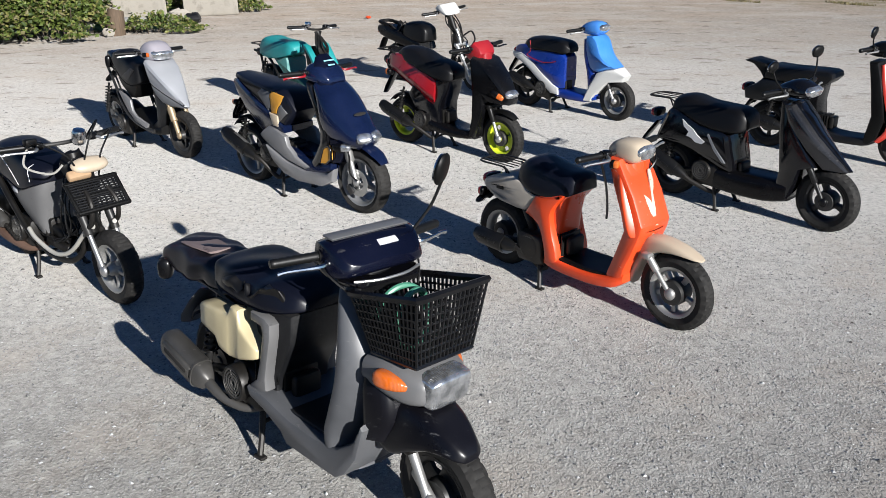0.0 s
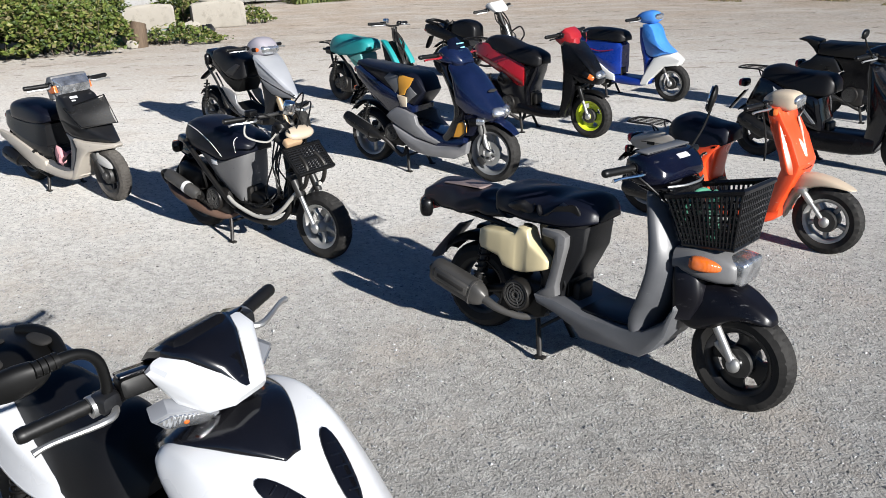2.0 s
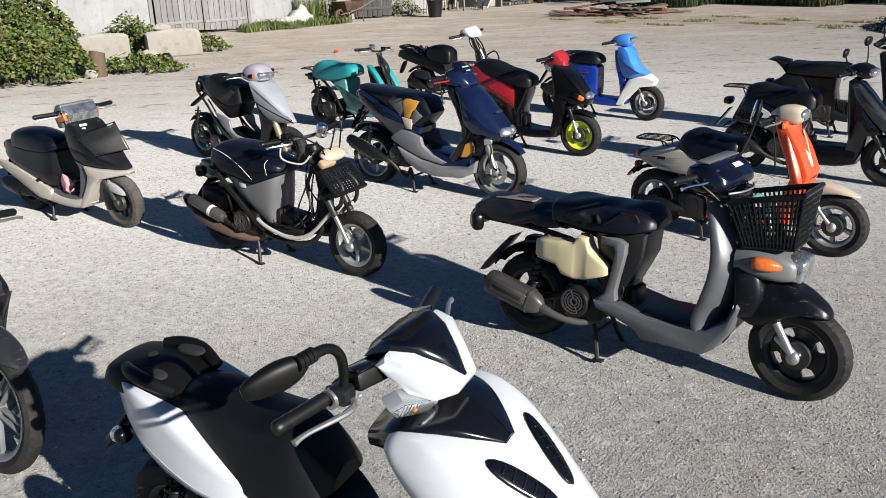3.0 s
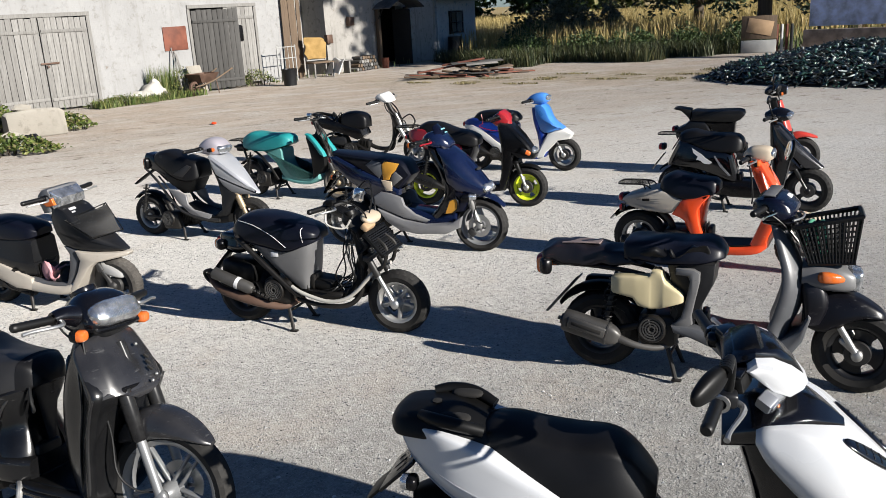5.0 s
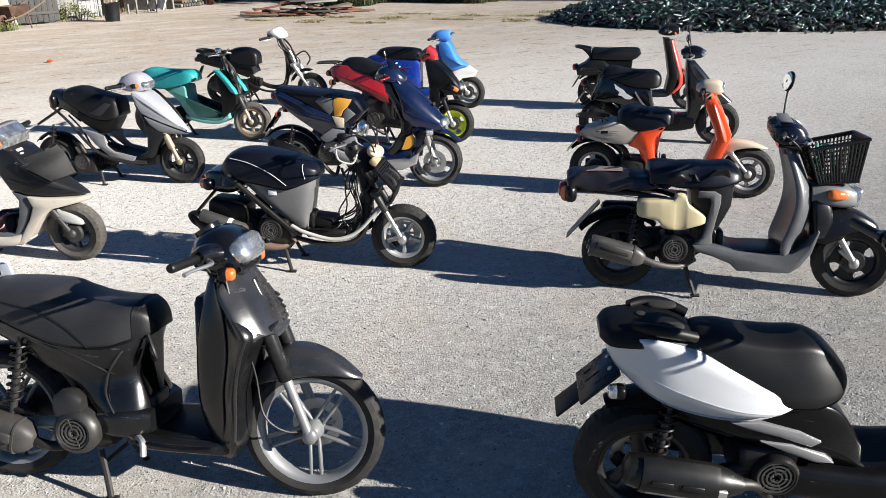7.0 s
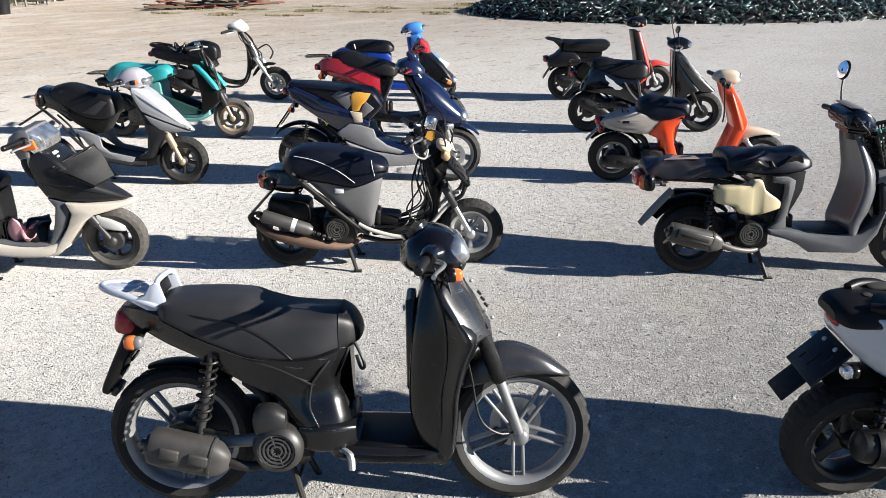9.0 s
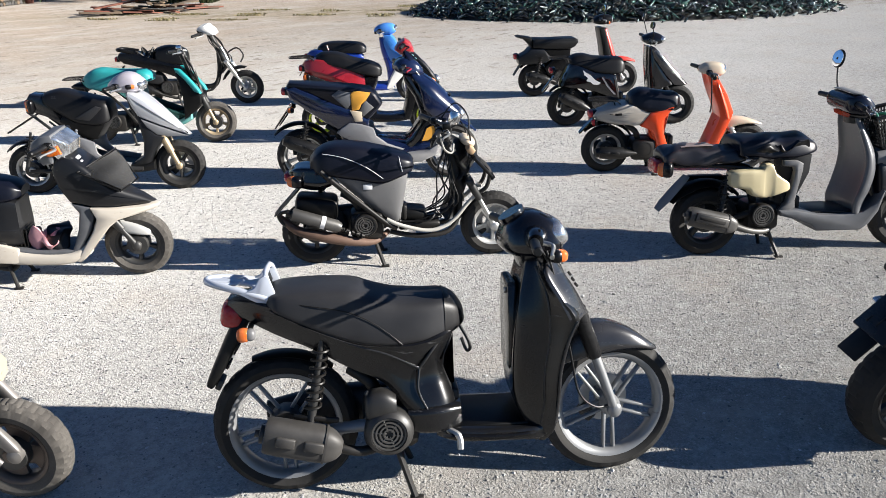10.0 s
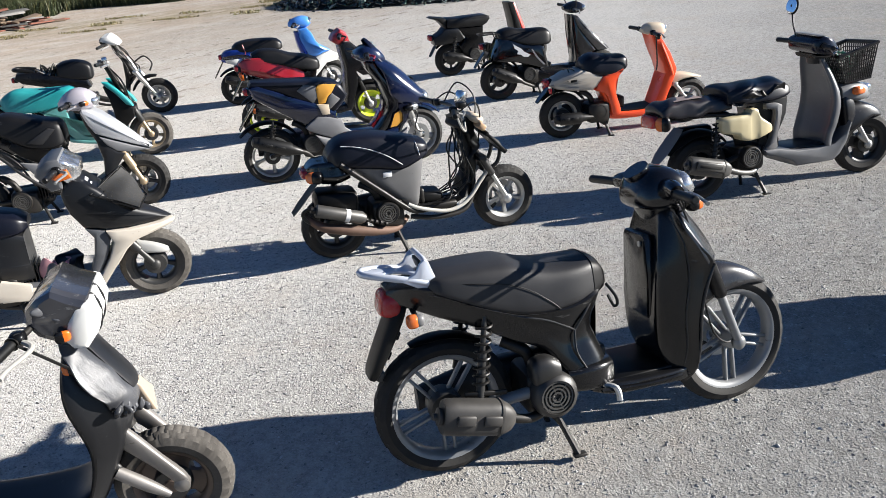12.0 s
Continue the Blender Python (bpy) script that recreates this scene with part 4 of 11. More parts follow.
def build_gates():
    gate("door_1", -2.58, -1.26, 0.08, 2.36, 0.01, 0.0, "greywood", 8, "weathered grey plank gate leaf, closed")
    d = gate("door_2", -1.24, 0.08, 0.06, 2.36, 0.01, 0.0, "greywood", 8, "weathered grey plank gate leaf with iron latch", 1)
    part("latch", Geo().box((-1.2, -0.055, 1.22), (0.5, 0.012, 0.045), None, 0.004).box((-1.28, -0.07, 1.14), (0.05, 0.03, 0.07), None, 0.008), "rust", d)
    gate("door_3", 3.46, 4.86, 0.05, 2.38, 0.05, -24.0, "darkwood", 9, "dark weathered plank door standing ajar")
    d = gate("door_4", 4.72, 5.9, 0.08, 2.44, 0.0, 0.0, "greywood", 7, "pale weathered plank door leaf, closed", 1)
    g = Geo().box((0, 0, 0), (0.28, 0.12, 0.5), None, 0.05)
    ob = part("hanging_bag", g.turned(wall_m(5.15, 0.12, 1.62)), "seat")
    tagged(ob, "dark bag hanging on the plank door", "bag")
    g = Geo()
    for a in ((-2.7, 0.2, 2.36, 2.46), (3.36, 6.02, 2.42, 2.52)):
        wbox(g, a[0], a[1], a[2], a[3], 0.0, 0.05, 0.006)
    for s in (-2.68, 0.14, 3.40, 5.96):
        wbox(g, s - 0.05, s + 0.05, 0, 2.4, 0.0, 0.04, 0.006)
    tagged(part("trim", g.turned(wall_m()), "greywood", flat=True), "weathered timber gate frames", "door frame", kind="structure")
    p = part("wall_panel", wbox(Geo(), 2.42, 3.24, 1.27, 1.94, 0.0, 0.03, 0.008).turned(wall_m()), "redpanel")
    tagged(p, "rust red metal panel fixed to the wall", "panel")
    h = thing("board_gate", "brown upright boards leaning by the shed corner", "boards", wall_m(7.0, 0.10))
    rnd = random.Random(2)
    for k in range(5):
        part("plank", Geo().box((0.1 + 0.17 * k, 0.02 * (k % 2), 1.45), (0.16, 0.03, 2.9 - 0.1 * (k % 3)), Matrix.Rotation(rnd.uniform(-0.02, 0.02), 4, "Y"), 0.005), "brownwood", h)
    # doorway with a curved tin awning and posts
    a = thing("porch_awning", "curved dark tin awning over the doorway", "awning", wall_m(12.75, 0.0))
    g = Geo().slab([(-1.05, 2.12, 0.03, 0.42, 0), (-0.6, 2.36, 0.03, 0.45, 0), (0, 2.45, 0.03, 0.46, 0), (0.6, 2.36, 0.03, 0.45, 0), (1.05, 2.12, 0.03, 0.42, 0)], 12, 6)
    part("sheet", g.turned(Matrix.Translation((0, -0.45, 0))), "felt", a)
    for x in (-0.86, 0.84):
        part("post", Geo().box((x, -0.1, 1.08), (0.13, 0.16, 2.16), None, 0.01), "brownwood", a)
    part("bracket", Geo().tube([(-0.9, -0.15, 1.75), (-1.0, -0.5, 2.1)], 0.02, 8, 1), "iron", a)
    # the leaf is coloured near-black, like the doorway's shade
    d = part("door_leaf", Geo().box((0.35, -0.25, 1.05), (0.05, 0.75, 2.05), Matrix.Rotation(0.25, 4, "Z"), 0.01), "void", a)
    g = Geo()
    g.box((17.05, -0.06, 1.42), (1.0, 0.03, 0.05)).box((17.05, -0.06, 1.02), (1.0, 0.03, 0.05)).box((17.05, -0.06, 1.85), (1.0, 0.03, 0.05)).box((16.6, -0.06, 1.42), (0.05, 0.03, 0.85)).box((17.5, -0.06, 1.42), (0.05, 0.03, 0.85)).box((17.05, -0.06, 1.42), (0.04, 0.03, 0.85))
    tagged(part("window_1", g.turned(wall_m()), "dgrey"), "small barred annex window with worn frame", "window", kind="structure")
    for s, z in ((10.4, 1.75), (9.2, 1.2)):
        tagged(part("meter_box", Geo().box((0, 0, 0), (0.28, 0.16, 0.3), None, 0.02).turned(wall_m(s, 0.06, z)), "rust"), "rusty electric box on the wall", "box")


def heap(name, label, category, m, n, size, spread, h, mats, seed, lean=0.5):
    """A thrown-together pile of boards or slabs, each its own part."""
    t = thing(name, label, category, m)
    rnd = random.Random(seed)
    for k in range(n):
        a, r = rnd.uniform(0, 6.28), spread * math.sqrt(rnd.random())
        z = h * (1 - r / spread) * rnd.random() + 0.04
        L = rnd.uniform(*size[0])
        R = Euler((rnd.uniform(-lean, lean) * 0.6, rnd.uniform(-lean, lean) * 0.35, rnd.gauss(0, 0.8))).to_matrix().to_4x4()
        part("piece", Geo().box((r * math.cos(a) * 1.5, r * math.sin(a) * 0.7, z), (L, rnd.uniform(*size[1]), rnd.uniform(*size[2])), R, 0.008), rnd.choice(mats), t)
    return t


def rock(g, c, r, rnd):
    n, m = 9, 6
    rings = []
    k = [rnd.uniform(0.75, 1.15) for _ in range(n * (m + 1))]
    for i in range(m + 1):
        f = -math.pi / 2 + math.pi * min(max(i, 0.2), m - 0.2) / m
        rings.append([(c[0] + r[0] * math.cos(f) * math.cos(6.283 * j / n) * k[i * n + j], c[1] + r[1] * math.cos(f) * math.sin(6.283 * j / n) * k[i * n + j], c[2] + r[2] * math.sin(f) * k[i * n + j]) for j in range(n)])
    return g.rings(rings)


def build_clutter():
    M["greenp"] = mat("green_litter", (0.10, 0.30, 0.20), 0.5, dust=0.3)
    # concrete blocks
    for x, y, a, w in ((-4.86, 18.0, 18, 1.05), (-6.15, 17.55, 14, 0.95)):
        b = part("concrete_block", Geo().body([(-w / 2, 0, 0.42, 0.26, 0.20), (-w / 2 + 0.04, -0.01, 0.50, 0.30, 0.23), (0, -0.01, 0.54, 0.31, 0.24), (w / 2 - 0.04, -0.01, 0.51, 0.30, 0.22), (w / 2, 0, 0.44, 0.27, 0.19)], 16, 6, 2), "concrete")
        b.matrix_world = pose(x, y, 0, 0, 0, a)
        tagged(b, "weathered beige concrete block at the yard edge", "concrete block", "yard blocks")
    rnd = random.Random(11)
    r = part("rubble_stone", rock(Geo(), (-5.05, 17.95, 0.56), (0.2, 0.14, 0.09), rnd), "concrete")
    tagged(r, "grey stone lying on a concrete block", "stone")
    # rubble and rubbish between the bushes
    for k in range(26):
        x, y = -5.55 + rnd.gauss(0, 0.45), 15.9 + rnd.gauss(0, 0.5)
        q = rnd.uniform(0.07, 0.22)
        ob = part("rubble_stone", rock(Geo(), (x, y, q * 0.45), (q, q * 0.8, q * 0.6), rnd), rnd.choice(["concrete", "concrete", "lgrey", "offwhite", "greenp", "dgrey"]))
        tagged(ob, "broken rubble lump among the weeds", "rubble", "rubble heap")
    t = part("stump", Geo().tube([(-5.75, 15.0, 0), (-5.72, 15.0, 0.3), (-5.7, 15.02, 0.42)], [0.17, 0.15, 0.13], 12, 2), "brownwood")
    tagged(t, "short brown stump beside the rubble", "stump")
    o = part("litter", Geo().ball((-1.52, 16.9, 0.03), (0.055, 0.045, 0.03), None, 10, 7, 1.7), M["orange"])
    tagged(o, "orange scrap of litter on the ground", "litter")
    # sacks and slabs along the wall
    M["tarp"] = mat("dusty_white_tarpaulin", (0.42, 0.40, 0.36), 0.7, dust=0.2, var=0.25, bump=0.3, wear=0.6, worn=(0.10, 0.09, 0.08))
    ob = part("tarpaulin", Geo().ball((0, 0, 0.16), (0.72, 0.34, 0.24), Matrix.Rotation(-0.06, 4, "Y"), 56, 32, 2.2).crumple(0.11, 5.5, 4).crumple(0.05, 16.0, 9).turned(wall_m(1.25, 0.45)), "tarp", flat=True)
    tagged(ob, "crumpled dusty white tarpaulin over rubble by the wall", "tarpaulin")
    for k in range(22):
        q = rnd.uniform(0.05, 0.15)
        ob = part("rubble_stone", rock(Geo(), (0, 0, q * 0.4), (q, q * 0.8, q * 0.6), rnd).turned(wall_m(rnd.uniform(0.05, 2.6), rnd.uniform(0.15, 0.9))), rnd.choice(["concrete", "tarp", "darkwood", "brownwood", "mdark"]))
        tagged(ob, "broken rubble lump at the wall's foot", "rubble", "rubble by the wall")
    # wheelbarrow
    m = wall_m(2.95, 0.9)
    w = thing("wheelbarrow", "rusty wheelbarrow with wooden handles by the wall", "wheelbarrow", m @ Matrix.Rotation(radians(10), 4, "Z"))
    part("tray", Geo().rings([[(x * k - 0.05, y * k2, z) for x, y in ((-0.42, -0.28), (0.42, -0.28), (0.42, 0.28), (-0.42, 0.28))] for k, k2, z in ((0.62, 0.7, 0.34), (1.0, 1.0, 0.60), (0.97, 0.96, 0.60), (0.6, 0.68, 0.36))]), "rust", w)
    wh = part("wheel", Geo().lathe([(0.14, -0.03), (0.20, -0.03), (0.20, 0.03), (0.14, 0.03)], (-0.42, 0, 0.20), 24).box((-0.42, 0, 0.2), (0.3, 0.02, 0.03)).box((-0.42, 0, 0.2), (0.03, 0.02, 0.3)), "rust", w)
    for y in (-0.24, 0.24):
        part("handle", Geo().tube([(-0.45, y * 0.3, 0.24), (0.1, y, 0.36), (0.95, y * 1.25, 0.66)], 0.022, 8, 3), "brownwood", w)
        part("leg", Geo().tube([(0.25, y, 0.38), (0.32, y, 0.0)], 0.016, 8, 1), "rust", w)
    for k, (s, z) in enumerate(((2.35, 0.8), (2.55, 0.9), (2.7, 0.85))):
        ob = part("tool_handle", Geo().tube([(0, -0.7 + 0.1 * k, 0.02), (0.25 - 0.1 * k, -0.05, 1.35 - 0.1 * k)], 0.02, 8, 1).turned(wall_m(s, 0)), "greywood")
        tagged(ob, "long wooden tool handle leaning on the wall", "tool", "tools by the wall")
    ob = part("leaning_slab", Geo().box((0, 0, 0.42), (0.5, 0.05, 0.8), Matrix.Rotation(-0.35, 4, "X"), 0.01).turned(wall_m(3.15, 0.35)), "concrete")
    tagged(ob, "pale slab leaning against the wall", "slab")
    # iron bed frame, bucket, cloth on a chair, bench
    b = thing("bed_frame", "rusty iron bed end standing by the wall", "bed frame", wall_m(6.5, 0.7))
    for x in (-0.4, 0.4):
        part("post", Geo().tube([(x, 0, 0), (x, 0, 1.15)], 0.02, 8, 1), "lgrey", b)
    for z in (0.35, 0.75, 1.1):
        part("rail", Geo().tube([(-0.4, 0, z), (0.4, 0, z)], 0.016, 8, 1), "lgrey", b)
    for k in range(4):
        part("bar", Geo().tube([(-0.24 + 0.16 * k, 0, 0.35), (-0.24 + 0.16 * k, 0, 1.1)], 0.009, 6, 1), "lgrey", b)
    k = part("bucket", Geo().lathe([(0.001, 0), (0.19, 0.0), (0.24, 0.48), (0.25, 0.5), (0.235, 0.5), (0.18, 0.02), (0.001, 0.02)], (1.75, 25.5, 0), 24, (0, 0, 1), True), "dgrey")
    tagged(k, "dark grey metal tub on the ground", "tub")
    c = thing("chair", "old wooden chair draped with a mustard cloth", "chair", wall_m(8.0, 0.7) @ Matrix.Rotation(-0.3, 4, "Z"))
    for x in (-0.35, 0.35):
        for y in (-0.25, 0.25):
            part("leg", Geo().box((x, y, 0.25), (0.05, 0.05, 0.5), None, 0.006), "greywood", c)
    part("seat", Geo().box((0, 0, 0.5), (0.8, 0.56, 0.05), None, 0.01), "brownwood", c)
    part("backrest", Geo().box((0, 0.27, 0.9), (0.75, 0.04, 0.7), Matrix.Rotation(-0.1, 4, "X"), 0.01), "lgrey", c)
    part("cloth", Geo().slab([(-0.20, 0.60, 0.02, 0.36, -0.02), (-0.21, 0.85, 0.02, 0.40, 0.03), (-0.22, 1.10, 0.03, 0.41, 0.02), (-0.24, 1.28, 0.03, 0.40, 0.0), (-0.32, 1.26, 0.02, 0.38, 0.0)], 36, 5, 5).crumple(0.035, 14.0, 3).turned(Matrix.Rotation(radians(-90), 4, "Z")), "ycloth", c, "mustard yellow cloth")
    part("sheet", Geo().slab([(-0.1, 0.10, 0.02, 0.5, 0.03), (0.1, 0.42, 0.02, 0.42, 0.02), (0.2, 0.55, 0.02, 0.35, 0.0)], 36, 5, 5).crumple(0.05, 12.0, 5).turned(Matrix.Translation((0.45, -0.2, 0))), "offwhite", c, "crumpled white sheet")
    bn = thing("bench", "rough plank bench against the wall", "bench", wall_m(9.1, 0.5))
    part("seat", Geo().box((0, 0, 0.46), (1.2, 0.32, 0.05), None, 0.008), "greywood", bn)
    for x in (-0.45, 0.45):
        part("leg", Geo().box((x, 0, 0.22), (0.08, 0.28, 0.44), None, 0.008), "greywood", bn)
    f = thing("firewood_stack", "low stack of split firewood against the wall", "firewood", wall_m(10.6, 0.35))
    for r_ in range(4):
        for q in range(9 - r_):
            part("log", Geo().tube([(-0.55 + 0.14 * q + 0.07 * r_, -0.22, 0.07 + 0.13 * r_), (-0.55 + 0.14 * q + 0.07 * r_, 0.2, 0.07 + 0.13 * r_)], rnd.uniform(0.055, 0.07), 7, 1), rnd.choice(["brownwood", "darkwood", "greywood"]), f)
    k = part("bucket", Geo().lathe([(0.001, 0), (0.12, 0.0), (0.15, 0.36), (0.16, 0.37), (0.145, 0.37), (0.11, 0.02), (0.001, 0.02)], (0, 0, 0), 20, (0, 0, 1), True).turned(wall_m(11.55, 0.6)), "redpanel")
    tagged(k, "faded red bucket by the doorway", "bucket")
    k = part("barrel", Geo().lathe([(0.001, 0), (0.3, 0.0), (0.31, 0.3), (0.3, 0.31), (0.31, 0.6), (0.3, 0.88), (0.001, 0.88)], (0, 0, 0), 24, (0, 0, 1), True).turned(wall_m(16.1, 0.6)), "dgrey")
    tagged(k, "dark steel barrel by the annex wall", "barrel")
    heap("board_pile", "thrown pile of old boards and roofing scrap", "board pile", pose(6.7, 23.2, 0, 0, 0, -20), 34, ((0.6, 1.9), (0.10, 0.20), (0.02, 0.05)), 1.0, 0.5, ["brownwood", "greywood", "redpanel", "brownwood", "darkwood"], 6, 0.4)
    heap("board_pile", "low scatter of planks beside the annex", "board pile", pose(11.2, 31.2, 0, 0, 0, 33), 16, ((0.8, 2.2), (0.10, 0.18), (0.02, 0.05)), 1.0, 0.3, ["darkwood", "greywood"], 12, 0.3)
    # far fence, low wall and hoarding behind the bottle heap
    h = thing("hoarding", "blue and white printed banner above a low wall", "banner", pose(20.7, 17.9, 0, 0, 0, -55))
    M["banner"] = mat("banner_print", (0.48, 0.55, 0.74), 0.6, dust=0.02, var=0.35, bump=0.0, scale=1.4, wear=1.0, worn=(0.66, 0.70, 0.76))
    part("panel", Geo().box((0, 0, 1.68), (9.0, 0.05, 1.9), None, 0.01), "banner", h)
    for k in range(4):
        part("post", Geo().box((-4.2 + 2.8 * k, 0.10, 1.3), (0.1, 0.1, 2.6), None, 0.01), "dgrey", h)
    M["masonry"] = mat("crumbling_masonry", (0.26, 0.20, 0.15), 0.9, dust=0.35, var=0.4, bump=0.8, scale=14)
    lw = part("low_wall", Geo().box((0, 0, 0.33), (9.4, 0.3, 0.66), None, 0.02), "masonry")
    lw.matrix_world = pose(20.2, 17.3, 0, 0, 0, -55)
    tagged(lw, "low crumbling brown masonry wall", "wall", kind="structure")
    pb = thing("notice_board", "weathered board with a peeling brown print", "board", pose(16.45, 22.0, 0, 0, 0, -42))
    part("panel", Geo().box((0, 0, 0.80), (1.08, 0.06, 0.74), None, 0.01), "brownwood", pb)
    part("print", Geo().box((0.03, -0.04, 0.82), (0.78, 0.01, 0.46), Matrix.Rotation(0.2, 4, "Y"), 0.004), "foam", pb)
    part("base", Geo().box((0, 0, 0.20), (1.08, 0.2, 0.40), None, 0.02), "lgrey", pb)
    for k in range(4):
        p = part("striped_post", Geo().tube([(17.1 + 0.11 * k, 21.9 - 0.10 * k, 0), (17.1 + 0.11 * k, 21.9 - 0.10 * k, 0.86)], 0.05, 8, 1), ["redpanel", "offwhite", "redpanel", "dgrey"][k])
        tagged(p, "short painted post beside the board", "post", "painted posts")
    cr = heap("crate", "broken wooden crate at the heap's edge", "crate", pose(12.6, 17.6, 0, 0, 0, -30), 9, ((0.5, 0.9), (0.1, 0.14), (0.02, 0.03)), 0.3, 0.45, ["brownwood", "darkwood"], 22, 0.3)


def bottle_heap():
    """Thousands of discarded bottles on a low mound."""
    def hgt(u, v):
        e = (u / 5.3) ** 2 + (v / 3.3) ** 2
        return 0.70 * max(0, 1 - e) ** 0.65 * (1 + 0.14 * math.sin(u * 2.1) * math.cos(v * 1.7))
    m = pose(13.94, 12.7, 0, 0, 0, -46)
    v, f, n = [], [], 40
    for j in range(n + 1):
        for i in range(n + 1):
            u, w = -5.3 + 10.6 * i / n, -3.3 + 6.6 * j / n
            v.append(tuple(m @ Vector((u, w, hgt(u, w) - 0.05))))
    for j in range(n):
        for i in range(n):
            a = j * (n + 1) + i
            f.append((a, a + 1, a + n + 2, a + n + 1))
    t = thing("bottle_heap", "long low heap of discarded green and clear glass bottles", "glass heap", kind="stuff")
    # near-black mound: shade between the bottles put into its colour
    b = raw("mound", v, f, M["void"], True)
    b.parent = t
    rng = np.random.default_rng(4)
    V, F = [], []
    prof = ((0.0, 0.030), (0.005, 0.037), (0.16, 0.037), (0.20, 0.024), (0.22, 0.014), (0.29, 0.013))
    for k in range(17000):
        u, w = rng.uniform(-5.7, 5.7), rng.uniform(-3.6, 3.6)
        h = hgt(u, w)
        if h < 0.02 and (rng.random() > 0.10 or (u / 5.7) ** 2 + (w / 3.6) ** 2 > 1):
            continue
        d = Vector(rng.normal(0, 1, 3) * (1, 1, 0.45)).normalized()
        a = d.orthogonal().normalized()
        c = d.cross(a)
        o = m @ Vector((u, w, h + rng.uniform(-0.05, 0.03) + 0.03))
        s0 = rng.uniform(0.35, 0.80)
        base = len(V)
        for z, r in prof:
            for q in range(6):
                g = 6.2832 * q / 6
                V.append(tuple(o + d * (z - 0.14) * s0 + (a * math.cos(g) + c * math.sin(g)) * r * s0))
        for i in range(len(prof) - 1):
            for q in range(6):
                F.append((base + i * 6 + q, base + i * 6 + (q + 1) % 6, base + (i + 1) * 6 + (q + 1) % 6, base + (i + 1) * 6 + q))
        F.append(tuple(base + q for q in range(5, -1, -1)))
    gm = island_mat("bottle_glass", [(0.008, 0.014, 0.011), (0.012, 0.034, 0.025), (0.010, 0.010, 0.010), (0.04, 0.09, 0.07), (0.30, 0.34, 0.33), (0.02, 0.015, 0.01), (0.006, 0.009, 0.008), (0.016, 0.020, 0.018)], 0.12, 0.0, 0.8)
    ob = raw("bottles", V, F, gm, True)
    ob.parent = t


def leaf_mat(name, cols):
    m = island_mat(name, cols, 0.55, 0.0, 0.35)
    return m


def leaves(name, centres, sizes, material, seed, up=0.5, long=1.4):
    """Folded leaf blades at given places, in one mesh."""
    rng = np.random.default_rng(seed)
    n = len(centres)
    d = rng.normal(0, 1, (n, 3))
    d[:, 2] = d[:, 2] * 0.5 - 0.15
    d /= np.linalg.norm(d, axis=1)[:, None]
    nn = rng.normal(0, 0.6, (n, 3)) + (0.25, -0.45, up)
    s = np.cross(d, nn)
    s /= np.linalg.norm(s, axis=1)[:, None] + 1e-9
    nn = np.cross(s, d)
    L, c = sizes[:, None], centres
    p0, p3 = c - d * L * long / 2, c + d * L * long / 2
    mid = c - nn * L * 0.10
    a, b = mid + s * L * 0.45 + nn * L * 0.14 - d * L * 0.1, mid - s * L * 0.45 + nn * L * 0.14 - d * L * 0.1
    V = np.stack([p0, a, p3, b, mid], 1).reshape(-1, 3)
    k = 5 * np.arange(n)[:, None, None]
    F = (np.array([(0, 1, 4), (1, 2, 4), (2, 3, 4), (3, 0, 4)])[None] + k).reshape(-1, 3)
    return raw(name, V.tolist(), F.tolist(), material)


def bush(label, c, size, n, leaf, material, seed, group="yard bushes", stems=14):
    t = thing("bush", label, "bush", pose(*c), group)
    rng = np.random.default_rng(seed)
    g = Geo()
    P = []
    clumps = rng.uniform(-1, 1, (26, 2))
    top = rng.uniform(0.55, 1.05, 26)
    for k in range(n):
        q = rng.integers(26)
        x, y = clumps[q] * (0.85, 0.85) + rng.normal(0, 0.13, 2)
        r = min(1.0, math.hypot(x, y))
        h = top[q] * max(0.12, 1 - r ** 2.2) * rng.uniform(0.35, 1.03) ** 0.6
        P.append((x * size[0], y * size[1], h * size[2] + 0.04))
    for k in range(stems):
        x, y = rng.uniform(-0.7, 0.7, 2)
        g.tube([(x * size[0] * 0.8, y * size[1] * 0.8, 0), (x * size[0] * 0.9, y * size[1] * 0.9, size[2] * 0.3), (x * size[0], y * size[1], size[2] * 0.6)], [0.012, 0.009, 0.004], 5, 2)
    tagged(part("stems", g, "bark", t), kind="stuff")
    ob = leaves("leaves", np.array(P), rng.uniform(0.6, 1.2, n) * leaf, material, seed + 1)
    ob.parent = t
    return t


def grass(name, label, pts, hgt, width, material, seed, lean=0.35, cat="grass"):
    """Single blades, each bent once, in one mesh."""
    rng = np.random.default_rng(seed)
    n = len(pts)
    a = rng.uniform(0, 6.283, n)
    h = hgt[0] + (hgt[1] - hgt[0]) * rng.random(n)
    w = width * rng.uniform(0.6, 1.4, n)
    dx, dy = np.cos(a), np.sin(a)
    ln = h * lean * rng.random(n)
    b = np.c_[pts, np.zeros(n)]
    s = np.c_[-dy, dx, np.zeros(n)] * w[:, None]
    mid = b + np.c_[dx * ln * 0.35, dy * ln * 0.35, h * 0.6]
    tip = b + np.c_[dx * ln, dy * ln, h]
    V = np.stack([b - s, b + s, mid + s * 0.8, tip, mid - s * 0.8], 1).reshape(-1, 3)
    k = 5 * np.arange(n)[:, None]
    F = [tuple(r) for r in (np.array([0, 1, 2, 4])[None] + k).tolist()] + [tuple(r) for r in (np.array([4, 2, 3])[None] + k).tolist()]
    return tagged(raw(name, V.tolist(), F, material), label, cat, kind="stuff")


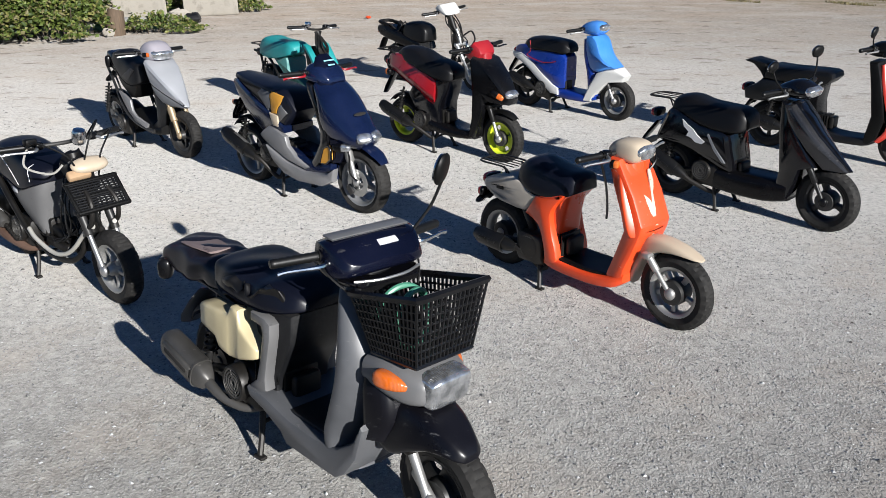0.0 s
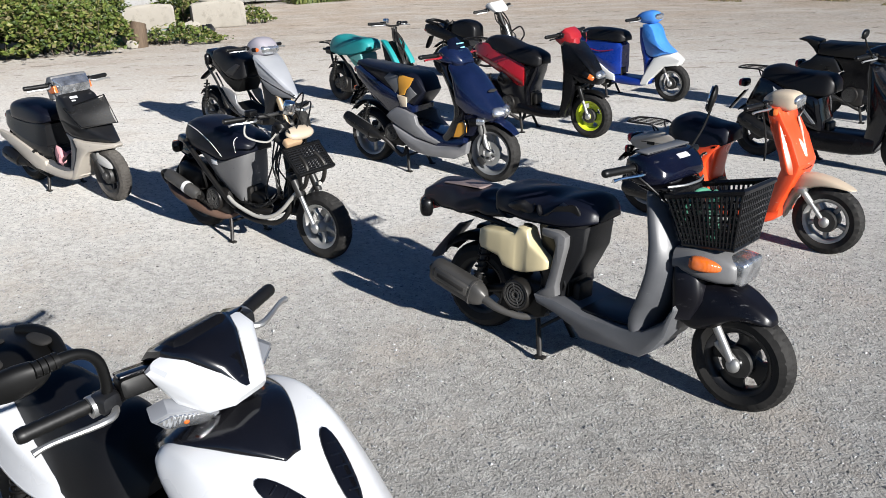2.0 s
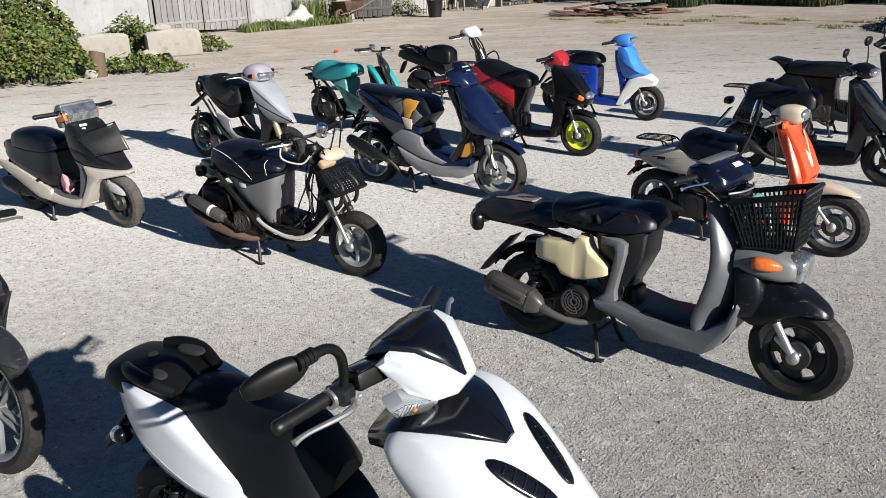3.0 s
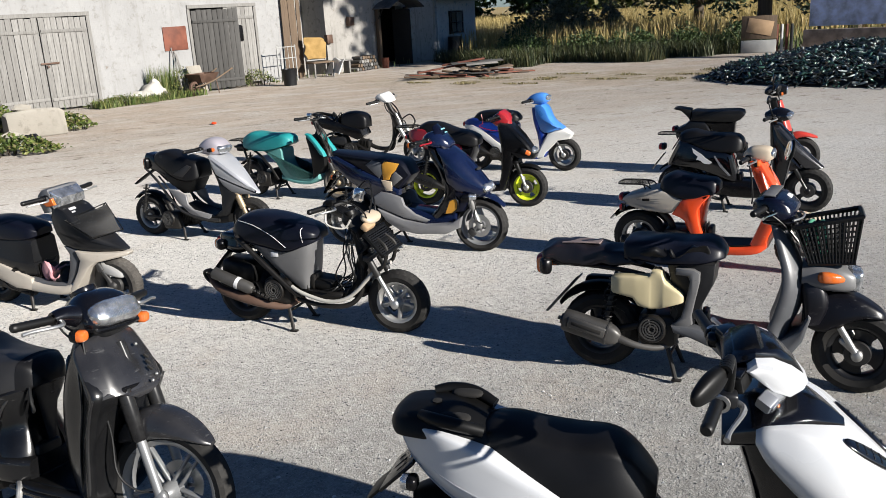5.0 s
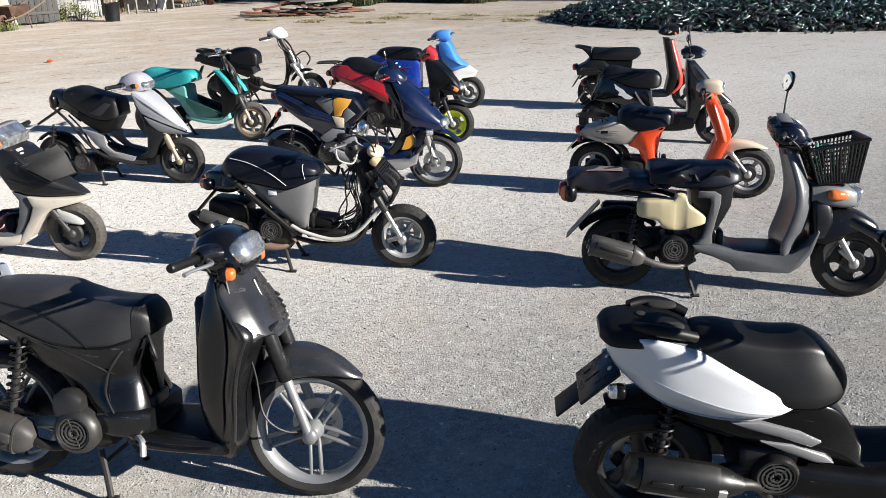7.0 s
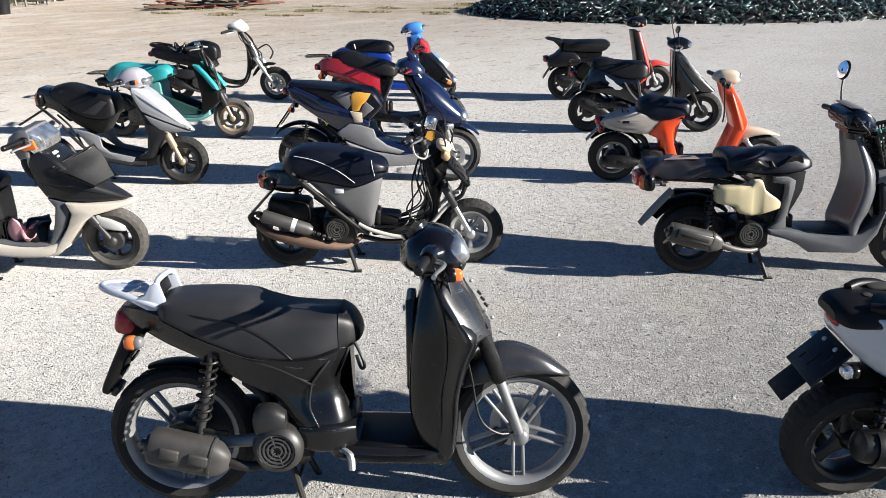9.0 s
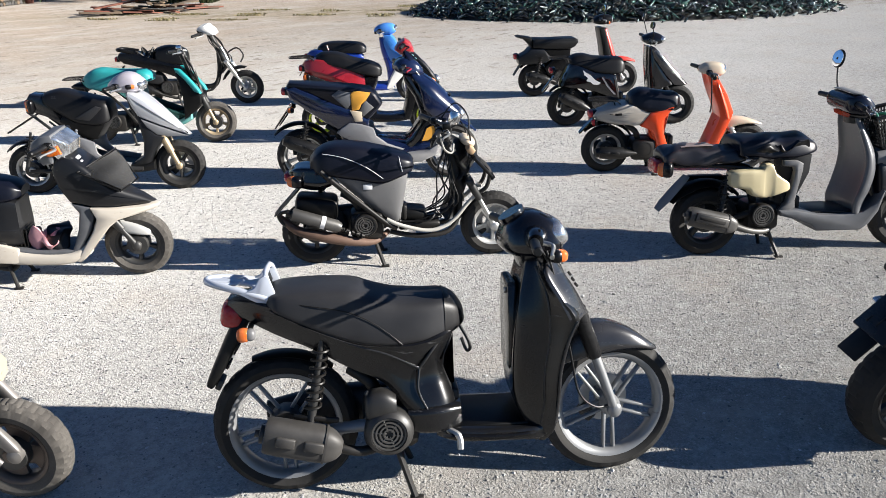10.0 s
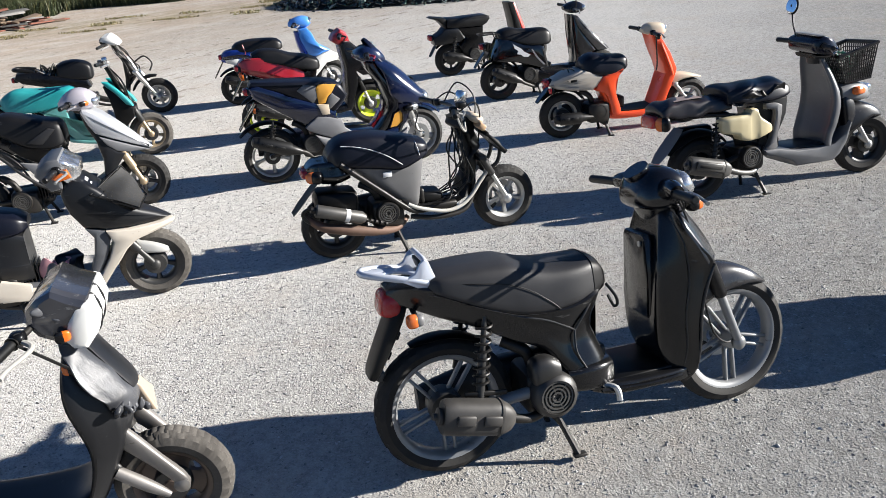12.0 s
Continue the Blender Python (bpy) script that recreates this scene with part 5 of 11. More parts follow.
def tree(label, c, h, r, n, leaf, material, seed, droop=0.0, trunk_r=0.16, bare=0.25):
    t = thing("tree", label, "tree", pose(*c), "background trees")
    rng = np.random.default_rng(seed)
    g = Geo().tube([(0, 0, 0), (rng.normal(0, 0.06), 0, h * 0.3), (rng.normal(0, 0.12), rng.normal(0, 0.1), h * 0.7), (0, 0, h * 0.95)], [trunk_r * 1.25, trunk_r, trunk_r * 0.55, 0.03], 10, 4)
    P = []
    for k in range(34):
        z = h * (bare + (0.95 - bare) * (k + rng.random()) / 34)
        f = (z / h - bare) / (1 - bare)
        rad = r * (1.0 - 0.75 * f if droop else math.sin(math.pi * (0.12 + 0.8 * f)) ** 0.7) * rng.uniform(0.7, 1.1)
        a = rng.uniform(0, 6.283)
        e = Vector((rad * math.cos(a), rad * math.sin(a), z + (-droop if droop else 0.5) * rad))
        s0 = Vector((0, 0, z))
        g.tube([s0, s0.lerp(e, 0.5) + Vector((0, 0, 0.12 * rad)), e], [0.035, 0.022, 0.006], 5, 2)
        for q in range(n // 34):
            w = rng.random() ** 0.6
            p = s0.lerp(e, w) + Vector(rng.normal(0, 1, 3)) * (0.10 + 0.16 * r * (0.6 + 0.5 * w))
            if droop:
                p.z -= rng.random() * 0.35
            P.append(tuple(p))
    part("trunk", g, "bark", t)
    ob = leaves("crown", np.array(P), rng.uniform(0.6, 1.3, len(P)) * leaf, material, seed + 1)
    ob.parent = t


def build_plants():
    ivy = leaf_mat("nettle_leaf", [(0.075, 0.105, 0.016), (0.125, 0.155, 0.030), (0.030, 0.050, 0.010), (0.19, 0.185, 0.055), (0.06, 0.09, 0.016), (0.15, 0.13, 0.06)])
    dark = leaf_mat("dark_leaf", [(0.030, 0.055, 0.015), (0.05, 0.085, 0.022), (0.022, 0.042, 0.012), (0.07, 0.10, 0.03)])
    grey = leaf_mat("grey_leaf", [(0.075, 0.085, 0.05), (0.11, 0.115, 0.07), (0.05, 0.06, 0.035), (0.14, 0.13, 0.08)])
    dry = leaf_mat("dry_grass", [(0.30, 0.22, 0.075), (0.38, 0.29, 0.11), (0.22, 0.18, 0.06), (0.42, 0.34, 0.15)])
    green = leaf_mat("green_grass", [(0.09, 0.13, 0.03), (0.14, 0.17, 0.05), (0.06, 0.09, 0.02), (0.18, 0.18, 0.06)])
    straw = leaf_mat("straw_grass", [(0.16, 0.14, 0.06), (0.20, 0.165, 0.08), (0.12, 0.115, 0.045), (0.26, 0.21, 0.11)])
    bush("sunlit tangle of nettles and vines at the yard edge", (-8.2, 14.2, 0), (1.9, 1.5, 1.45), 12000, 0.075, ivy, 1)
    bush("sunlit tangle of nettles and vines by the rubble", (-6.7, 14.8, 0), (1.1, 1.0, 0.95), 6500, 0.070, ivy, 2)
    bush("tall leafy vines against the shed wall", (-8.6, 17.4, 0), (2.4, 1.4, 2.0), 11000, 0.080, ivy, 3)
    bush("leafy creeper over the rubble heap", (-5.1, 15.3, 0), (0.8, 0.4, 0.35), 1300, 0.055, ivy, 4)
    bush("low nettles at the gate foot", (-5.9, 19.0, 0), (0.9, 0.6, 0.8), 1900, 0.06, ivy, 5)
    bush("nettles between the concrete blocks", (-5.55, 18.4, 0), (0.35, 0.4, 0.75), 420, 0.08, ivy, 6)
    bush("weeds beside the concrete block", (-4.15, 18.5, 0), (0.4, 0.3, 0.35), 380, 0.07, ivy, 7)
    bush("weeds along the foot of the wall", (-3.1, 23.7, 0), (1.0, 0.4, 0.30), 900, 0.04, ivy, 8)
    bush("weeds behind the wheelbarrow", (-1.4, 25.2, 0), (0.5, 0.3, 0.9), 700, 0.045, ivy, 9)
    bush("weeds below the ajar door", (0.9, 26.6, 0), (0.7, 0.35, 0.55), 800, 0.045, ivy, 10)
    W = [wall_m(rng_s, rng_o).translation for rng_s, rng_o in [(1.55 + 0.9 * random.Random(k).random(), 0.12 + 0.25 * random.Random(k + 900).random()) for k in range(420)]]
    grass("weeds", "tall thin weeds standing against the shed wall", np.array([(w.x, w.y) for w in W]), (0.25, 1.0), 0.008, green, 71, 0.35)
    W = [wall_m(-0.6 + 3.4 * random.Random(k + 50).random(), 0.5 + 0.7 * random.Random(k + 1900).random()).translation for k in range(1500)]
    grass("weeds", "low weeds in front of the rubble by the wall", np.array([(w.x, w.y) for w in W]), (0.06, 0.26), 0.012, green, 72, 0.9)
    # shaded weeds and shrubs by the annex and the meadow's edge
    bush("dark shrubs beside the annex", (13.6, 33.0, 0), (1.6, 1.3, 1.5), 2600, 0.13, dark, 11, "meadow shrubs")
    bush("tall grey-leaved shrub at the meadow edge", (15.6, 33.6, 0), (2.2, 1.6, 2.7), 5200, 0.13, grey, 12, "meadow shrubs")
    bush("tall grey-leaved shrub at the meadow edge", (18.6, 35.5, 0), (2.0, 1.6, 2.4), 3800, 0.13, grey, 13, "meadow shrubs")
    # dark leaf colour also stands in for the shade over this strip
    for k, (x, y) in enumerate(((10.9, 27.4), (12.4, 26.4), (13.9, 25.4), (15.4, 24.4), (16.8, 23.4), (11.5, 29.2), (13.5, 28.0))):
        bush("dark green nettles at the yard edge, shade put into their colour", (x, y, 0), (1.3, 1.0, 1.0), 2200, 0.075, dark, 20 + k, "meadow shrubs")
    rng = np.random.default_rng(5)
    def field(n, x0, x1, y0, y1, keep):
        p = np.c_[rng.uniform(x0, x1, n), rng.uniform(y0, y1, n)]
        return p[[keep(x, y) for x, y in p]]
    grass("meadow", "tall dry golden meadow grass", field(60000, 10, 62, 26, 66, lambda x, y: y + 0.68 * x > 37.5 + 1.5 * math.sin(x * 1.3)), (0.7, 1.35), 0.016, dry, 6, 0.5)
    grass("weeds", "green weeds at the front of the meadow", field(9000, 10, 30, 20, 36, lambda x, y: 33.0 < y + 0.66 * x < 38.0), (0.25, 0.85), 0.014, green, 7, 1.1)
    grass("meadow", "far golden meadow below the hedge", field(30000, 14, 120, 60, 118, lambda x, y: y + 0.68 * x > 60), (0.7, 1.2), 0.06, dry, 16, 0.5)
    # dark green blades with the strip's shade mixed into the colour
    shade = leaf_mat("shaded_dark_grass", [(0.030, 0.042, 0.014), (0.045, 0.055, 0.020), (0.020, 0.030, 0.010), (0.085, 0.080, 0.030)])
    grass("weeds", "tall dark green weeds at the yard's edge, shade put into their colour", field(60000, 8.5, 18, 20, 32, lambda x, y: 31.6 + 0.9 * math.sin(x * 1.9) < y + 0.68 * x < 37.0 and y > 22.4 + 0.2 * math.sin(x * 5)), (0.12, 0.62), 0.011, shade, 17, 1.0)
    # sparse grass strip across the yard
    grass("weeds", "sparse dry grass growing through the yard", field(80000, 4.5, 14, 13.5, 25, lambda x, y: abs((y - 18.6) + 0.95 * (x - 8.9)) < 1.8 + 1.0 * math.sin(x * 2.3) and math.sin(x * 4.1 + y * 2.3) + math.sin(x * 1.7 - y * 3.1) + 0.8 * math.sin(x * 9.3 + y * 7.1) > 1.3), (0.012, 0.055), 0.010, straw, 8, 0.9)
    grass("weeds", "sparse tufts at the foot of the shed wall", field(2600, -9, 8, 17, 31, lambda x, y: 0.1 < (24.2 + 0.649 * (x + 3.8) - y) < 0.9), (0.08, 0.35), 0.010, green, 9, 0.7)
    spruce = leaf_mat("spruce_needles", [(0.018, 0.035, 0.014), (0.03, 0.05, 0.02), (0.012, 0.024, 0.010), (0.045, 0.065, 0.025)])
    tree("dark spruce with hanging branches beyond the yard", (22.2, 32.6, 0), 9.0, 2.6, 9000, 0.20, spruce, 31, 0.45, 0.2, 0.30)
    tree("dark spruce with hanging branches beyond the yard", (20.4, 26.3, 0), 9.5, 2.6, 9000, 0.20, spruce, 32, 0.45, 0.24, 0.31)
    tree("dark spruce with hanging branches by the banner", (22.6, 24.0, 0), 9.0, 2.4, 9000, 0.20, spruce, 33, 0.45, 0.2, 0.34)
    # unseen tall trees, added on the sunny side to shade the old building
    for k, (x, y) in enumerate(((22.6, 10.4), (25.6, 12.2), (28.4, 14.2))):
        tree("unseen tall tree added to shade the old building", (x, y, 0), 17.0, 3.4, 5200, 0.45, dark, 60 + k, 0.0, 0.25, 0.52)
    for k, (x, y, h) in enumerate(((24, 62, 7), (32, 60, 8), (40, 57, 7), (48, 53, 8), (17, 60, 7), (55, 46, 8), (60, 38, 8), (29, 52, 5), (37, 49, 5), (64, 28, 8), (66, 18, 8), (20.5, 61, 7), (28, 60, 7), (36, 58, 8), (44, 55, 7), (51.5, 50, 7), (57.5, 42, 7), (62, 33, 7))):
        tree("broad-leaved tree in the hedge behind the meadow", (x * 1.6, y * 1.6, 0), h * 1.35, 5.2, 3600, 0.6, ivy if k % 3 else dark, 40 + k, 0.0, 0.2, 0.10)


build_wall()
build_gates()
build_clutter()
bottle_heap()
build_plants()

# ---- scooter kit: x ahead of the rear axle, y to its left, z up ----
def steer(wb, rz, ang, rake=25.0):
    """The turn of all that the handlebar steers, about an axis through the front hub."""
    r = radians(rake)
    ax = Vector((-math.sin(r), 0, math.cos(r)))
    return Matrix.Translation((wb - 0.06, 0, rz)) @ Matrix.Rotation(radians(ang), 4, ax) @ Matrix.Translation((-(wb - 0.06), 0, -rz))


def wheel(s, name, x, r, tw, style="five", rim="alloy", tyre="rubber", m=None, brake="drum", rim_r=None):
    m = m or Matrix()
    rr = rim_r or r * 0.62
    c, q = (x, 0, r), 0.9 * tw / 2
    g = Geo()
    g.lathe([(rr + 0.008, -q), (rr + 0.004, -q * 0.97), (rr - 0.006, -q * 0.9), (rr - 0.016, -q * 0.55), (rr - 0.016, q * 0.55), (rr - 0.006, q * 0.9), (rr + 0.004, q * 0.97), (rr + 0.008, q), (rr + 0.004, q * 0.6), (rr - 0.004, 0), (rr + 0.004, -q * 0.6)], c, 40)
    w = part(name, g.turned(m), rim, s)
    part("hub", Geo().lathe([(0.012, -0.06), (0.024, -0.058), (0.036, -0.04), (0.04, 0), (0.036, 0.04), (0.024, 0.058), (0.012, 0.06)], c, 20, cap=True).turned(m), rim, w)
    count = {"five": 5, "three": 3, "twin": 5, "six": 6, "plate": 4}[style]
    for k in range(count):
        T = Matrix.Rotation(2 * math.pi * k / count + 0.3, 4, "Y")
        L = rr - 0.04
        if style == "twin":
            for d in (-0.018, 0.018):
                part("spoke", Geo().box(Vector(c) + T @ Vector((0.036 + L / 2, 0, d)), (L + 0.01, 0.022, 0.012), T @ Matrix.Rotation(-d * 1.2, 4, "Y"), 0.004).turned(m), rim, w)
            continue
        rows = {"three": ((0.03, 0.022, 0.03), (0.03 + L * 0.5, 0.014, 0.018), (rr - 0.008, 0.018, 0.027)),
                "plate": ((0.03, 0.024, 0.045), (0.03 + L * 0.5, 0.012, 0.042), (rr - 0.008, 0.016, 0.07))}.get(style, ((0.03, 0.02, 0.017), (0.03 + L * 0.5, 0.012, 0.012), (rr - 0.008, 0.016, 0.018)))
        sp = Geo().rings([[Vector(c) + T @ Vector((xx, yy * ty, zz * tz)) for yy, zz in ((-1, -0.6), (-0.6, -1), (0.6, -1), (1, -0.6), (1, 0.6), (0.6, 1), (-0.6, 1), (-1, 0.6))] for xx, ty, tz in rows])
        part("spoke", sp.turned(m), rim, w)
    # tyre with grooved shoulders
    prof = [(rr + 0.002, -q * 0.8), (rr + 0.010, -q), (rr + (r - rr) * 0.5, -tw / 2 * 1.08), (r - 0.014, -tw / 2 * 0.86), (r - 0.004, -tw / 2 * 0.5), (r, -tw * 0.16), (r, tw * 0.16), (r - 0.004, tw / 2 * 0.5), (r - 0.014, tw / 2 * 0.86), (rr + (r - rr) * 0.5, tw / 2 * 1.08), (rr + 0.010, q), (rr + 0.002, q * 0.8)]
    g, n = Geo(), 144
    rings = []
    for i, (pr, h) in enumerate(prof):
        ring = []
        for k in range(n):
            d = 0.006 if (i in (3, 4, 5, 6, 7, 8) and (k + (3 if i > 5 else 0) + abs(2 * i - 11)) % 6 == 0) else 0.0
            a = 2 * math.pi * k / n
            ring.append((x + (pr - d) * math.cos(a), h, r + (pr - d) * math.sin(a)))
        rings.append(ring)
    part("tyre", g.rings(rings, False, True).turned(m), tyre, w, angle=28)
    if brake == "drum":
        part("brake_drum", Geo().lathe([(0.02, -0.052), (0.06, -0.05), (0.066, -0.03), (0.066, 0.03), (0.06, 0.05), (0.02, 0.052)], c, 24, cap=True).turned(m), "dalloy", w)
    elif brake:
        sgn = -1 if brake == "disc" else 1
        g = Geo().lathe([(0.055, sgn * 0.058), (0.095, sgn * 0.058), (0.095, sgn * 0.062), (0.055, sgn * 0.062)], c, 32)
        for k in range(5):
            T = Matrix.Rotation(2 * math.pi * k / 5, 4, "Y")
            g.box(Vector(c) + T @ Vector((0.045, sgn * 0.06, 0)), (0.05, 0.004, 0.016), T, 0.001)
        part("brake_disc", g.turned(m), "steel", w)
        T = Matrix.Rotation(radians(-40), 4, "Y")
        part("brake_caliper", Geo().box(Vector(c) + T @ Vector((-0.085, sgn * 0.06, 0)), (0.05, 0.04, 0.07), T, 0.01).turned(m), "dalloy", w)
    return w


def fan(s, x, z, y=-0.17, r=0.062, m="iron"):
    g = Geo().lathe([(0.3 * r, 0.05), (r * 1.15, 0.05), (r * 1.2, 0.01), (r * 1.1, -0.004), (r, -0.006), (r * 0.96, 0.006), (0.2 * r, 0.008)], (x, y, z), 28, cap=True)
    cover = part("fan_cover", g, m, s)
    g = Geo()
    for q in (0.28, 0.5, 0.72, 0.93):
        g.lathe([(r * q - 0.003, -0.003), (r * q + 0.003, -0.003), (r * q + 0.003, 0.004), (r * q - 0.003, 0.004)], (x, y, z), 28)
    for k in range(6):
        T = Matrix.Rotation(math.pi * k / 3 + 0.2, 4, "Y")
        g.box(Vector((x, y, z)) + T @ Vector((r * 0.55, 0.001, 0)), (r * 0.8, 0.005, 0.005), T, 0.001)
    part("fan_grille", g, "muffler", cover)


def engine(s, x=0.30, z=0.25, fx=None, fz=None, m="iron", fy=-0.17):
    g = Geo().body([(-0.08, z - 0.07, z + 0.03, 0.03, 0.03), (0.05, z - 0.08, z + 0.06, 0.045, 0.04), (0.2, z - 0.1, z + 0.08, 0.06, 0.05), (x + 0.1, z - 0.1, z + 0.08, 0.06, 0.06), (x + 0.18, z - 0.06, z + 0.05, 0.04, 0.04)], y=0.10)
    part("transmission_case", g, "dalloy", s)
    eb = part("engine_block", Geo().box((x + 0.02, -0.04, z), (0.2, 0.2, 0.17), None, 0.03), m, s)
    for k in range(6):
        part("cooling_fin", Geo().box((x + 0.12 + 0.02 * k, -0.02, z + 0.06), (0.007, 0.15, 0.12), None, 0.002), m, eb)
    part("cylinder_head", Geo().box((x + 0.25, -0.02, z + 0.06), (0.04, 0.12, 0.1), None, 0.015), m, eb)
    part("intake", Geo().tube([(x - 0.02, -0.05, z + 0.08), (x - 0.05, -0.06, z + 0.15), (x - 0.12, -0.02, z + 0.19)], 0.024, 10), m, eb)
    fan(s, fx if fx is not None else x, fz if fz is not None else z, fy, m=m)


def muffler(s, a, b, r=0.05, m="muffler", shield="muffler", pipe="rust", head=(0.42, -0.06, 0.2), flat=1.0):
    A, B = Vector(a), Vector(b)
    d = (B - A).normalized()
    pts = [A - d * 0.012, A, A + d * 0.03, A.lerp(B, 0.5), B - d * 0.04, B, B + d * 0.05]
    can = part("muffler", Geo().tube(pts, [r * 0.5, r * 0.88, r, r, r, r * 0.8, r * 0.45], 16, 1), m, s)
    up = Vector((0, -1, 0.15)).normalized()
    side = d.cross(up).normalized()
    g = Geo()
    rings = []
    for t, k in ((0.12, 0.7), (0.18, 1), (0.5, 1.02), (0.82, 1), (0.88, 0.7)):
        P = A.lerp(B, t)
        ring = [P + (up * math.cos(q) + side * math.sin(q)) * (r + 0.012 * k) for q in [radians(v) for v in range(-70, 71, 20)]]
        ring += [P + (up * math.cos(q) + side * math.sin(q)) * (r + 0.004) for q in [radians(v) for v in range(70, -71, -20)]]
        rings.append(ring)
    hs = part("heat_shield", g.rings(rings), shield, can)
    g = Geo()
    for t in (0.32, 0.62):
        P = A.lerp(B, t) + up * (r + 0.013)
        T = Matrix((d, side, up)).transposed().to_4x4()
        g.box(P, ((B - A).length * 0.22, 0.018, 0.008), T, 0.003)
    part("shield_rib", g, "bmuffler", can)
    g = Geo().tube([B + d * 0.03, B + d * 0.1 + Vector((0, 0.02, -0.01)), Vector(head) + Vector((-0.03, -0.03, -0.07)), Vector(head)], [r * 0.42, 0.017, 0.016, 0.015], 10, 5)
    part("exhaust_pipe", g, pipe, s)


def shock(s, a, b, spring="iron"):
    A, B = Vector(a), Vector(b)
    sh = part("shock_absorber", Geo().tube([A, A.lerp(B, 0.55), A.lerp(B, 0.56), B], [0.016, 0.016, 0.01, 0.01], 10, 1), "dalloy", s)
    part("coil_spring", Geo().coil(A.lerp(B, 0.12), A.lerp(B, 0.9), 0.027, 0.005, 8), spring, sh)


def stand(s, x=0.36, down=True, left=False):
    g = Geo()
    if left:
        g.tube([(x, 0.08, 0.2), (x + 0.02, 0.16, 0.08), (x + 0.06, 0.21, 0.01)], 0.011, 8)
        g.box((x + 0.06, 0.215, 0.006), (0.05, 0.035, 0.012), None, 0.003)
    else:
        for y in (-0.09, 0.09):
            g.tube([(x, y, 0.17), (x + 0.03, y * 1.3, 0.08), (x + 0.055, y * 1.6, 0.008)], 0.012, 8)
            g.box((x + 0.06, y * 1.62, 0.006), (0.05, 0.03, 0.012), None, 0.003)
        g.tube([(x + 0.015, -0.11, 0.12), (x + 0.015, 0.11, 0.12)], 0.009, 8, 1)
    part("stand", g, "iron", s)


def fork(s, wb, r, top, m, y=0.07, rad=0.018, mat_low="steel", mat_top="dalloy", boot=0.45, single=False):
    for sg in ((1,) if single else (-1, 1)):
        A, B = Vector((wb, sg * y, r)), Vector((top[0], sg * y, top[1]))
        leg = part("fork_leg", Geo().tube([A, A.lerp(B, boot)], rad * 0.85, 12, 1).turned(m), mat_low, s)
        part("fork_tube", Geo().tube([A.lerp(B, boot - 0.02), A.lerp(B, boot), B], [rad * 1.1, rad * 1.35, rad * 1.35], 12, 1).turned(m), mat_top, leg)
        part("axle_clamp", Geo().ball(A, (0.028, 0.02, 0.032)).turned(m), mat_low, leg)
    T = Geo().box((top[0], 0, top[1]), (0.05, 2 * y + 0.06, 0.035), None, 0.01).tube([(top[0], 0, top[1]), (top[0] - 0.07, 0, top[1] + 0.16)], 0.022, 12, 1)
    part("fork_yoke", T.turned(m), mat_top, s)


def bars(s, x, z, m, w=0.31, rise=0.0, back=0.05, levers=True, mat_bar="iron", lever_mat="alloy", grip_len=0.12, mir=()):
    """Handlebar with grips, levers, switch boxes and mirrors (sides given as -1 right, 1 left)."""
    g = Geo().tube([(x - back, -w, z + rise), (x - back * 0.4, -w * 0.6, z + rise), (x, -0.06, z), (x, 0.06, z), (x - back * 0.4, w * 0.6, z + rise), (x - back, w, z + rise)], 0.011, 10, 4)
    h = part("handlebar", g.turned(m), mat_bar, s)
    for sg in (-1, 1):
        a, b = Vector((x - back * 1.05, sg * (w + 0.03), z + rise)), Vector((x - back * 0.5, sg * (w - grip_len), z + rise))
        pts = [a.lerp(b, k / 14) for k in range(15)]
        part("grip", Geo().tube([a - (b - a) * 0.03] + pts + [b, b + (b - a) * 0.04], [0.012] + [0.0155 + 0.0015 * (k % 2) for k in range(15)] + [0.022, 0.020], 12, 1).turned(m), "grip", h)
        part("switch_box", Geo().ball(b + (b - a) * 0.22, (0.024, 0.026, 0.022), None, 12, 8, 3).turned(m), "black", h)
        if levers:
            q = b + (b - a) * 0.12
            part("brake_lever", Geo().tube([q + Vector((0.02, 0, -0.005)), q + Vector((0.055, sg * 0.035, -0.012)), a + Vector((0.055, -sg * 0.03, -0.015)), a + Vector((0.045, sg * 0.005, -0.02))], [0.009, 0.008, 0.006, 0.008], 8, 5).turned(m), lever_mat, h)
    for sg, stem, disc, tilt in mir:
        q = Vector((x, sg * 0.17, z + rise + 0.01))
        st = part("mirror", Geo().tube([q, q.lerp(Vector(stem), 0.5) + Vector((0.0, sg * 0.02, 0.0)), Vector(stem)], 0.0055, 8, 5).turned(m), "matt", h)
        T = Matrix.Rotation(radians(tilt), 4, "Z") @ Matrix.Rotation(radians(13), 4, "Y")
        c = Vector(stem) + Vector((0.0, 0, disc[1] * 0.7))
        part("mirror_shell", Geo().ball(c, (0.016, disc[0], disc[1]), T, 20, 8, 2.3).turned(m), "matt", st)
        gl = Geo().lathe([(0.001, -0.0155), (0.5, -0.0165), (0.88, -0.015), (0.88, -0.010), (0.001, -0.010)], (0, 0, 0), 24, (1, 0, 0), True)
        gl.v = [tuple(c + T.to_3x3() @ Vector((p[0] * 1.0, p[1] * disc[0], p[2] * disc[1]))) for p in gl.v]
        part("mirror_glass", gl.turned(m), "mirror", st)
    return h


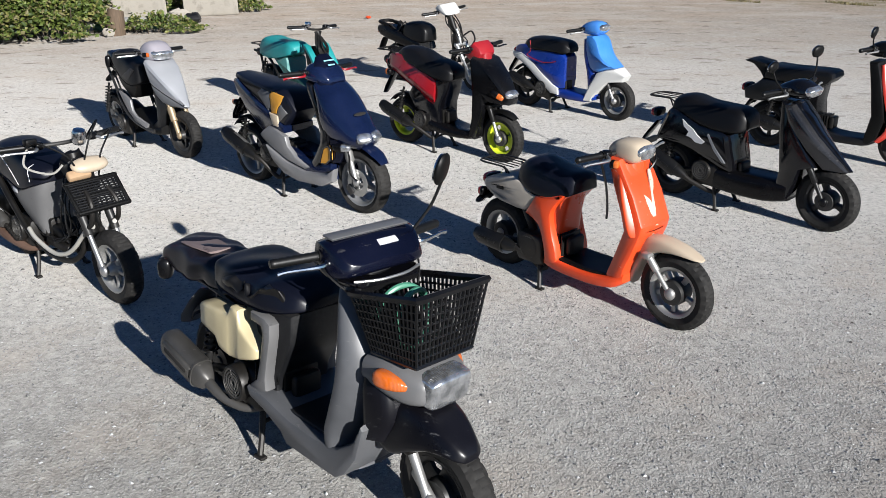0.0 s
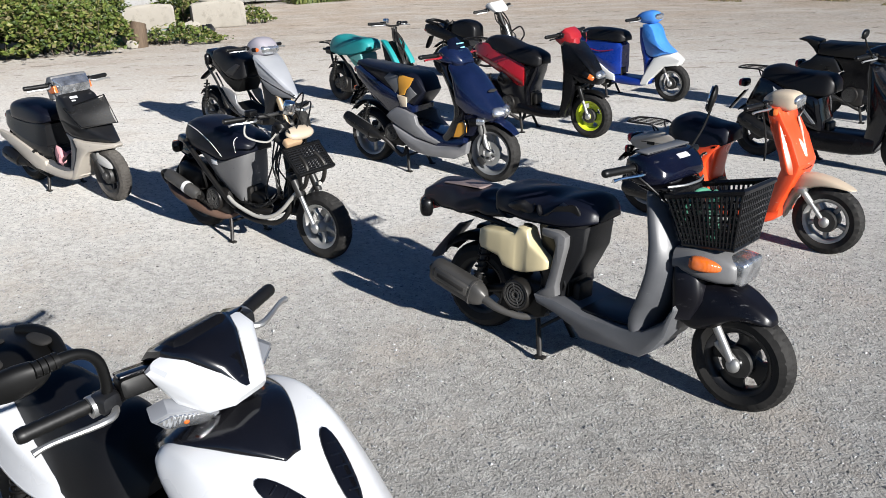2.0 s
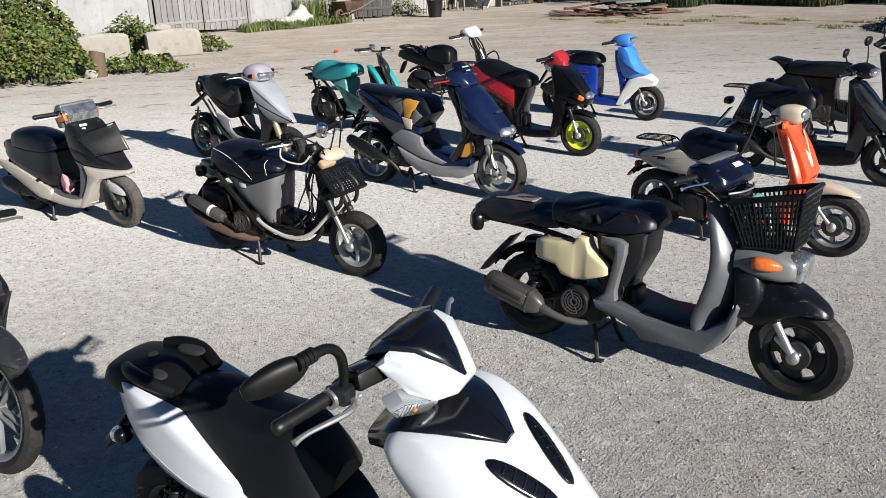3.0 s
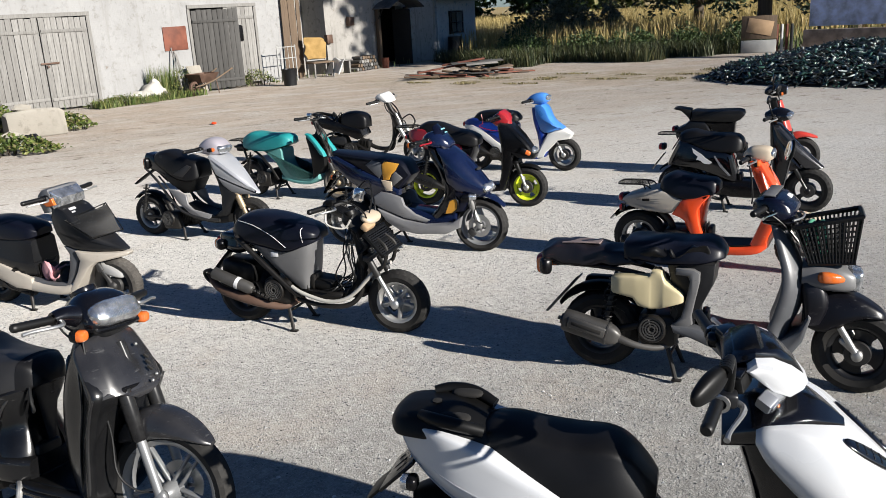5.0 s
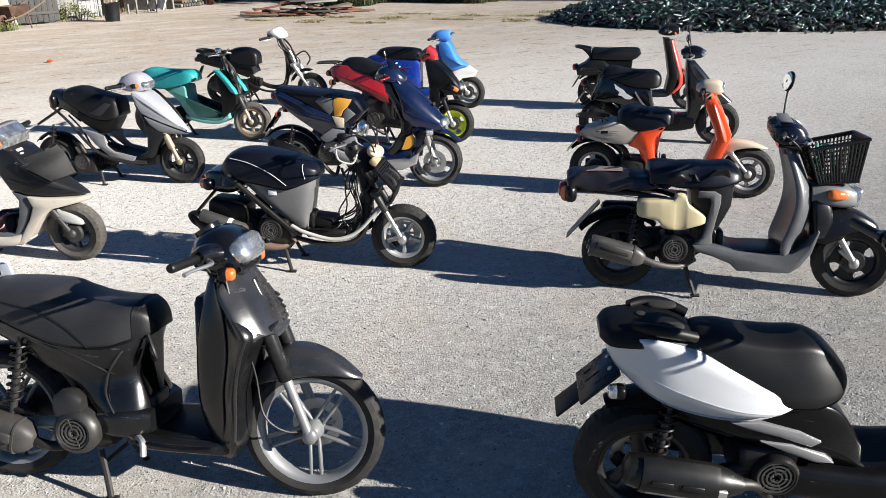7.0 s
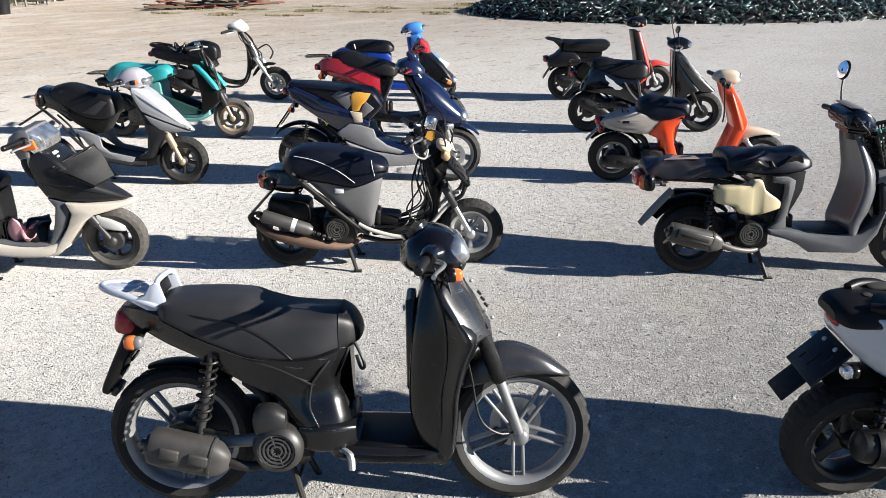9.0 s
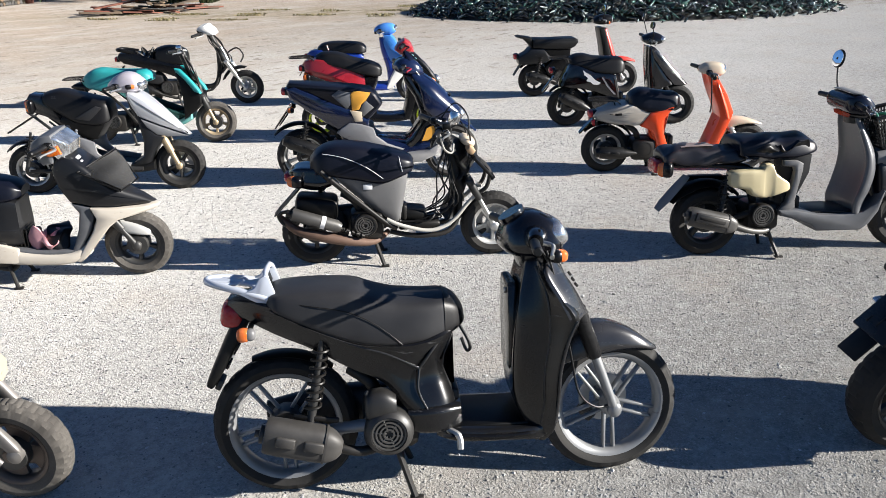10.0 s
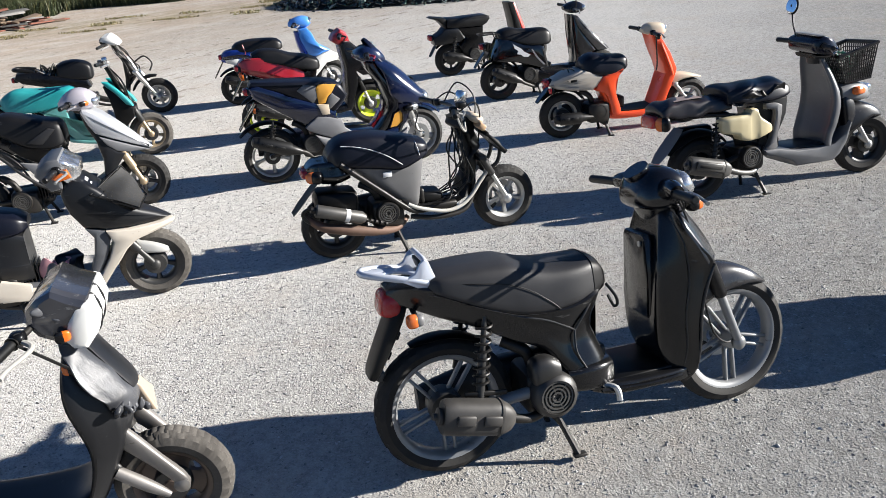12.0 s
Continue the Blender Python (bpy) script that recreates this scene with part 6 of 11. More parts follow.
def lamp(s, name, c, rad, m, turn=None, material="amber", base="black", e=3.0):
    b = part(name + "_base", Geo().ball(Vector(c) - (turn.to_3x3() if turn is not None else Matrix.Identity(3)) @ Vector((rad[0] * 0.55, 0, 0)), (rad[0] * 0.8, rad[1] * 1.06, rad[2] * 1.06), turn, 16, 8, e).turned(m), base, s)
    return part(name, Geo().ball(c, rad, turn, 18, 10, e).turned(m), material, b)


def cables(s, m, pts_list, r=0.004, material="grip"):
    for pts in pts_list:
        part("cable", Geo().tube(pts, r, 6, 6).turned(m), material, s)


def rack(s, x0, x1, z, w, m="iron", rails=4):
    g = Geo()
    g.tube([(x1, -w, z - 0.03), (x1 - 0.05, -w, z), (x0 + 0.04, -w, z), (x0, -w * 0.6, z), (x0, w * 0.6, z), (x0 + 0.04, w, z), (x1 - 0.05, w, z), (x1, w, z - 0.03)], 0.0055, 8, 4)
    for k in range(rails):
        y = w * (-0.6 + 1.2 * k / (rails - 1))
        g.tube([(x0 + 0.005, y, z), (x1, y, z)], 0.0035, 6, 1)
    for y in (-w * 0.8, w * 0.8):
        g.tube([(x1 - 0.06, y, z), (x1 - 0.02, y * 0.8, z - 0.1)], 0.005, 6, 1)
    part("luggage_rack", g, m, s)


def flap(s, a, b, w=0.07, m="matt", plate=None):
    A, B = Vector((a[0], 0, a[1])), Vector((b[0], 0, b[1]))
    d = (B - A).normalized()
    T = Matrix((d, Vector((0, 1, 0)), d.cross(Vector((0, 1, 0))))).transposed().to_4x4()
    f = part("rear_mudguard", Geo().rings([[A.lerp(B, t) + T.to_3x3() @ Vector((0, y * k, q)) for y, q in ((-w, -0.006), (-w * 0.5, 0.006), (w * 0.5, 0.006), (w, -0.006), (w * 0.5, -0.003), (-w * 0.5, -0.003))] for t, k in ((0, 0.8), (0.3, 1), (0.75, 1), (1, 0.7))]), m, s)
    if plate:
        g = Geo().box(A.lerp(B, 0.55) + T.to_3x3() @ Vector((0, 0, 0.014)), ((B - A).length * plate, w * 1.7, 0.006), T, 0.003)
        pl = part("plate_holder", g, "matt", f)
        g = Geo()
        for u, v in ((-0.3, -0.5), (-0.3, 0.5), (0.25, 0.0), (0.05, -0.55), (0.05, 0.55)):
            g.box(A.lerp(B, 0.55) + T.to_3x3() @ Vector((u * (B - A).length * plate, v * w, 0.018)), (0.035, 0.05, 0.006), T, 0.002)
        part("plate_rib", g, "black", pl)


def arm(s, p, q, r=0.022, m="iron"):
    part("swing_arm", Geo().tube([p, q], [r, r * 0.8], 10, 1), m, s)


def place(front, rear, lean=0.0):
    """The pose of a scooter whose tyres touch the ground at these two places."""
    F, R = Vector((*front, 0)), Vector((*rear, 0))
    return Matrix.Translation(R) @ Matrix.Rotation(math.atan2(F.y - R.y, F.x - R.x), 4, "Z") @ Matrix.Rotation(radians(lean), 4, "X")


def base(front, rear, label, lean=0.0):
    wb = math.hypot(front[0] - rear[0], front[1] - rear[1])
    return thing("motor_scooter", label, "scooter", place(front, rear, lean), "parked scooters"), wb


# ---- the scooters ----
def can(s, c, length, r, tilt, material, blocks=2, slot=False, name="muffler"):
    """A boxy silencer with a tapered front end, end cap and raised shield blocks; c is its middle."""
    T = Matrix.Translation(c) @ Matrix.Rotation(radians(tilt), 4, "Y")
    h = length / 2
    m = part(name, Geo().body([(-h, -r * 0.75, r * 0.75, r * 0.6, r * 0.6), (-h + 0.012, -r, r, r * 0.8, r * 0.8), (0.0, -r * 1.02, r * 1.02, r * 0.85, r * 0.85), (h * 0.55, -r, r, r * 0.8, r * 0.8), (h * 0.85, -r * 0.75, r * 0.7, r * 0.6, r * 0.6), (h, -r * 0.4, r * 0.35, r * 0.3, r * 0.3)], 24, 3.0).turned(T), material, s)
    part("end_cap", Geo().lathe([(0.001, 0.0), (r * 0.5, 0.0), (r * 0.52, 0.012), (r * 0.2, 0.016), (r * 0.2, 0.03), (0.001, 0.03)], (-h - 0.004, 0, 0), 20, (-1, 0, 0), True).turned(T), material, m)
    part("weld_band", Geo().body([(h * 0.52, -r * 1.06, r * 1.06, r * 0.86, r * 0.86), (h * 0.58, -r * 1.06, r * 1.06, r * 0.86, r * 0.86)], 24, 3.0, 1).turned(T), material, m)
    for k in range(blocks):
        part("shield_block", Geo().box((-h * 0.45 + h * 0.72 * k, -r * 0.86, r * 0.1), (h * 0.5, 0.016, r * 0.6), None, 0.006).turned(T), material, m)
    if slot:
        part("heat_shield", Geo().box((-h * 0.15, -r * 0.80, r * 0.15), (h * 1.35, 0.02, r * 1.0), None, 0.009).turned(T), material, m)
        # black bar drawn on the shield as the slot's shade
        part("shield_slot", Geo().box((-h * 0.15, -r * 0.80 - 0.009, r * 0.15), (h * 1.05, 0.006, r * 0.34), None, 0.003).turned(T), "void", m)
    return m


def round_plate(out, y0, y1, r):
    """An outline in x and z as a plate with softened rims."""
    n = len(out)
    area = sum(out[i][0] * out[(i + 1) % n][1] - out[(i + 1) % n][0] * out[i][1] for i in range(n))
    ins = []
    for i in range(n):
        p, q, w = Vector(out[i - 1]), Vector(out[i]), Vector(out[(i + 1) % n])
        d = ((q - p).normalized() + (w - q).normalized()).normalized()
        k = r if area > 0 else -r
        ins.append((q.x - d.y * k, q.y + d.x * k))
    k = r * (1 if y1 > y0 else -1)
    mid = [((a[0] * 0.7 + b[0] * 0.3), (a[1] * 0.7 + b[1] * 0.3)) for a, b in zip(out, ins)]
    rows = ((ins, y0), (mid, y0 + 0.3 * k), (out, y0 + k), (out, y1 - k), (mid, y1 - 0.3 * k), (ins, y1))
    return Geo().rings([[(x, y, z) for x, z in o] for o, y in rows])


def wedge(out, width, r=0.012):
    """A solid from a side outline in x and z whose half width follows x, with softened rims."""
    n = len(out)
    area = sum(out[i][0] * out[(i + 1) % n][1] - out[(i + 1) % n][0] * out[i][1] for i in range(n))
    ins = []
    for i in range(n):
        p, q, w = Vector(out[i - 1]), Vector(out[i]), Vector(out[(i + 1) % n])
        d = ((q - p).normalized() + (w - q).normalized()).normalized()
        k = r if area > 0 else -r
        ins.append((q.x - d.y * k, q.y + d.x * k))
    rings = []
    for sg, o, cut in ((-1, ins, 0.0), (-1, [((a[0] * 0.7 + b[0] * 0.3), (a[1] * 0.7 + b[1] * 0.3)) for a, b in zip(out, ins)], 0.3), (-1, out, 1.0), (1, out, 1.0), (1, [((a[0] * 0.7 + b[0] * 0.3), (a[1] * 0.7 + b[1] * 0.3)) for a, b in zip(out, ins)], 0.3), (1, ins, 0.0)):
        rings.append([(x, sg * max(0.004, width(x) - r * cut), z) for x, z in o])
    return Geo().rings(rings)


def big_wheel_scooter():
    s, wb = base((-3.305, 2.345), (-4.19, 3.155), "black big-wheel scooter with a silver rear rack, parked on gravel", -7)
    m = steer(wb, 0.263, 4)
    wheel(s, "rear_wheel", 0, 0.263, 0.085, "twin", "galloy", brake="drum", rim_r=0.198)
    wheel(s, "front_wheel", wb, 0.263, 0.075, "twin", "galloy", m=m, brake="disc2", rim_r=0.198)
    g = Geo().loft([
        (-0.165, [(0, 0.70), (0.03, 0.70), (0.045, 0.71), (0.05, 0.725), (0.05, 0.74), (0.04, 0.755), (0, 0.757)]),
        (-0.10, [(0, 0.675), (0.065, 0.68), (0.08, 0.70), (0.086, 0.72), (0.088, 0.74), (0.08, 0.762), (0, 0.768)]),
        (0.0, [(0, 0.625), (0.085, 0.63), (0.105, 0.65), (0.113, 0.685), (0.116, 0.715), (0.108, 0.742), (0, 0.752)]),
        (0.12, [(0, 0.57), (0.10, 0.575), (0.125, 0.60), (0.135, 0.635), (0.142, 0.665), (0.13, 0.69), (0, 0.70)]),
        (0.25, [(0, 0.495), (0.12, 0.50), (0.138, 0.53), (0.147, 0.57), (0.158, 0.605), (0.148, 0.635), (0, 0.65)]),
        (0.36, [(0, 0.44), (0.13, 0.445), (0.150, 0.475), (0.148, 0.52), (0.164, 0.575), (0.155, 0.605), (0, 0.63)]),
        (0.44, [(0, 0.335), (0.14, 0.34), (0.162, 0.385), (0.144, 0.48), (0.162, 0.56), (0.156, 0.60), (0, 0.625)]),
        (0.51, [(0, 0.28), (0.15, 0.285), (0.170, 0.345), (0.130, 0.475), (0.155, 0.565), (0.150, 0.605), (0, 0.63)]),
        (0.575, [(0, 0.27), (0.14, 0.275), (0.160, 0.335), (0.114, 0.475), (0.138, 0.58), (0.135, 0.622), (0, 0.64)]),
        (0.612, [(0, 0.28), (0.10, 0.285), (0.115, 0.335), (0.085, 0.475), (0.10, 0.59), (0.10, 0.632), (0, 0.645)]),
        (0.62, [(0, 0.30), (0.06, 0.30), (0.07, 0.34), (0.05, 0.475), (0.06, 0.60), (0.05, 0.63), (0, 0.64)])], "x", 4, 3)
    g.v = [(x - 0.042 * max(0.0, min(1.0, (x - 0.42) / 0.18)) * math.exp(-((z - 0.485) / 0.085) ** 2), y, z) for x, y, z in g.v]
    g.v = [(x, y * (1 - 0.07 * max(0.0, min(1.0, x / 0.3))), z) for x, y, z in g.v]
    body = part("tail_body", g, "satin", s, angle=28)
    for sg in (-1, 1):
        J = (0.487, sg * 0.130, 0.495)
        g = Geo().tube([J, (0.38, sg * 0.149, 0.560), (0.25, sg * 0.146, 0.606), (0.08, sg * 0.133, 0.690), (-0.08, sg * 0.092, 0.745)], [0.004, 0.0045, 0.004, 0.004, 0.003], 8, 5)
        g.tube([J, (0.535, sg * 0.137, 0.565), (0.592, sg * 0.112, 0.628)], [0.004, 0.005, 0.003], 8, 5)
        g.tube([J, (0.480, sg * 0.149, 0.42), (0.51, sg * 0.160, 0.35)], [0.004, 0.004, 0.003], 8, 5)
        # thin paler lines: scuffed creases and their painted highlights
        part("body_crease", g, "wornglint", body)
    part("lower_cowl", Geo().body([(0.44, 0.26, 0.355, 0.155, 0.165), (0.50, 0.25, 0.362, 0.165, 0.174), (0.57, 0.25, 0.362, 0.160, 0.168), (0.63, 0.26, 0.35, 0.13, 0.13)], 24, 6), "satin", body)
    seat = part("seat", Geo().cushion([(-0.032, 0.745, 0.762, 0.085, 0.07), (-0.02, 0.735, 0.775, 0.11, 0.095), (0.02, 0.712, 0.785, 0.132, 0.116), (0.14, 0.655, 0.786, 0.148, 0.126), (0.26, 0.608, 0.778, 0.155, 0.128), (0.32, 0.597, 0.758, 0.158, 0.128), (0.40, 0.590, 0.736, 0.157, 0.128), (0.50, 0.597, 0.728, 0.146, 0.120), (0.585, 0.612, 0.728, 0.118, 0.100), (0.622, 0.625, 0.708, 0.095, 0.08), (0.645, 0.638, 0.675, 0.065, 0.055), (0.652, 0.645, 0.655, 0.04, 0.03)]), "seatc", s, "charcoal vinyl seat with stitched seams")
    part("seat_nose", Geo().cushion([(0.583, 0.608, 0.7310, 0.121, 0.103), (0.622, 0.622, 0.711, 0.098, 0.083), (0.648, 0.634, 0.678, 0.068, 0.058), (0.657, 0.642, 0.655, 0.04, 0.03)]), "seat", seat)
    for sg in (-1, 1):
        part("seat_seam", Geo().tube([(-0.01, sg * 0.112, 0.762), (0.12, sg * 0.141, 0.745), (0.24, sg * 0.148, 0.722), (0.33, sg * 0.153, 0.68), (0.40, sg * 0.158, 0.625), (0.43, sg * 0.156, 0.595)], 0.0016, 6, 5), "matt", seat)
    part("seat_strap", Geo().tube([(0.635, -0.10, 0.635), (0.66, -0.12, 0.59), (0.668, -0.118, 0.555), (0.655, -0.112, 0.548), (0.64, -0.10, 0.59)], 0.006, 6, 5), "grip", seat)
    fb = part("footboard", Geo().body([(0.54, 0.23, 0.272, 0.13, 0.13), (0.62, 0.215, 0.27, 0.165, 0.165), (0.80, 0.21, 0.262, 0.17, 0.17), (0.91, 0.205, 0.265, 0.16, 0.16), (0.95, 0.21, 0.27, 0.13, 0.13)], 20, 6), "satin", s)
    part("floor_mat", Geo().box((0.74, 0, 0.263), (0.26, 0.27, 0.012), None, 0.005), "matt", fb)
    part("floor_trim", Geo().tube([(0.56, -0.165, 0.25), (0.75, -0.172, 0.238), (0.89, -0.165, 0.24)], 0.008, 8, 4), "black", fb)
    sh = part("leg_shield", Geo().loft([
        (0.192, [(0, 0.885), (0.09, 0.885), (0.115, 0.892), (0.13, 0.915), (0.13, 0.935), (0.07, 0.945), (0, 0.945)]),
        (0.25, [(0, 0.865), (0.11, 0.865), (0.135, 0.878), (0.158, 0.930), (0.166, 0.962), (0.09, 0.975), (0, 0.975)]),
        (0.34, [(0, 0.826), (0.10, 0.826), (0.128, 0.842), (0.158, 0.925), (0.172, 0.970), (0.10, 0.985), (0, 0.985)]),
        (0.44, [(0, 0.816), (0.10, 0.816), (0.132, 0.832), (0.154, 0.925), (0.175, 0.972), (0.10, 0.990), (0, 0.990)]),
        (0.56, [(0, 0.820), (0.10, 0.820), (0.135, 0.836), (0.152, 0.940), (0.180, 0.998), (0.11, 1.025), (0, 1.035)]),
        (0.655, [(0, 0.830), (0.10, 0.830), (0.133, 0.846), (0.152, 0.955), (0.188, 1.030), (0.12, 1.06), (0, 1.075)]),
        (0.73, [(0, 0.842), (0.095, 0.842), (0.123, 0.856), (0.143, 0.935), (0.176, 0.983), (0.11, 1.015), (0, 1.03)]),
        (0.80, [(0, 0.857), (0.085, 0.857), (0.108, 0.869), (0.128, 0.915), (0.158, 0.938), (0.10, 0.97), (0, 0.985)]),
        (0.85, [(0, 0.872), (0.075, 0.872), (0.092, 0.880), (0.105, 0.905), (0.122, 0.918), (0.08, 0.94), (0, 0.95)]),
        (0.872, [(0, 0.887), (0.05, 0.887), (0.06, 0.892), (0.07, 0.905), (0.08, 0.912), (0.05, 0.925), (0, 0.93)])], "z", 4, 4), "satin", s, angle=30)
    for sg in (-1, 1):
        g = Geo().tube([(0.90, sg * 0.125, 0.195), (0.955, sg * 0.164, 0.26), (0.972, sg * 0.174, 0.36), (0.980, sg * 0.177, 0.47), (1.004, sg * 0.184, 0.58), (1.034, sg * 0.190, 0.655)], [0.005, 0.006, 0.006, 0.006, 0.006, 0.004], 8, 5)
        g.tube([(0.905, sg * 0.142, 0.225), (0.922, sg * 0.160, 0.34), (0.925, sg * 0.157, 0.46), (0.945, sg * 0.156, 0.60), (0.935, sg * 0.146, 0.74), (0.90, sg * 0.112, 0.84)], 0.0035, 8, 5)
        # rims drawn paler for scuffs and edge shine together
        part("shield_edge", g, "wornglint", sh)
    knee = part("knee_panel", round_plate([(-0.09, 0.47), (-0.075, 0.45), (0.075, 0.45), (0.09, 0.47), (0.098, 0.62), (0.085, 0.755), (0.07, 0.775), (-0.07, 0.775), (-0.085, 0.755), (-0.098, 0.62)], 0.0, 0.034, 0.010).turned(Matrix.Translation((0.842, 0, 0)) @ Matrix.Rotation(radians(90), 4, "Z")), "satin", sh, "raised glossy black knee panel")
    part("lock", Geo().lathe([(0.001, 0.0), (0.010, 0.0), (0.011, 0.006), (0.001, 0.009)], (0.806, -0.055, 0.742), 14, (-1, 0, 0), True), "steel", knee)
    g = Geo().slab([(1.068, 0.622, 0.010, 0.05, 0.01), (1.092, 0.642, 0.016, 0.14, 0.05), (1.088, 0.675, 0.018, 0.184, 0.085), (1.045, 0.755, 0.018, 0.178, 0.082), (0.992, 0.828, 0.018, 0.164, 0.074), (0.968, 0.860, 0.014, 0.148, 0.062), (0.958, 0.872, 0.010, 0.115, 0.045)], 40, 9)
    g.v = [(x + 0.010 + 0.022 * max(0.0, 1 - abs(y) / 0.12), y, z + 0.004) for x, y, z in g.v]
    fp = part("front_panel", g, "sheenblack", s, "scuffed black front panel with a centre crease")
    R = Matrix.Rotation(radians(-38), 4, "Y")
    for k in range(3):
        # no hole is cut: black boxes paint the shade of each vent
        part("panel_vent", Geo().box((1.064 + 0.0118 * k, 0.062 - 0.004 * k, 0.757 - 0.021 * k), (0.010, 0.008, 0.022), R @ Matrix.Rotation(0.5, 4, "X"), 0.002), "void", fp)
    for c in ((1.034, 0.045, 0.806), (1.108, 0.04, 0.672), (1.086, 0.088, 0.682)):
        part("bolt", Geo().ball(c, (0.007, 0.007, 0.007), None, 10, 8), "steel", fp)
    part("front_mudguard", Geo().body([(1.00, 0.43, 0.49, 0.05, 0.04), (1.05, 0.445, 0.55, 0.07, 0.05), (1.13, 0.465, 0.588, 0.082, 0.056), (1.21, 0.478, 0.582, 0.082, 0.054), (1.29, 0.480, 0.545, 0.074, 0.048), (1.35, 0.470, 0.500, 0.05, 0.032), (1.382, 0.460, 0.474, 0.02, 0.015)], 28, 3.4).turned(m), "sheenblack", s)
    fork(s, wb, 0.263, (1.06, 0.66), m, 0.076, 0.021, "galloy", "black", 0.55)
    c = part("handlebar_cowl", Geo().body([(0.79, 0.895, 0.93, 0.05, 0.05), (0.82, 0.868, 0.985, 0.105, 0.08), (0.88, 0.855, 1.018, 0.13, 0.10), (0.94, 0.858, 1.012, 0.142, 0.108), (0.985, 0.872, 0.98, 0.132, 0.10), (1.005, 0.89, 0.945, 0.09, 0.07)], 28, 3.2).turned(m), "gloss", s)
    part("headlight", Geo().ball((0.972, 0, 0.935), (0.047, 0.122, 0.050), Matrix.Rotation(radians(-28), 4, "Y"), 28, 12, 3.6).turned(m), "clear", c, "clear fluted headlight lens")
    part("lamp_surround", Geo().tube([(0.985, -0.118, 0.885), (1.0, -0.06, 0.885), (1.008, 0, 0.885), (1.0, 0.06, 0.885), (0.985, 0.118, 0.885)], 0.010, 8, 4).turned(m), "black", c)
    part("neck", Geo().column([(0.735, 0.895, 0.955, 0.045, 0.045), (0.80, 0.868, 0.965, 0.062, 0.066), (0.86, 0.845, 0.98, 0.092, 0.10), (0.90, 0.835, 0.985, 0.108, 0.115)], 28, 3.4).turned(m), "satin", c)
    part("speedometer", Geo().lathe([(0.001, 0), (0.045, 0.0), (0.05, 0.01), (0.05, 0.03), (0.001, 0.03)], (0.85, 0, 0.985), 24, (-0.5, 0, 0.86), True).turned(m), "gloss", c)
    for sg in (-1, 1):
        part("cowl_arm", Geo().tube([(0.90, sg * 0.10, 0.935), (0.885, sg * 0.16, 0.945), (0.875, sg * 0.20, 0.94)], [0.045, 0.034, 0.026], 14, 4).turned(m), "gloss", c)
    bars(s, 0.895, 0.938, m, 0.32, 0.0, 0.05, lever_mat="steel")
    for sg in (-1, 1):
        lamp(s, "indicator", (0.965, sg * 0.172, 0.880), (0.026, 0.026, 0.022), m, Matrix.Rotation(radians(10), 4, "Z"))
        q = part("indicator_stalk", Geo().tube([(-0.085, sg * 0.06, 0.675), (-0.088, sg * 0.13, 0.662)], 0.010, 8, 1), "matt", s)
        part("indicator", Geo().ball((-0.106, sg * 0.145, 0.658), (0.022, 0.022, 0.024), None, 16, 10, 3), "amber", q)
        part("indicator_shell", Geo().ball((-0.084, sg * 0.145, 0.658), (0.020, 0.020, 0.021), None, 16, 10, 2.6), "mgrey", q)
    part("tail_light", Geo().ball((-0.155, 0, 0.695), (0.042, 0.068, 0.048), Matrix.Rotation(radians(12), 4, "Y"), 24, 12, 3.4), "redl", s)
    T = Matrix.Translation((-0.12, 0, 0.672)) @ Matrix.Rotation(radians(119), 4, "Y")
    f = part("rear_mudguard", Geo().body([(-0.02, -0.03, 0.02, 0.045, 0.05), (0.04, -0.034, 0.022, 0.062, 0.07), (0.17, -0.028, 0.018, 0.066, 0.07), (0.25, -0.022, 0.014, 0.06, 0.062), (0.275, -0.016, 0.010, 0.045, 0.045)], 20, 4).turned(T), "matt", s)
    for u, v in ((0.09, -0.03), (0.13, 0.03), (0.17, -0.02)):
        part("plate_rib", Geo().box((u, v, 0.022), (0.03, 0.05, 0.010), None, 0.003).turned(T), "black", f)
    part("reflector", Geo().box((0.255, 0, 0.024), (0.04, 0.075, 0.022), None, 0.006).turned(T), "mdark", f)
    # flat cast rack with a raised front hoop
    half = [(0.004, -0.090, 0.752), (-0.05, -0.090, 0.775), (-0.12, -0.080, 0.795), (-0.19, -0.056, 0.810), (-0.228, -0.028, 0.816)]
    r = part("luggage_rack", Geo().tube(half + [(-0.238, 0, 0.817)] + [(x, -y, z) for x, y, z in reversed(half)], 0.0125, 10, 4), "wsilver", s, "pale silver cast rear rack")
    part("rack_rib", Geo().body([(-0.235, 0.806, 0.822, 0.02, 0.02), (-0.19, 0.802, 0.818, 0.026, 0.024), (-0.13, 0.797, 0.812, 0.022, 0.02), (-0.09, 0.792, 0.806, 0.03, 0.028), (-0.05, 0.785, 0.80, 0.085, 0.083)], 16, 5), "wsilver", r)
    for sg in (-1, 1):
        part("rack_leg", round_plate([(-0.115, 0.786), (-0.065, 0.806), (-0.045, 0.838), (-0.028, 0.848), (-0.014, 0.842), (0.014, 0.756), (-0.010, 0.722), (-0.032, 0.724), (-0.058, 0.752)], sg * 0.080, sg * 0.097, 0.004), "wsilver", r)
        part("rack_rib", Geo().tube([(-0.20, sg * 0.045, 0.808), (-0.15, sg * 0.030, 0.806), (-0.11, 0, 0.804)], 0.008, 8, 3), "wsilver", r)
        part("bolt", Geo().ball((-0.018, sg * 0.099, 0.738), (0.008, 0.004, 0.008), None, 10, 8), "dalloy", r)
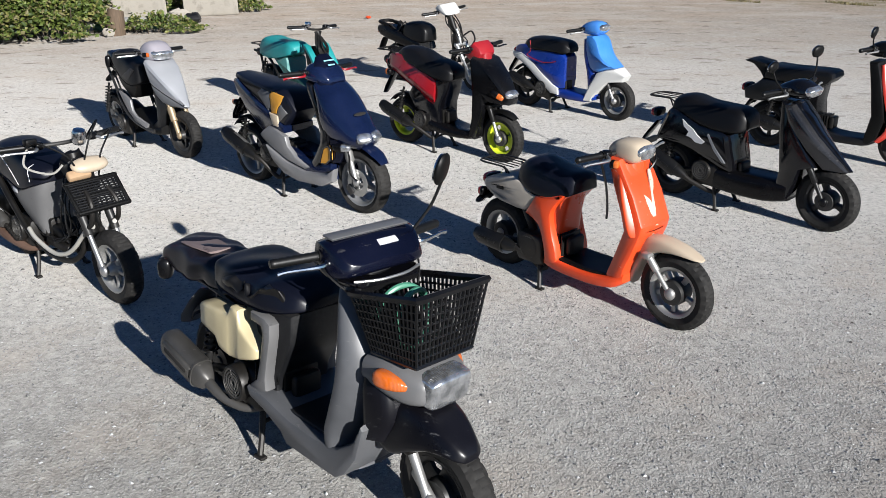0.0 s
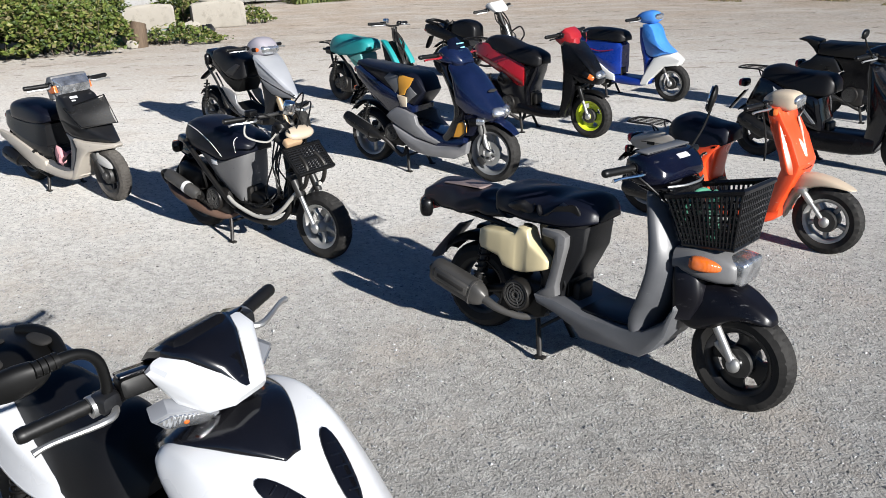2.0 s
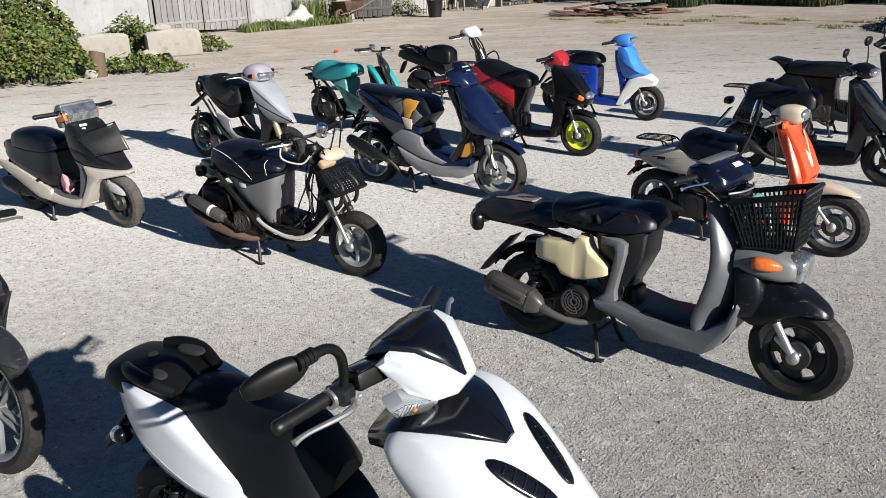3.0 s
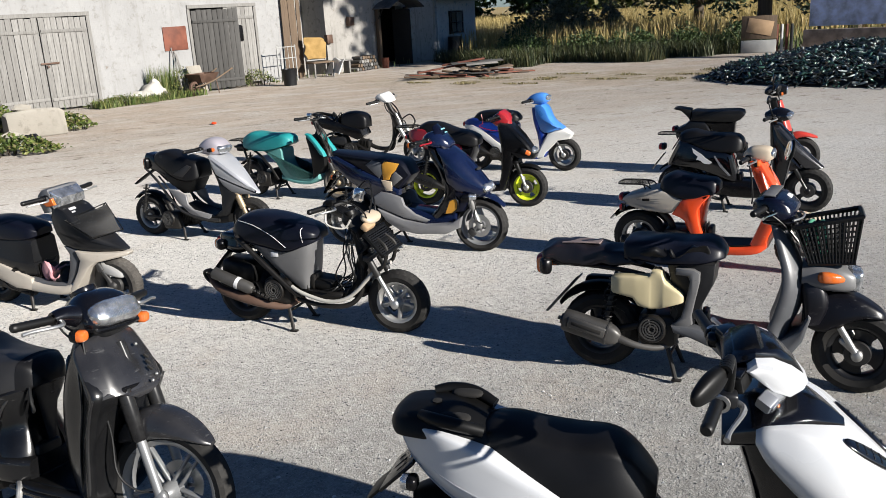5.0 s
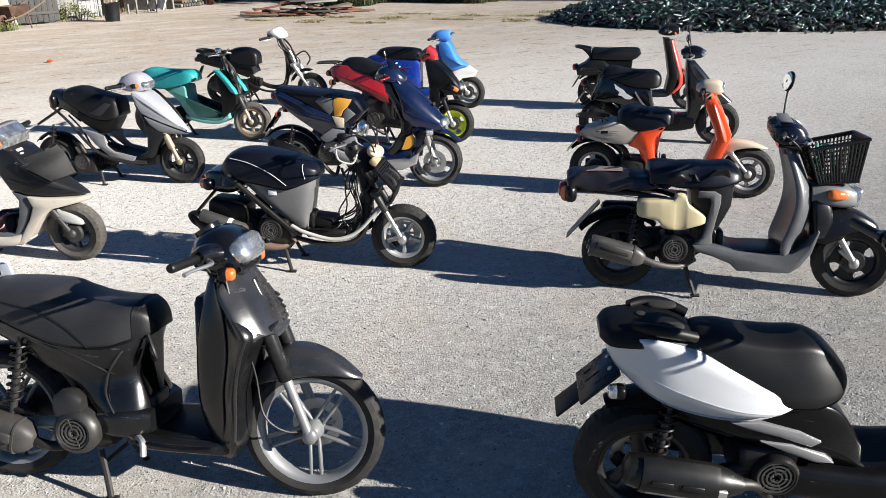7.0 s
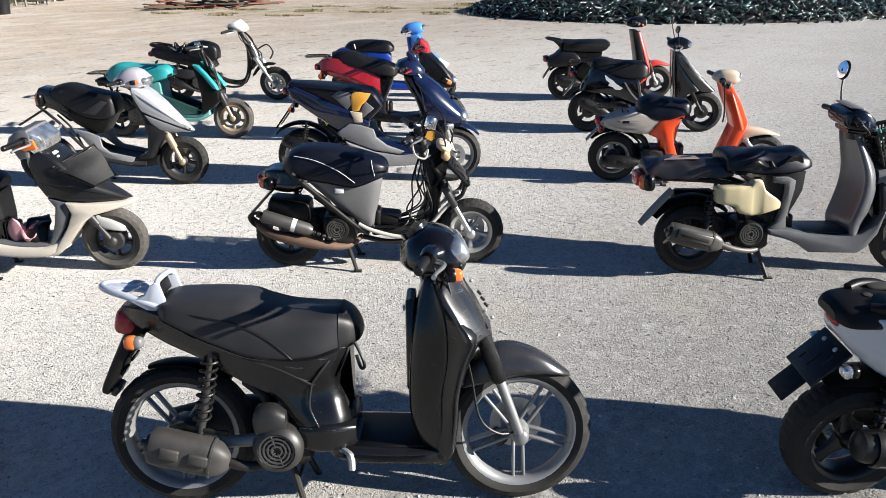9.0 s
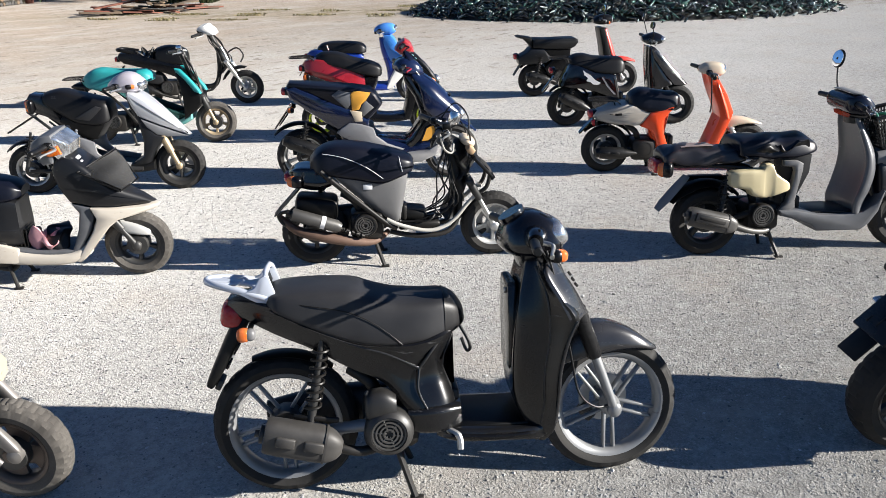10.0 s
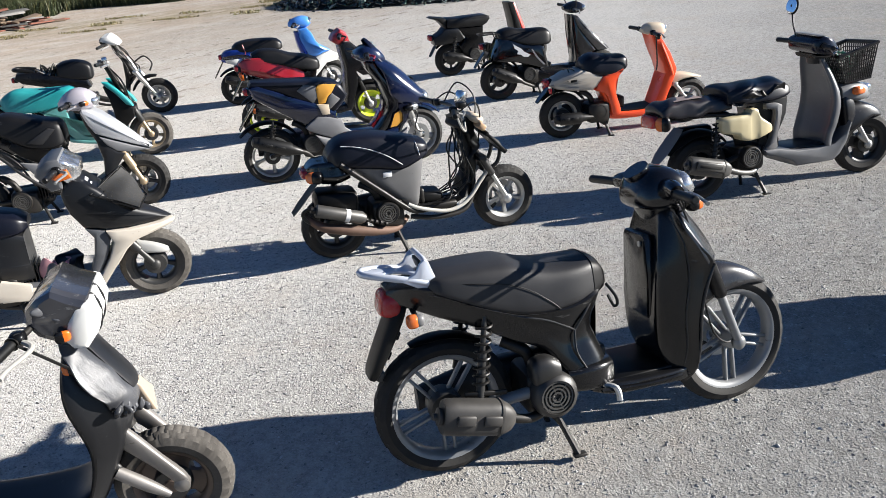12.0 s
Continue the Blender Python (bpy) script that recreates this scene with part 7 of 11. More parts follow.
    part("rack_hoop", Geo().tube([(-0.022, -0.088, 0.835), (-0.026, -0.070, 0.847), (-0.028, -0.03, 0.850), (-0.028, 0.03, 0.850), (-0.026, 0.070, 0.847), (-0.022, 0.088, 0.835)], 0.010, 10, 5), "wsilver", r)
    part("hoop_pad", Geo().box((-0.028, 0, 0.815), (0.014, 0.10, 0.045), Matrix.Rotation(-0.3, 4, "Y"), 0.006), "matt", r)
    engine(s, 0.36, 0.28, 0.37, 0.285, "iron", -0.20)
    ec = part("engine_cowl", Geo().lathe([(0.02, 0.10), (0.080, 0.10), (0.088, 0.02), (0.080, -0.002), (0.064, -0.012), (0.06, 0.0), (0.02, 0.002)], (0.37, -0.195, 0.285), 28, cap=True), "mdark", s)
    part("air_scoop", Geo().body([(0.29, 0.36, 0.40, 0.03, 0.03), (0.305, 0.33, 0.43, 0.045, 0.04), (0.36, 0.34, 0.435, 0.05, 0.04), (0.40, 0.34, 0.41, 0.04, 0.03)], 20, 3, 3, y=-0.155), "mdark", ec)
    can(s, (0.075, -0.185, 0.275), 0.27, 0.062, 14, "dullmuf", 2)
    part("exhaust_pipe", Geo().tube([(0.19, -0.18, 0.24), (0.28, -0.17, 0.215), (0.40, -0.10, 0.22)], 0.018, 10, 5), "iron", s)
    part("bracket", Geo().box((0.12, -0.15, 0.34), (0.16, 0.012, 0.018), Matrix.Rotation(0.15, 4, "Y"), 0.004), "iron", s)
    arm(s, (0.36, -0.13, 0.30), (0, -0.11, 0.263), 0.024, "galloy")
    shock(s, (0.10, -0.145, 0.33), (0.155, -0.125, 0.62))
    shock(s, (0.10, 0.145, 0.33), (0.155, 0.125, 0.62))
    part("inner_mudguard", Geo().fender(0, 0.263, 0.283, 50, 112, 0.045, 0.012), "matt", s)
    part("foot_peg", Geo().tube([(0.58, -0.14, 0.26), (0.615, -0.172, 0.25), (0.62, -0.185, 0.205)], 0.012, 8), "alloy", s)
    stand(s, 0.40)
    cables(s, m, [[(0.93, -0.12, 0.90), (0.96, -0.14, 0.78), (1.02, -0.11, 0.52), (1.05, -0.12, 0.36), (1.12, -0.10, 0.29), (1.19, -0.06, 0.28)], [(0.88, -0.2, 0.94), (0.92, -0.17, 0.87), (0.95, -0.08, 0.84)]])
    return s


def basket_scooter():
    s, wb = base((-0.06, 2.22), (-0.97, 3.11), "worn dark grey scooter with a front basket and exposed yellowed tank", -5.0)
    m = steer(wb, 0.21, -6)
    wheel(s, "rear_wheel", 0, 0.212, 0.1, "three", "dalloy")
    wheel(s, "front_wheel", wb, 0.212, 0.09, "plate", "dgrey", m=m)
    part("pillion_pad", Geo().cushion([(-0.315, 0.615, 0.64, 0.09, 0.08), (-0.295, 0.60, 0.668, 0.115, 0.10), (-0.20, 0.592, 0.682, 0.128, 0.112), (-0.05, 0.588, 0.682, 0.132, 0.115), (0.10, 0.59, 0.678, 0.13, 0.112), (0.175, 0.598, 0.665, 0.12, 0.10), (0.195, 0.61, 0.645, 0.10, 0.085)], 7).crumple(0.007, 34.0, 8), "worn_seat", s, "torn pillion pad with exposed lining")
    part("pad_patch", Geo().slab([(-0.20, 0.689, 0.010, 0.06, 0.004), (-0.10, 0.696, 0.010, 0.068, 0.004), (0.0, 0.694, 0.010, 0.05, 0.004)], 16, 3).turned(Matrix.Translation((0, -0.03, 0))), "foam2", s, "bared pinkish grey foam")
    part("seat", Geo().cushion([(0.135, 0.645, 0.695, 0.13, 0.11), (0.152, 0.63, 0.728, 0.156, 0.13), (0.27, 0.622, 0.736, 0.165, 0.138), (0.42, 0.624, 0.733, 0.166, 0.136), (0.545, 0.635, 0.737, 0.150, 0.12), (0.61, 0.65, 0.720, 0.12, 0.098), (0.645, 0.663, 0.69, 0.08, 0.065)], 7).crumple(0.008, 24.0, 4), "seatn", s, "sagging navy vinyl seat")
    rnd = random.Random(9)
    for k in range(3):
        part("seat_fold", Geo().ball((0.27 + 0.10 * k, -0.138 + 0.010 * (k % 2), 0.665 + 0.010 * (k % 3)), (rnd.uniform(0.09, 0.11), 0.026, rnd.uniform(0.032, 0.04)), Matrix.Rotation(rnd.uniform(-0.3, 0.3), 4, "Y"), 28, 16, 2.5).crumple(0.018, 38.0, k), "seatg", s, "loose black seat cover bunched at the side" if k == 0 else "")
    part("seat_box", wedge([(0.36, 0.63), (0.60, 0.63), (0.592, 0.52), (0.555, 0.44), (0.512, 0.355), (0.50, 0.26), (0.36, 0.26), (0.40, 0.42)], lambda x: 0.122, 0.014), "dgrey", s, angle=30)
    for sg in (-1, 1):
        part("side_panel", round_plate([(0.412, 0.606), (0.50, 0.602), (0.530, 0.585), (0.530, 0.54), (0.510, 0.44), (0.495, 0.36), (0.50, 0.315), (0.41, 0.280), (0.400, 0.31), (0.442, 0.345), (0.462, 0.42), (0.483, 0.54), (0.474, 0.566), (0.412, 0.572)], sg * 0.118, sg * 0.166, 0.009), "mgrey", s, "grey plastic side panel frame")
    g = Geo().body([(0.085, 0.475, 0.535, 0.03, 0.03), (0.10, 0.455, 0.55, 0.05, 0.05), (0.20, 0.435, 0.557, 0.055, 0.055), (0.225, 0.398, 0.559, 0.055, 0.055), (0.283, 0.386, 0.562, 0.055, 0.05), (0.297, 0.384, 0.592, 0.052, 0.046), (0.342, 0.39, 0.588, 0.052, 0.046), (0.362, 0.396, 0.535, 0.055, 0.05), (0.435, 0.42, 0.482, 0.045, 0.045), (0.455, 0.43, 0.462, 0.03, 0.03)], 28, 7, 2, y=-0.135)
    t = part("fuel_tank", g, "tank", s, "yellowed translucent plastic tank")
    part("tank_cap", Geo().lathe([(0.001, 0), (0.018, 0), (0.02, 0.012), (0.001, 0.016)], (0.32, -0.135, 0.588), 16, (0, 0, 1), True), "dgrey", t)
    fb = part("footboard", wedge([(0.395, 0.305), (0.50, 0.305), (0.65, 0.272), (0.80, 0.265), (0.92, 0.278), (1.0, 0.335), (1.04, 0.415), (1.052, 0.40), (1.02, 0.28), (0.965, 0.20), (0.915, 0.163), (0.64, 0.166), (0.60, 0.205), (0.50, 0.245), (0.41, 0.268)], lambda x: 0.180, 0.014), "grey", s, "scuffed grey footboard", angle=30)
    part("floor_mat", Geo().box((0.71, 0, 0.275), (0.34, 0.28, 0.012), None, 0.006), "dgrey", fb)
    rows = []
    for z, xb, w, d in ((0.185, 0.905, 0.15, 0.06), (0.25, 0.865, 0.175, 0.09), (0.32, 0.855, 0.182, 0.11), (0.41, 0.882, 0.186, 0.12), (0.52, 0.908, 0.184, 0.115), (0.62, 0.908, 0.174, 0.10), (0.72, 0.884, 0.152, 0.085), (0.81, 0.856, 0.122, 0.07), (0.88, 0.842, 0.085, 0.055)):
        rows.append((z, [(0, xb + 0.022), (w * 0.62, xb + 0.018), (w * 0.92, xb), (w, xb + 0.012), (w * 0.95, xb + 0.42 * d), (w * 0.6, xb + 0.85 * d), (0, xb + d)]))
    part("leg_shield", Geo().loft(rows, "z", 4, 4), "grey", s, "scratched grey leg shield")
    part("front_cover", Geo().column([(0.36, 1.02, 1.10, 0.165, 0.12), (0.44, 1.01, 1.13, 0.165, 0.13), (0.52, 1.0, 1.12, 0.16, 0.13), (0.57, 1.0, 1.10, 0.15, 0.12)], 24, 5), "scuffed", s)
    nose = part("lamp_nose", Geo().body([(1.00, 0.55, 0.645, 0.145, 0.135), (1.08, 0.53, 0.66, 0.15, 0.135), (1.17, 0.52, 0.65, 0.14, 0.12), (1.23, 0.53, 0.62, 0.11, 0.10), (1.245, 0.55, 0.60, 0.08, 0.07)], 24, 4), "mgrey", s, "grey headlight shell")
    part("headlight", Geo().ball((1.222, 0, 0.578), (0.05, 0.092, 0.056), Matrix.Rotation(radians(8), 4, "Y"), 28, 12, 5), "clear", nose)
    for sg in (-1, 1):
        part("indicator", Geo().body([(-0.055, -0.012, 0.018, 0.010, 0.010), (-0.040, -0.022, 0.030, 0.026, 0.024), (0.0, -0.026, 0.029, 0.034, 0.032), (0.042, -0.024, 0.017, 0.028, 0.026), (0.07, -0.018, 0.0, 0.012, 0.012)], 20, 3).turned(Matrix.Translation((1.125, sg * 0.135, 0.598)) @ Matrix.Rotation(radians(-sg * 24), 4, "Z")), "amber", nose)
    part("front_mudguard", Geo().body([(1.02, 0.35, 0.47, 0.115, 0.09), (1.06, 0.325, 0.50, 0.13, 0.095), (1.12, 0.315, 0.515, 0.134, 0.09), (1.20, 0.36, 0.515, 0.124, 0.08), (1.28, 0.395, 0.49, 0.10, 0.065), (1.36, 0.395, 0.44, 0.065, 0.04), (1.385, 0.39, 0.41, 0.03, 0.02)], 28, 4.4).turned(m), "scuffed", s, "scuffed black front mudguard")
    fork(s, wb, 0.212, (1.10, 0.50), m, 0.075, 0.02, "alloy", "iron", 0.5)
    part("trailing_link", Geo().box((wb - 0.03, -0.07, 0.25), (0.13, 0.03, 0.035), Matrix.Rotation(0.7, 4, "Y"), 0.012).turned(m), "alloy", s)
    c = part("handlebar_cowl", Geo().loft([
        (0.775, [(0, 0.915), (0.11, 0.915), (0.135, 0.925), (0.135, 0.945), (0.11, 0.957), (0, 0.957)]),
        (0.80, [(0, 0.885), (0.14, 0.885), (0.168, 0.90), (0.166, 0.955), (0.145, 0.975), (0, 0.980)]),
        (0.86, [(0, 0.872), (0.15, 0.872), (0.180, 0.89), (0.174, 0.965), (0.150, 0.985), (0, 0.992)]),
        (0.91, [(0, 0.872), (0.14, 0.872), (0.172, 0.89), (0.164, 0.95), (0.14, 0.968), (0, 0.978)]),
        (0.95, [(0, 0.885), (0.12, 0.885), (0.15, 0.90), (0.14, 0.925), (0.12, 0.935), (0, 0.945)]),
        (0.965, [(0, 0.90), (0.09, 0.90), (0.11, 0.905), (0.10, 0.92), (0.08, 0.925), (0, 0.93)])], "x", 4, 3).turned(m), "dnavy", s, "dark navy handlebar cowl")
    part("cowl_top", Geo().box((0.848, 0, 0.993), (0.06, 0.30, 0.008), Matrix.Rotation(0.02, 4, "Y"), 0.003).turned(m), "mgrey", c, "grey instrument strip")
    part("cowl_sticker", Geo().box((0.922, 0.03, 0.968), (0.026, 0.075, 0.006), Matrix.Rotation(0.5, 4, "Y"), 0.002).turned(m), "decal", c)
    part("cowl_base", Geo().body([(0.82, 0.845, 0.872, 0.11, 0.13), (0.90, 0.84, 0.872, 0.14, 0.155), (0.975, 0.85, 0.872, 0.11, 0.125)], 24, 5).turned(m), "gloss", c)
    part("chrome_strip", Geo().tube([(0.962, -0.13, 0.874), (0.99, -0.06, 0.874), (0.995, 0.0, 0.874), (0.99, 0.06, 0.874), (0.962, 0.13, 0.874)], 0.005, 8, 4).turned(m), "steel", c)
    bars(s, 0.86, 0.935, m, 0.30, 0.0, 0.05, lever_mat="chrome", mir=((1, (0.885, 0.287, 1.115), (0.045, 0.058), 25),))
    part("neck_cover", Geo().column([(0.80, 0.85, 0.94, 0.06, 0.06), (0.90, 0.83, 0.93, 0.07, 0.07)]), "dgrey", s)
    # basket: rims, rails and uprights of moulded plastic
    def bx(u, v):
        """u runs round the walls, v up from the floor."""
        hx, hy = 0.098 + 0.047 * v, 0.122 + 0.032 * v
        cx = 1.128 - 0.026 * v
        u = u % 4.0
        sd, t = int(u), u - int(u)
        x, y = ((-hx + 2 * hx * t, -hy), (hx, -hy + 2 * hy * t), (hx - 2 * hx * t, hy), (-hx, hy - 2 * hy * t))[sd]
        return (cx + x, y, 0.665 + 0.205 * v + (0.08 + 0.14 * v) * x)
    N = 60
    us = [4 * k / N for k in range(N)]
    b = part("basket", Geo().tube([bx(u, 1.0) for u in us], 0.012, 6, 1, True), "basket", s, "black plastic lattice basket")
    for v, r in ((0.96, 0.006), (0.84, 0.0042), (0.72, 0.0042), (0.60, 0.0042), (0.48, 0.0042), (0.36, 0.0042), (0.24, 0.0042), (0.12, 0.0045), (0.0, 0.008)):
        part("basket_ring", Geo().tube([bx(u, v) for u in us], r, 6, 1, True), "basket", b)
    for k in range(N):
        part("basket_bar", Geo().tube([bx(us[k], 0), bx(us[k], 0.5), bx(us[k], 1)], 0.0052, 5, 1), "basket", b)
    for k in range(11):
        part("basket_slat", Geo().box((1.128, -0.115 + 0.023 * k, 0.667), (0.19, 0.010, 0.006), Matrix.Rotation(-0.08, 4, "Y"), 0.002), "basket", b)
    for k in range(8):
        part("basket_slat", Geo().box((1.04 + 0.0255 * k, 0, 0.653 + 0.002 * k), (0.010, 0.24, 0.005), None, 0.002), "basket", b)
    part("coiled_hose", Geo().tube([(1.05 + 0.05 * math.sin(a * 0.15), 0.0 + 0.085 * math.cos(a * 0.33), 0.755 + 0.095 * math.sin(a * 0.33)) for a in range(30)], 0.010, 8, 2), "hose", b, "green hose in the basket")
    part("tail_light", Geo().ball((-0.325, 0, 0.575), (0.03, 0.085, 0.042), None, 20, 10, 4), "redl", s)
    for sg in (-1, 1):
        lamp(s, "indicator", (-0.30, sg * 0.105, 0.565), (0.04, 0.03, 0.045), Matrix(), Matrix.Rotation(radians(180 + sg * 40), 4, "Z"))
    flap(s, (-0.12, 0.50), (-0.30, 0.29), 0.075, "grey")
    part("inner_mudguard", Geo().fender(0, 0.212, 0.27, 40, 150, 0.085, 0.035), "matt", s)
    engine(s, 0.30, 0.26, 0.30, 0.275, "iron", -0.175)
    part("air_box", Geo().box((0.02, 0.08, 0.42), (0.26, 0.10, 0.14), None, 0.03), "matt", s)
    can(s, (-0.01, -0.18, 0.255), 0.31, 0.058, 14, "muffler", 0, True)
    part("exhaust_pipe", Geo().tube([(0.13, -0.18, 0.215), (0.22, -0.175, 0.185), (0.33, -0.14, 0.17), (0.42, -0.08, 0.2)], [0.022, 0.018, 0.016, 0.016], 10, 5), "muffler", s)
    arm(s, (0.30, -0.12, 0.3), (0, -0.10, 0.212))
    shock(s, (0.05, -0.13, 0.26), (0.10, -0.10, 0.56))
    g = Geo().tube([(-0.25, -0.09, 0.585), (0.1, -0.1, 0.57), (0.34, -0.1, 0.5), (0.42, -0.1, 0.26)], 0.014, 8).tube([(-0.25, 0.09, 0.585), (0.1, 0.1, 0.57), (0.34, 0.1, 0.5), (0.42, 0.1, 0.26)], 0.014, 8)
    part("frame", g, "iron", s)
    stand(s, 0.37)
    cables(s, m, [[(0.84, -0.2, 0.93), (0.92, -0.16, 0.86), (0.98, -0.05, 0.75)], [(0.84, 0.2, 0.93), (0.95, 0.14, 0.84), (1.0, 0.06, 0.72)]])
    cables(s, Matrix(), [[(0.36, -0.12, 0.42), (0.42, -0.15, 0.38), (0.40, -0.14, 0.30)], [(0.10, -0.1, 0.52), (0.04, -0.12, 0.42), (0.16, -0.12, 0.34)], [(0.45, -0.10, 0.45), (0.52, -0.12, 0.36), (0.46, -0.1, 0.3)]])
    return s


def stripped_scooter():
    s, wb = base((-1.80, 4.14), (-2.63, 4.88), "stripped scooter with navy seat, bare frame and front radiator")
    m = steer(wb, 0.205, 2)
    wheel(s, "rear_wheel", 0, 0.205, 0.1, "five", "dalloy")
    wheel(s, "front_wheel", wb, 0.205, 0.09, "five", "alloy", m=m, brake="disc2")
    seat = part("seat", Geo().cushion([(0.00, 0.62, 0.665, 0.08, 0.07), (0.05, 0.60, 0.72, 0.125, 0.10), (0.14, 0.585, 0.75, 0.145, 0.115), (0.28, 0.56, 0.745, 0.15, 0.12), (0.42, 0.535, 0.715, 0.15, 0.12), (0.54, 0.57, 0.68, 0.135, 0.115), (0.60, 0.59, 0.655, 0.10, 0.09), (0.62, 0.60, 0.63, 0.05, 0.05)]), "seatn", s, "navy vinyl seat with white piping")
    g = Geo()
    for sg in (-1, 1):
        g.tube([(0.08, sg * 0.118, 0.722), (0.2, sg * 0.14, 0.70), (0.33, sg * 0.150, 0.64), (0.43, sg * 0.155, 0.565)], 0.0022, 6, 5)
    g.tube([(0.545, -0.137, 0.60), (0.53, -0.12, 0.675), (0.53, 0, 0.688), (0.53, 0.12, 0.675), (0.545, 0.137, 0.60)], 0.0022, 6, 5)
    part("piping", g, "decal", seat)
    for x, y in ((0.19, -0.02), (0.14, 0.02)):
        part("seat_emblem", Geo().lathe([(0.014, 0), (0.017, 0), (0.017, 0.003), (0.014, 0.003)], (x, y, 0.749), 16, (0, 0, 1)), "mgrey", seat)
    b = part("seat_box", Geo().column([(0.28, 0.46, 0.53, 0.10, 0.10), (0.38, 0.33, 0.55, 0.128, 0.12), (0.48, 0.22, 0.57, 0.14, 0.125), (0.58, 0.12, 0.585, 0.145, 0.125), (0.62, 0.10, 0.58, 0.14, 0.12)], 28, 4), "mgrey", s, "dusty grey plastic seat box")
    part("label_plate", Geo().box((0.335, -0.142, 0.515), (0.055, 0.004, 0.032), None, 0.002), "decal", b)
    g = Geo()
    for sg in (-1, 1):
        g.tube([(0.06, sg * 0.14, 0.62), (0.25, sg * 0.15, 0.45), (0.43, sg * 0.15, 0.29), (0.50, sg * 0.14, 0.25)], 0.017, 10, 4)
    part("frame_rail", g, "iron", s)
    g = Geo()
    for sg in (-1, 1):
        g.tube([(0.44, sg * 0.15, 0.31), (0.52, sg * 0.155, 0.27), (0.68, sg * 0.14, 0.222), (0.79, sg * 0.12, 0.235), (0.87, sg * 0.10, 0.285), (0.94, sg * 0.08, 0.36), (1.01, sg * 0.07, 0.425), (1.05, sg * 0.06, 0.437)], 0.0125, 10, 5)
    part("floor_rail", g, "wtube", s, "bare pale frame tube")
    g = Geo()
    for sg in (-1, 1):
        g.tube([(0.46, sg * 0.12, 0.22), (0.62, sg * 0.12, 0.185), (0.80, sg * 0.10, 0.19), (0.88, sg * 0.06, 0.26), (0.90, sg * 0.04, 0.4), (0.86, sg * 0.02, 0.6)], 0.016, 10, 5)
    g.tube([(0.90, 0, 0.36), (0.88, 0, 0.55), (0.82, 0, 0.78)], 0.035, 12, 4)
    g.box((0.64, 0, 0.24), (0.26, 0.2, 0.05), None, 0.015)
    part("frame", g, "iron", s)
    part("wiring_loom", Geo().column([(0.27, 0.80, 0.90, 0.05, 0.05), (0.38, 0.83, 0.935, 0.06, 0.055), (0.50, 0.86, 0.955, 0.055, 0.05), (0.62, 0.855, 0.935, 0.05, 0.045), (0.72, 0.82, 0.90, 0.045, 0.04), (0.77, 0.80, 0.87, 0.04, 0.035)], 28, 2.6, 8).crumple(0.022, 42.0, 6), "grip", s, "tangled black wiring round the steering head")
    part("battery_tray", Geo().box((0.60, 0.01, 0.30), (0.18, 0.17, 0.07), Matrix.Rotation(0.12, 4, "Y"), 0.02), "matt", s)
    loom = []
    rnd = random.Random(5)
    for k in range(9):
        loom.append([(0.82 + rnd.uniform(-0.02, 0.04), rnd.uniform(-0.06, 0.06), 0.75), (0.80 + rnd.uniform(-0.05, 0.08), rnd.uniform(-0.1, 0.08), 0.55), (0.80 + rnd.uniform(-0.08, 0.08), rnd.uniform(-0.12, 0.08), 0.38), (0.70 + rnd.uniform(-0.1, 0.08), rnd.uniform(-0.12, 0.08), 0.28), (0.50, rnd.uniform(-0.1, 0.1), 0.27)])
    cables(s, Matrix(), loom, 0.005)
    T = Matrix.Translation((1.035, 0, 0.60)) @ Matrix.Rotation(radians(-42), 4, "Y")
    rad = part("radiator", Geo().box((0, 0, 0.0), (0.02, 0.27, 0.02)).box((0, -0.135, 0), (0.02, 0.02, 0.17)).box((0, 0.135, 0), (0.02, 0.02, 0.17)).box((0, 0, 0.085), (0.03, 0.29, 0.02)).box((0, 0, -0.085), (0.03, 0.29, 0.02)).turned(T), "matt", s)
    for k in range(11):
        part("radiator_fin", Geo().box((0, 0, -0.073 + 0.0146 * k), (0.016, 0.255, 0.006), None, 0.001).turned(T), "dgrey", rad)
    for k in range(9):
        part("radiator_tube", Geo().box((0, -0.11 + 0.0275 * k, 0), (0.014, 0.006, 0.16), None, 0.001).turned(T), "matt", rad)
    part("foam_pad", Geo().ball((0.955, 0.02, 0.74), (0.05, 0.10, 0.03), Matrix.Rotation(0.5, 4, "Y"), 16, 10, 2.4), "cream", s, "pale foam pad")
    part("foam_block", Geo().box((0.965, -0.05, 0.70), (0.05, 0.12, 0.04), Matrix.Rotation(0.7, 4, "Y"), 0.01), "foam", s)
    fork(s, wb, 0.205, (0.955, 0.50), m, 0.075, 0.017, "steel", "dalloy", 0.62)
    part("fork_brace", Geo().tube([(1.0, -0.07, 0.42), (1.06, -0.075, 0.46), (1.08, -0.07, 0.56), (1.02, -0.06, 0.62)], 0.013, 8).tube([(1.0, 0.07, 0.42), (1.06, 0.075, 0.46), (1.08, 0.07, 0.56), (1.02, 0.06, 0.62)], 0.013, 8).turned(m), "iron", s)
    bars(s, 0.80, 0.84, m, 0.30, 0.0, 0.08, lever_mat="steel", mat_bar="dalloy")
    part("gauge", Geo().lathe([(0.001, 0), (0.03, 0.0), (0.036, 0.01), (0.036, 0.06), (0.03, 0.075), (0.001, 0.08)], (0.87, 0.02, 0.84), 20, (0.3, 0, 0.95), True).turned(m), "chrome", s)
    part("brake_reservoir", Geo().box((0.80, -0.2, 0.875), (0.05, 0.06, 0.035), None, 0.008).turned(m), "matt", s)
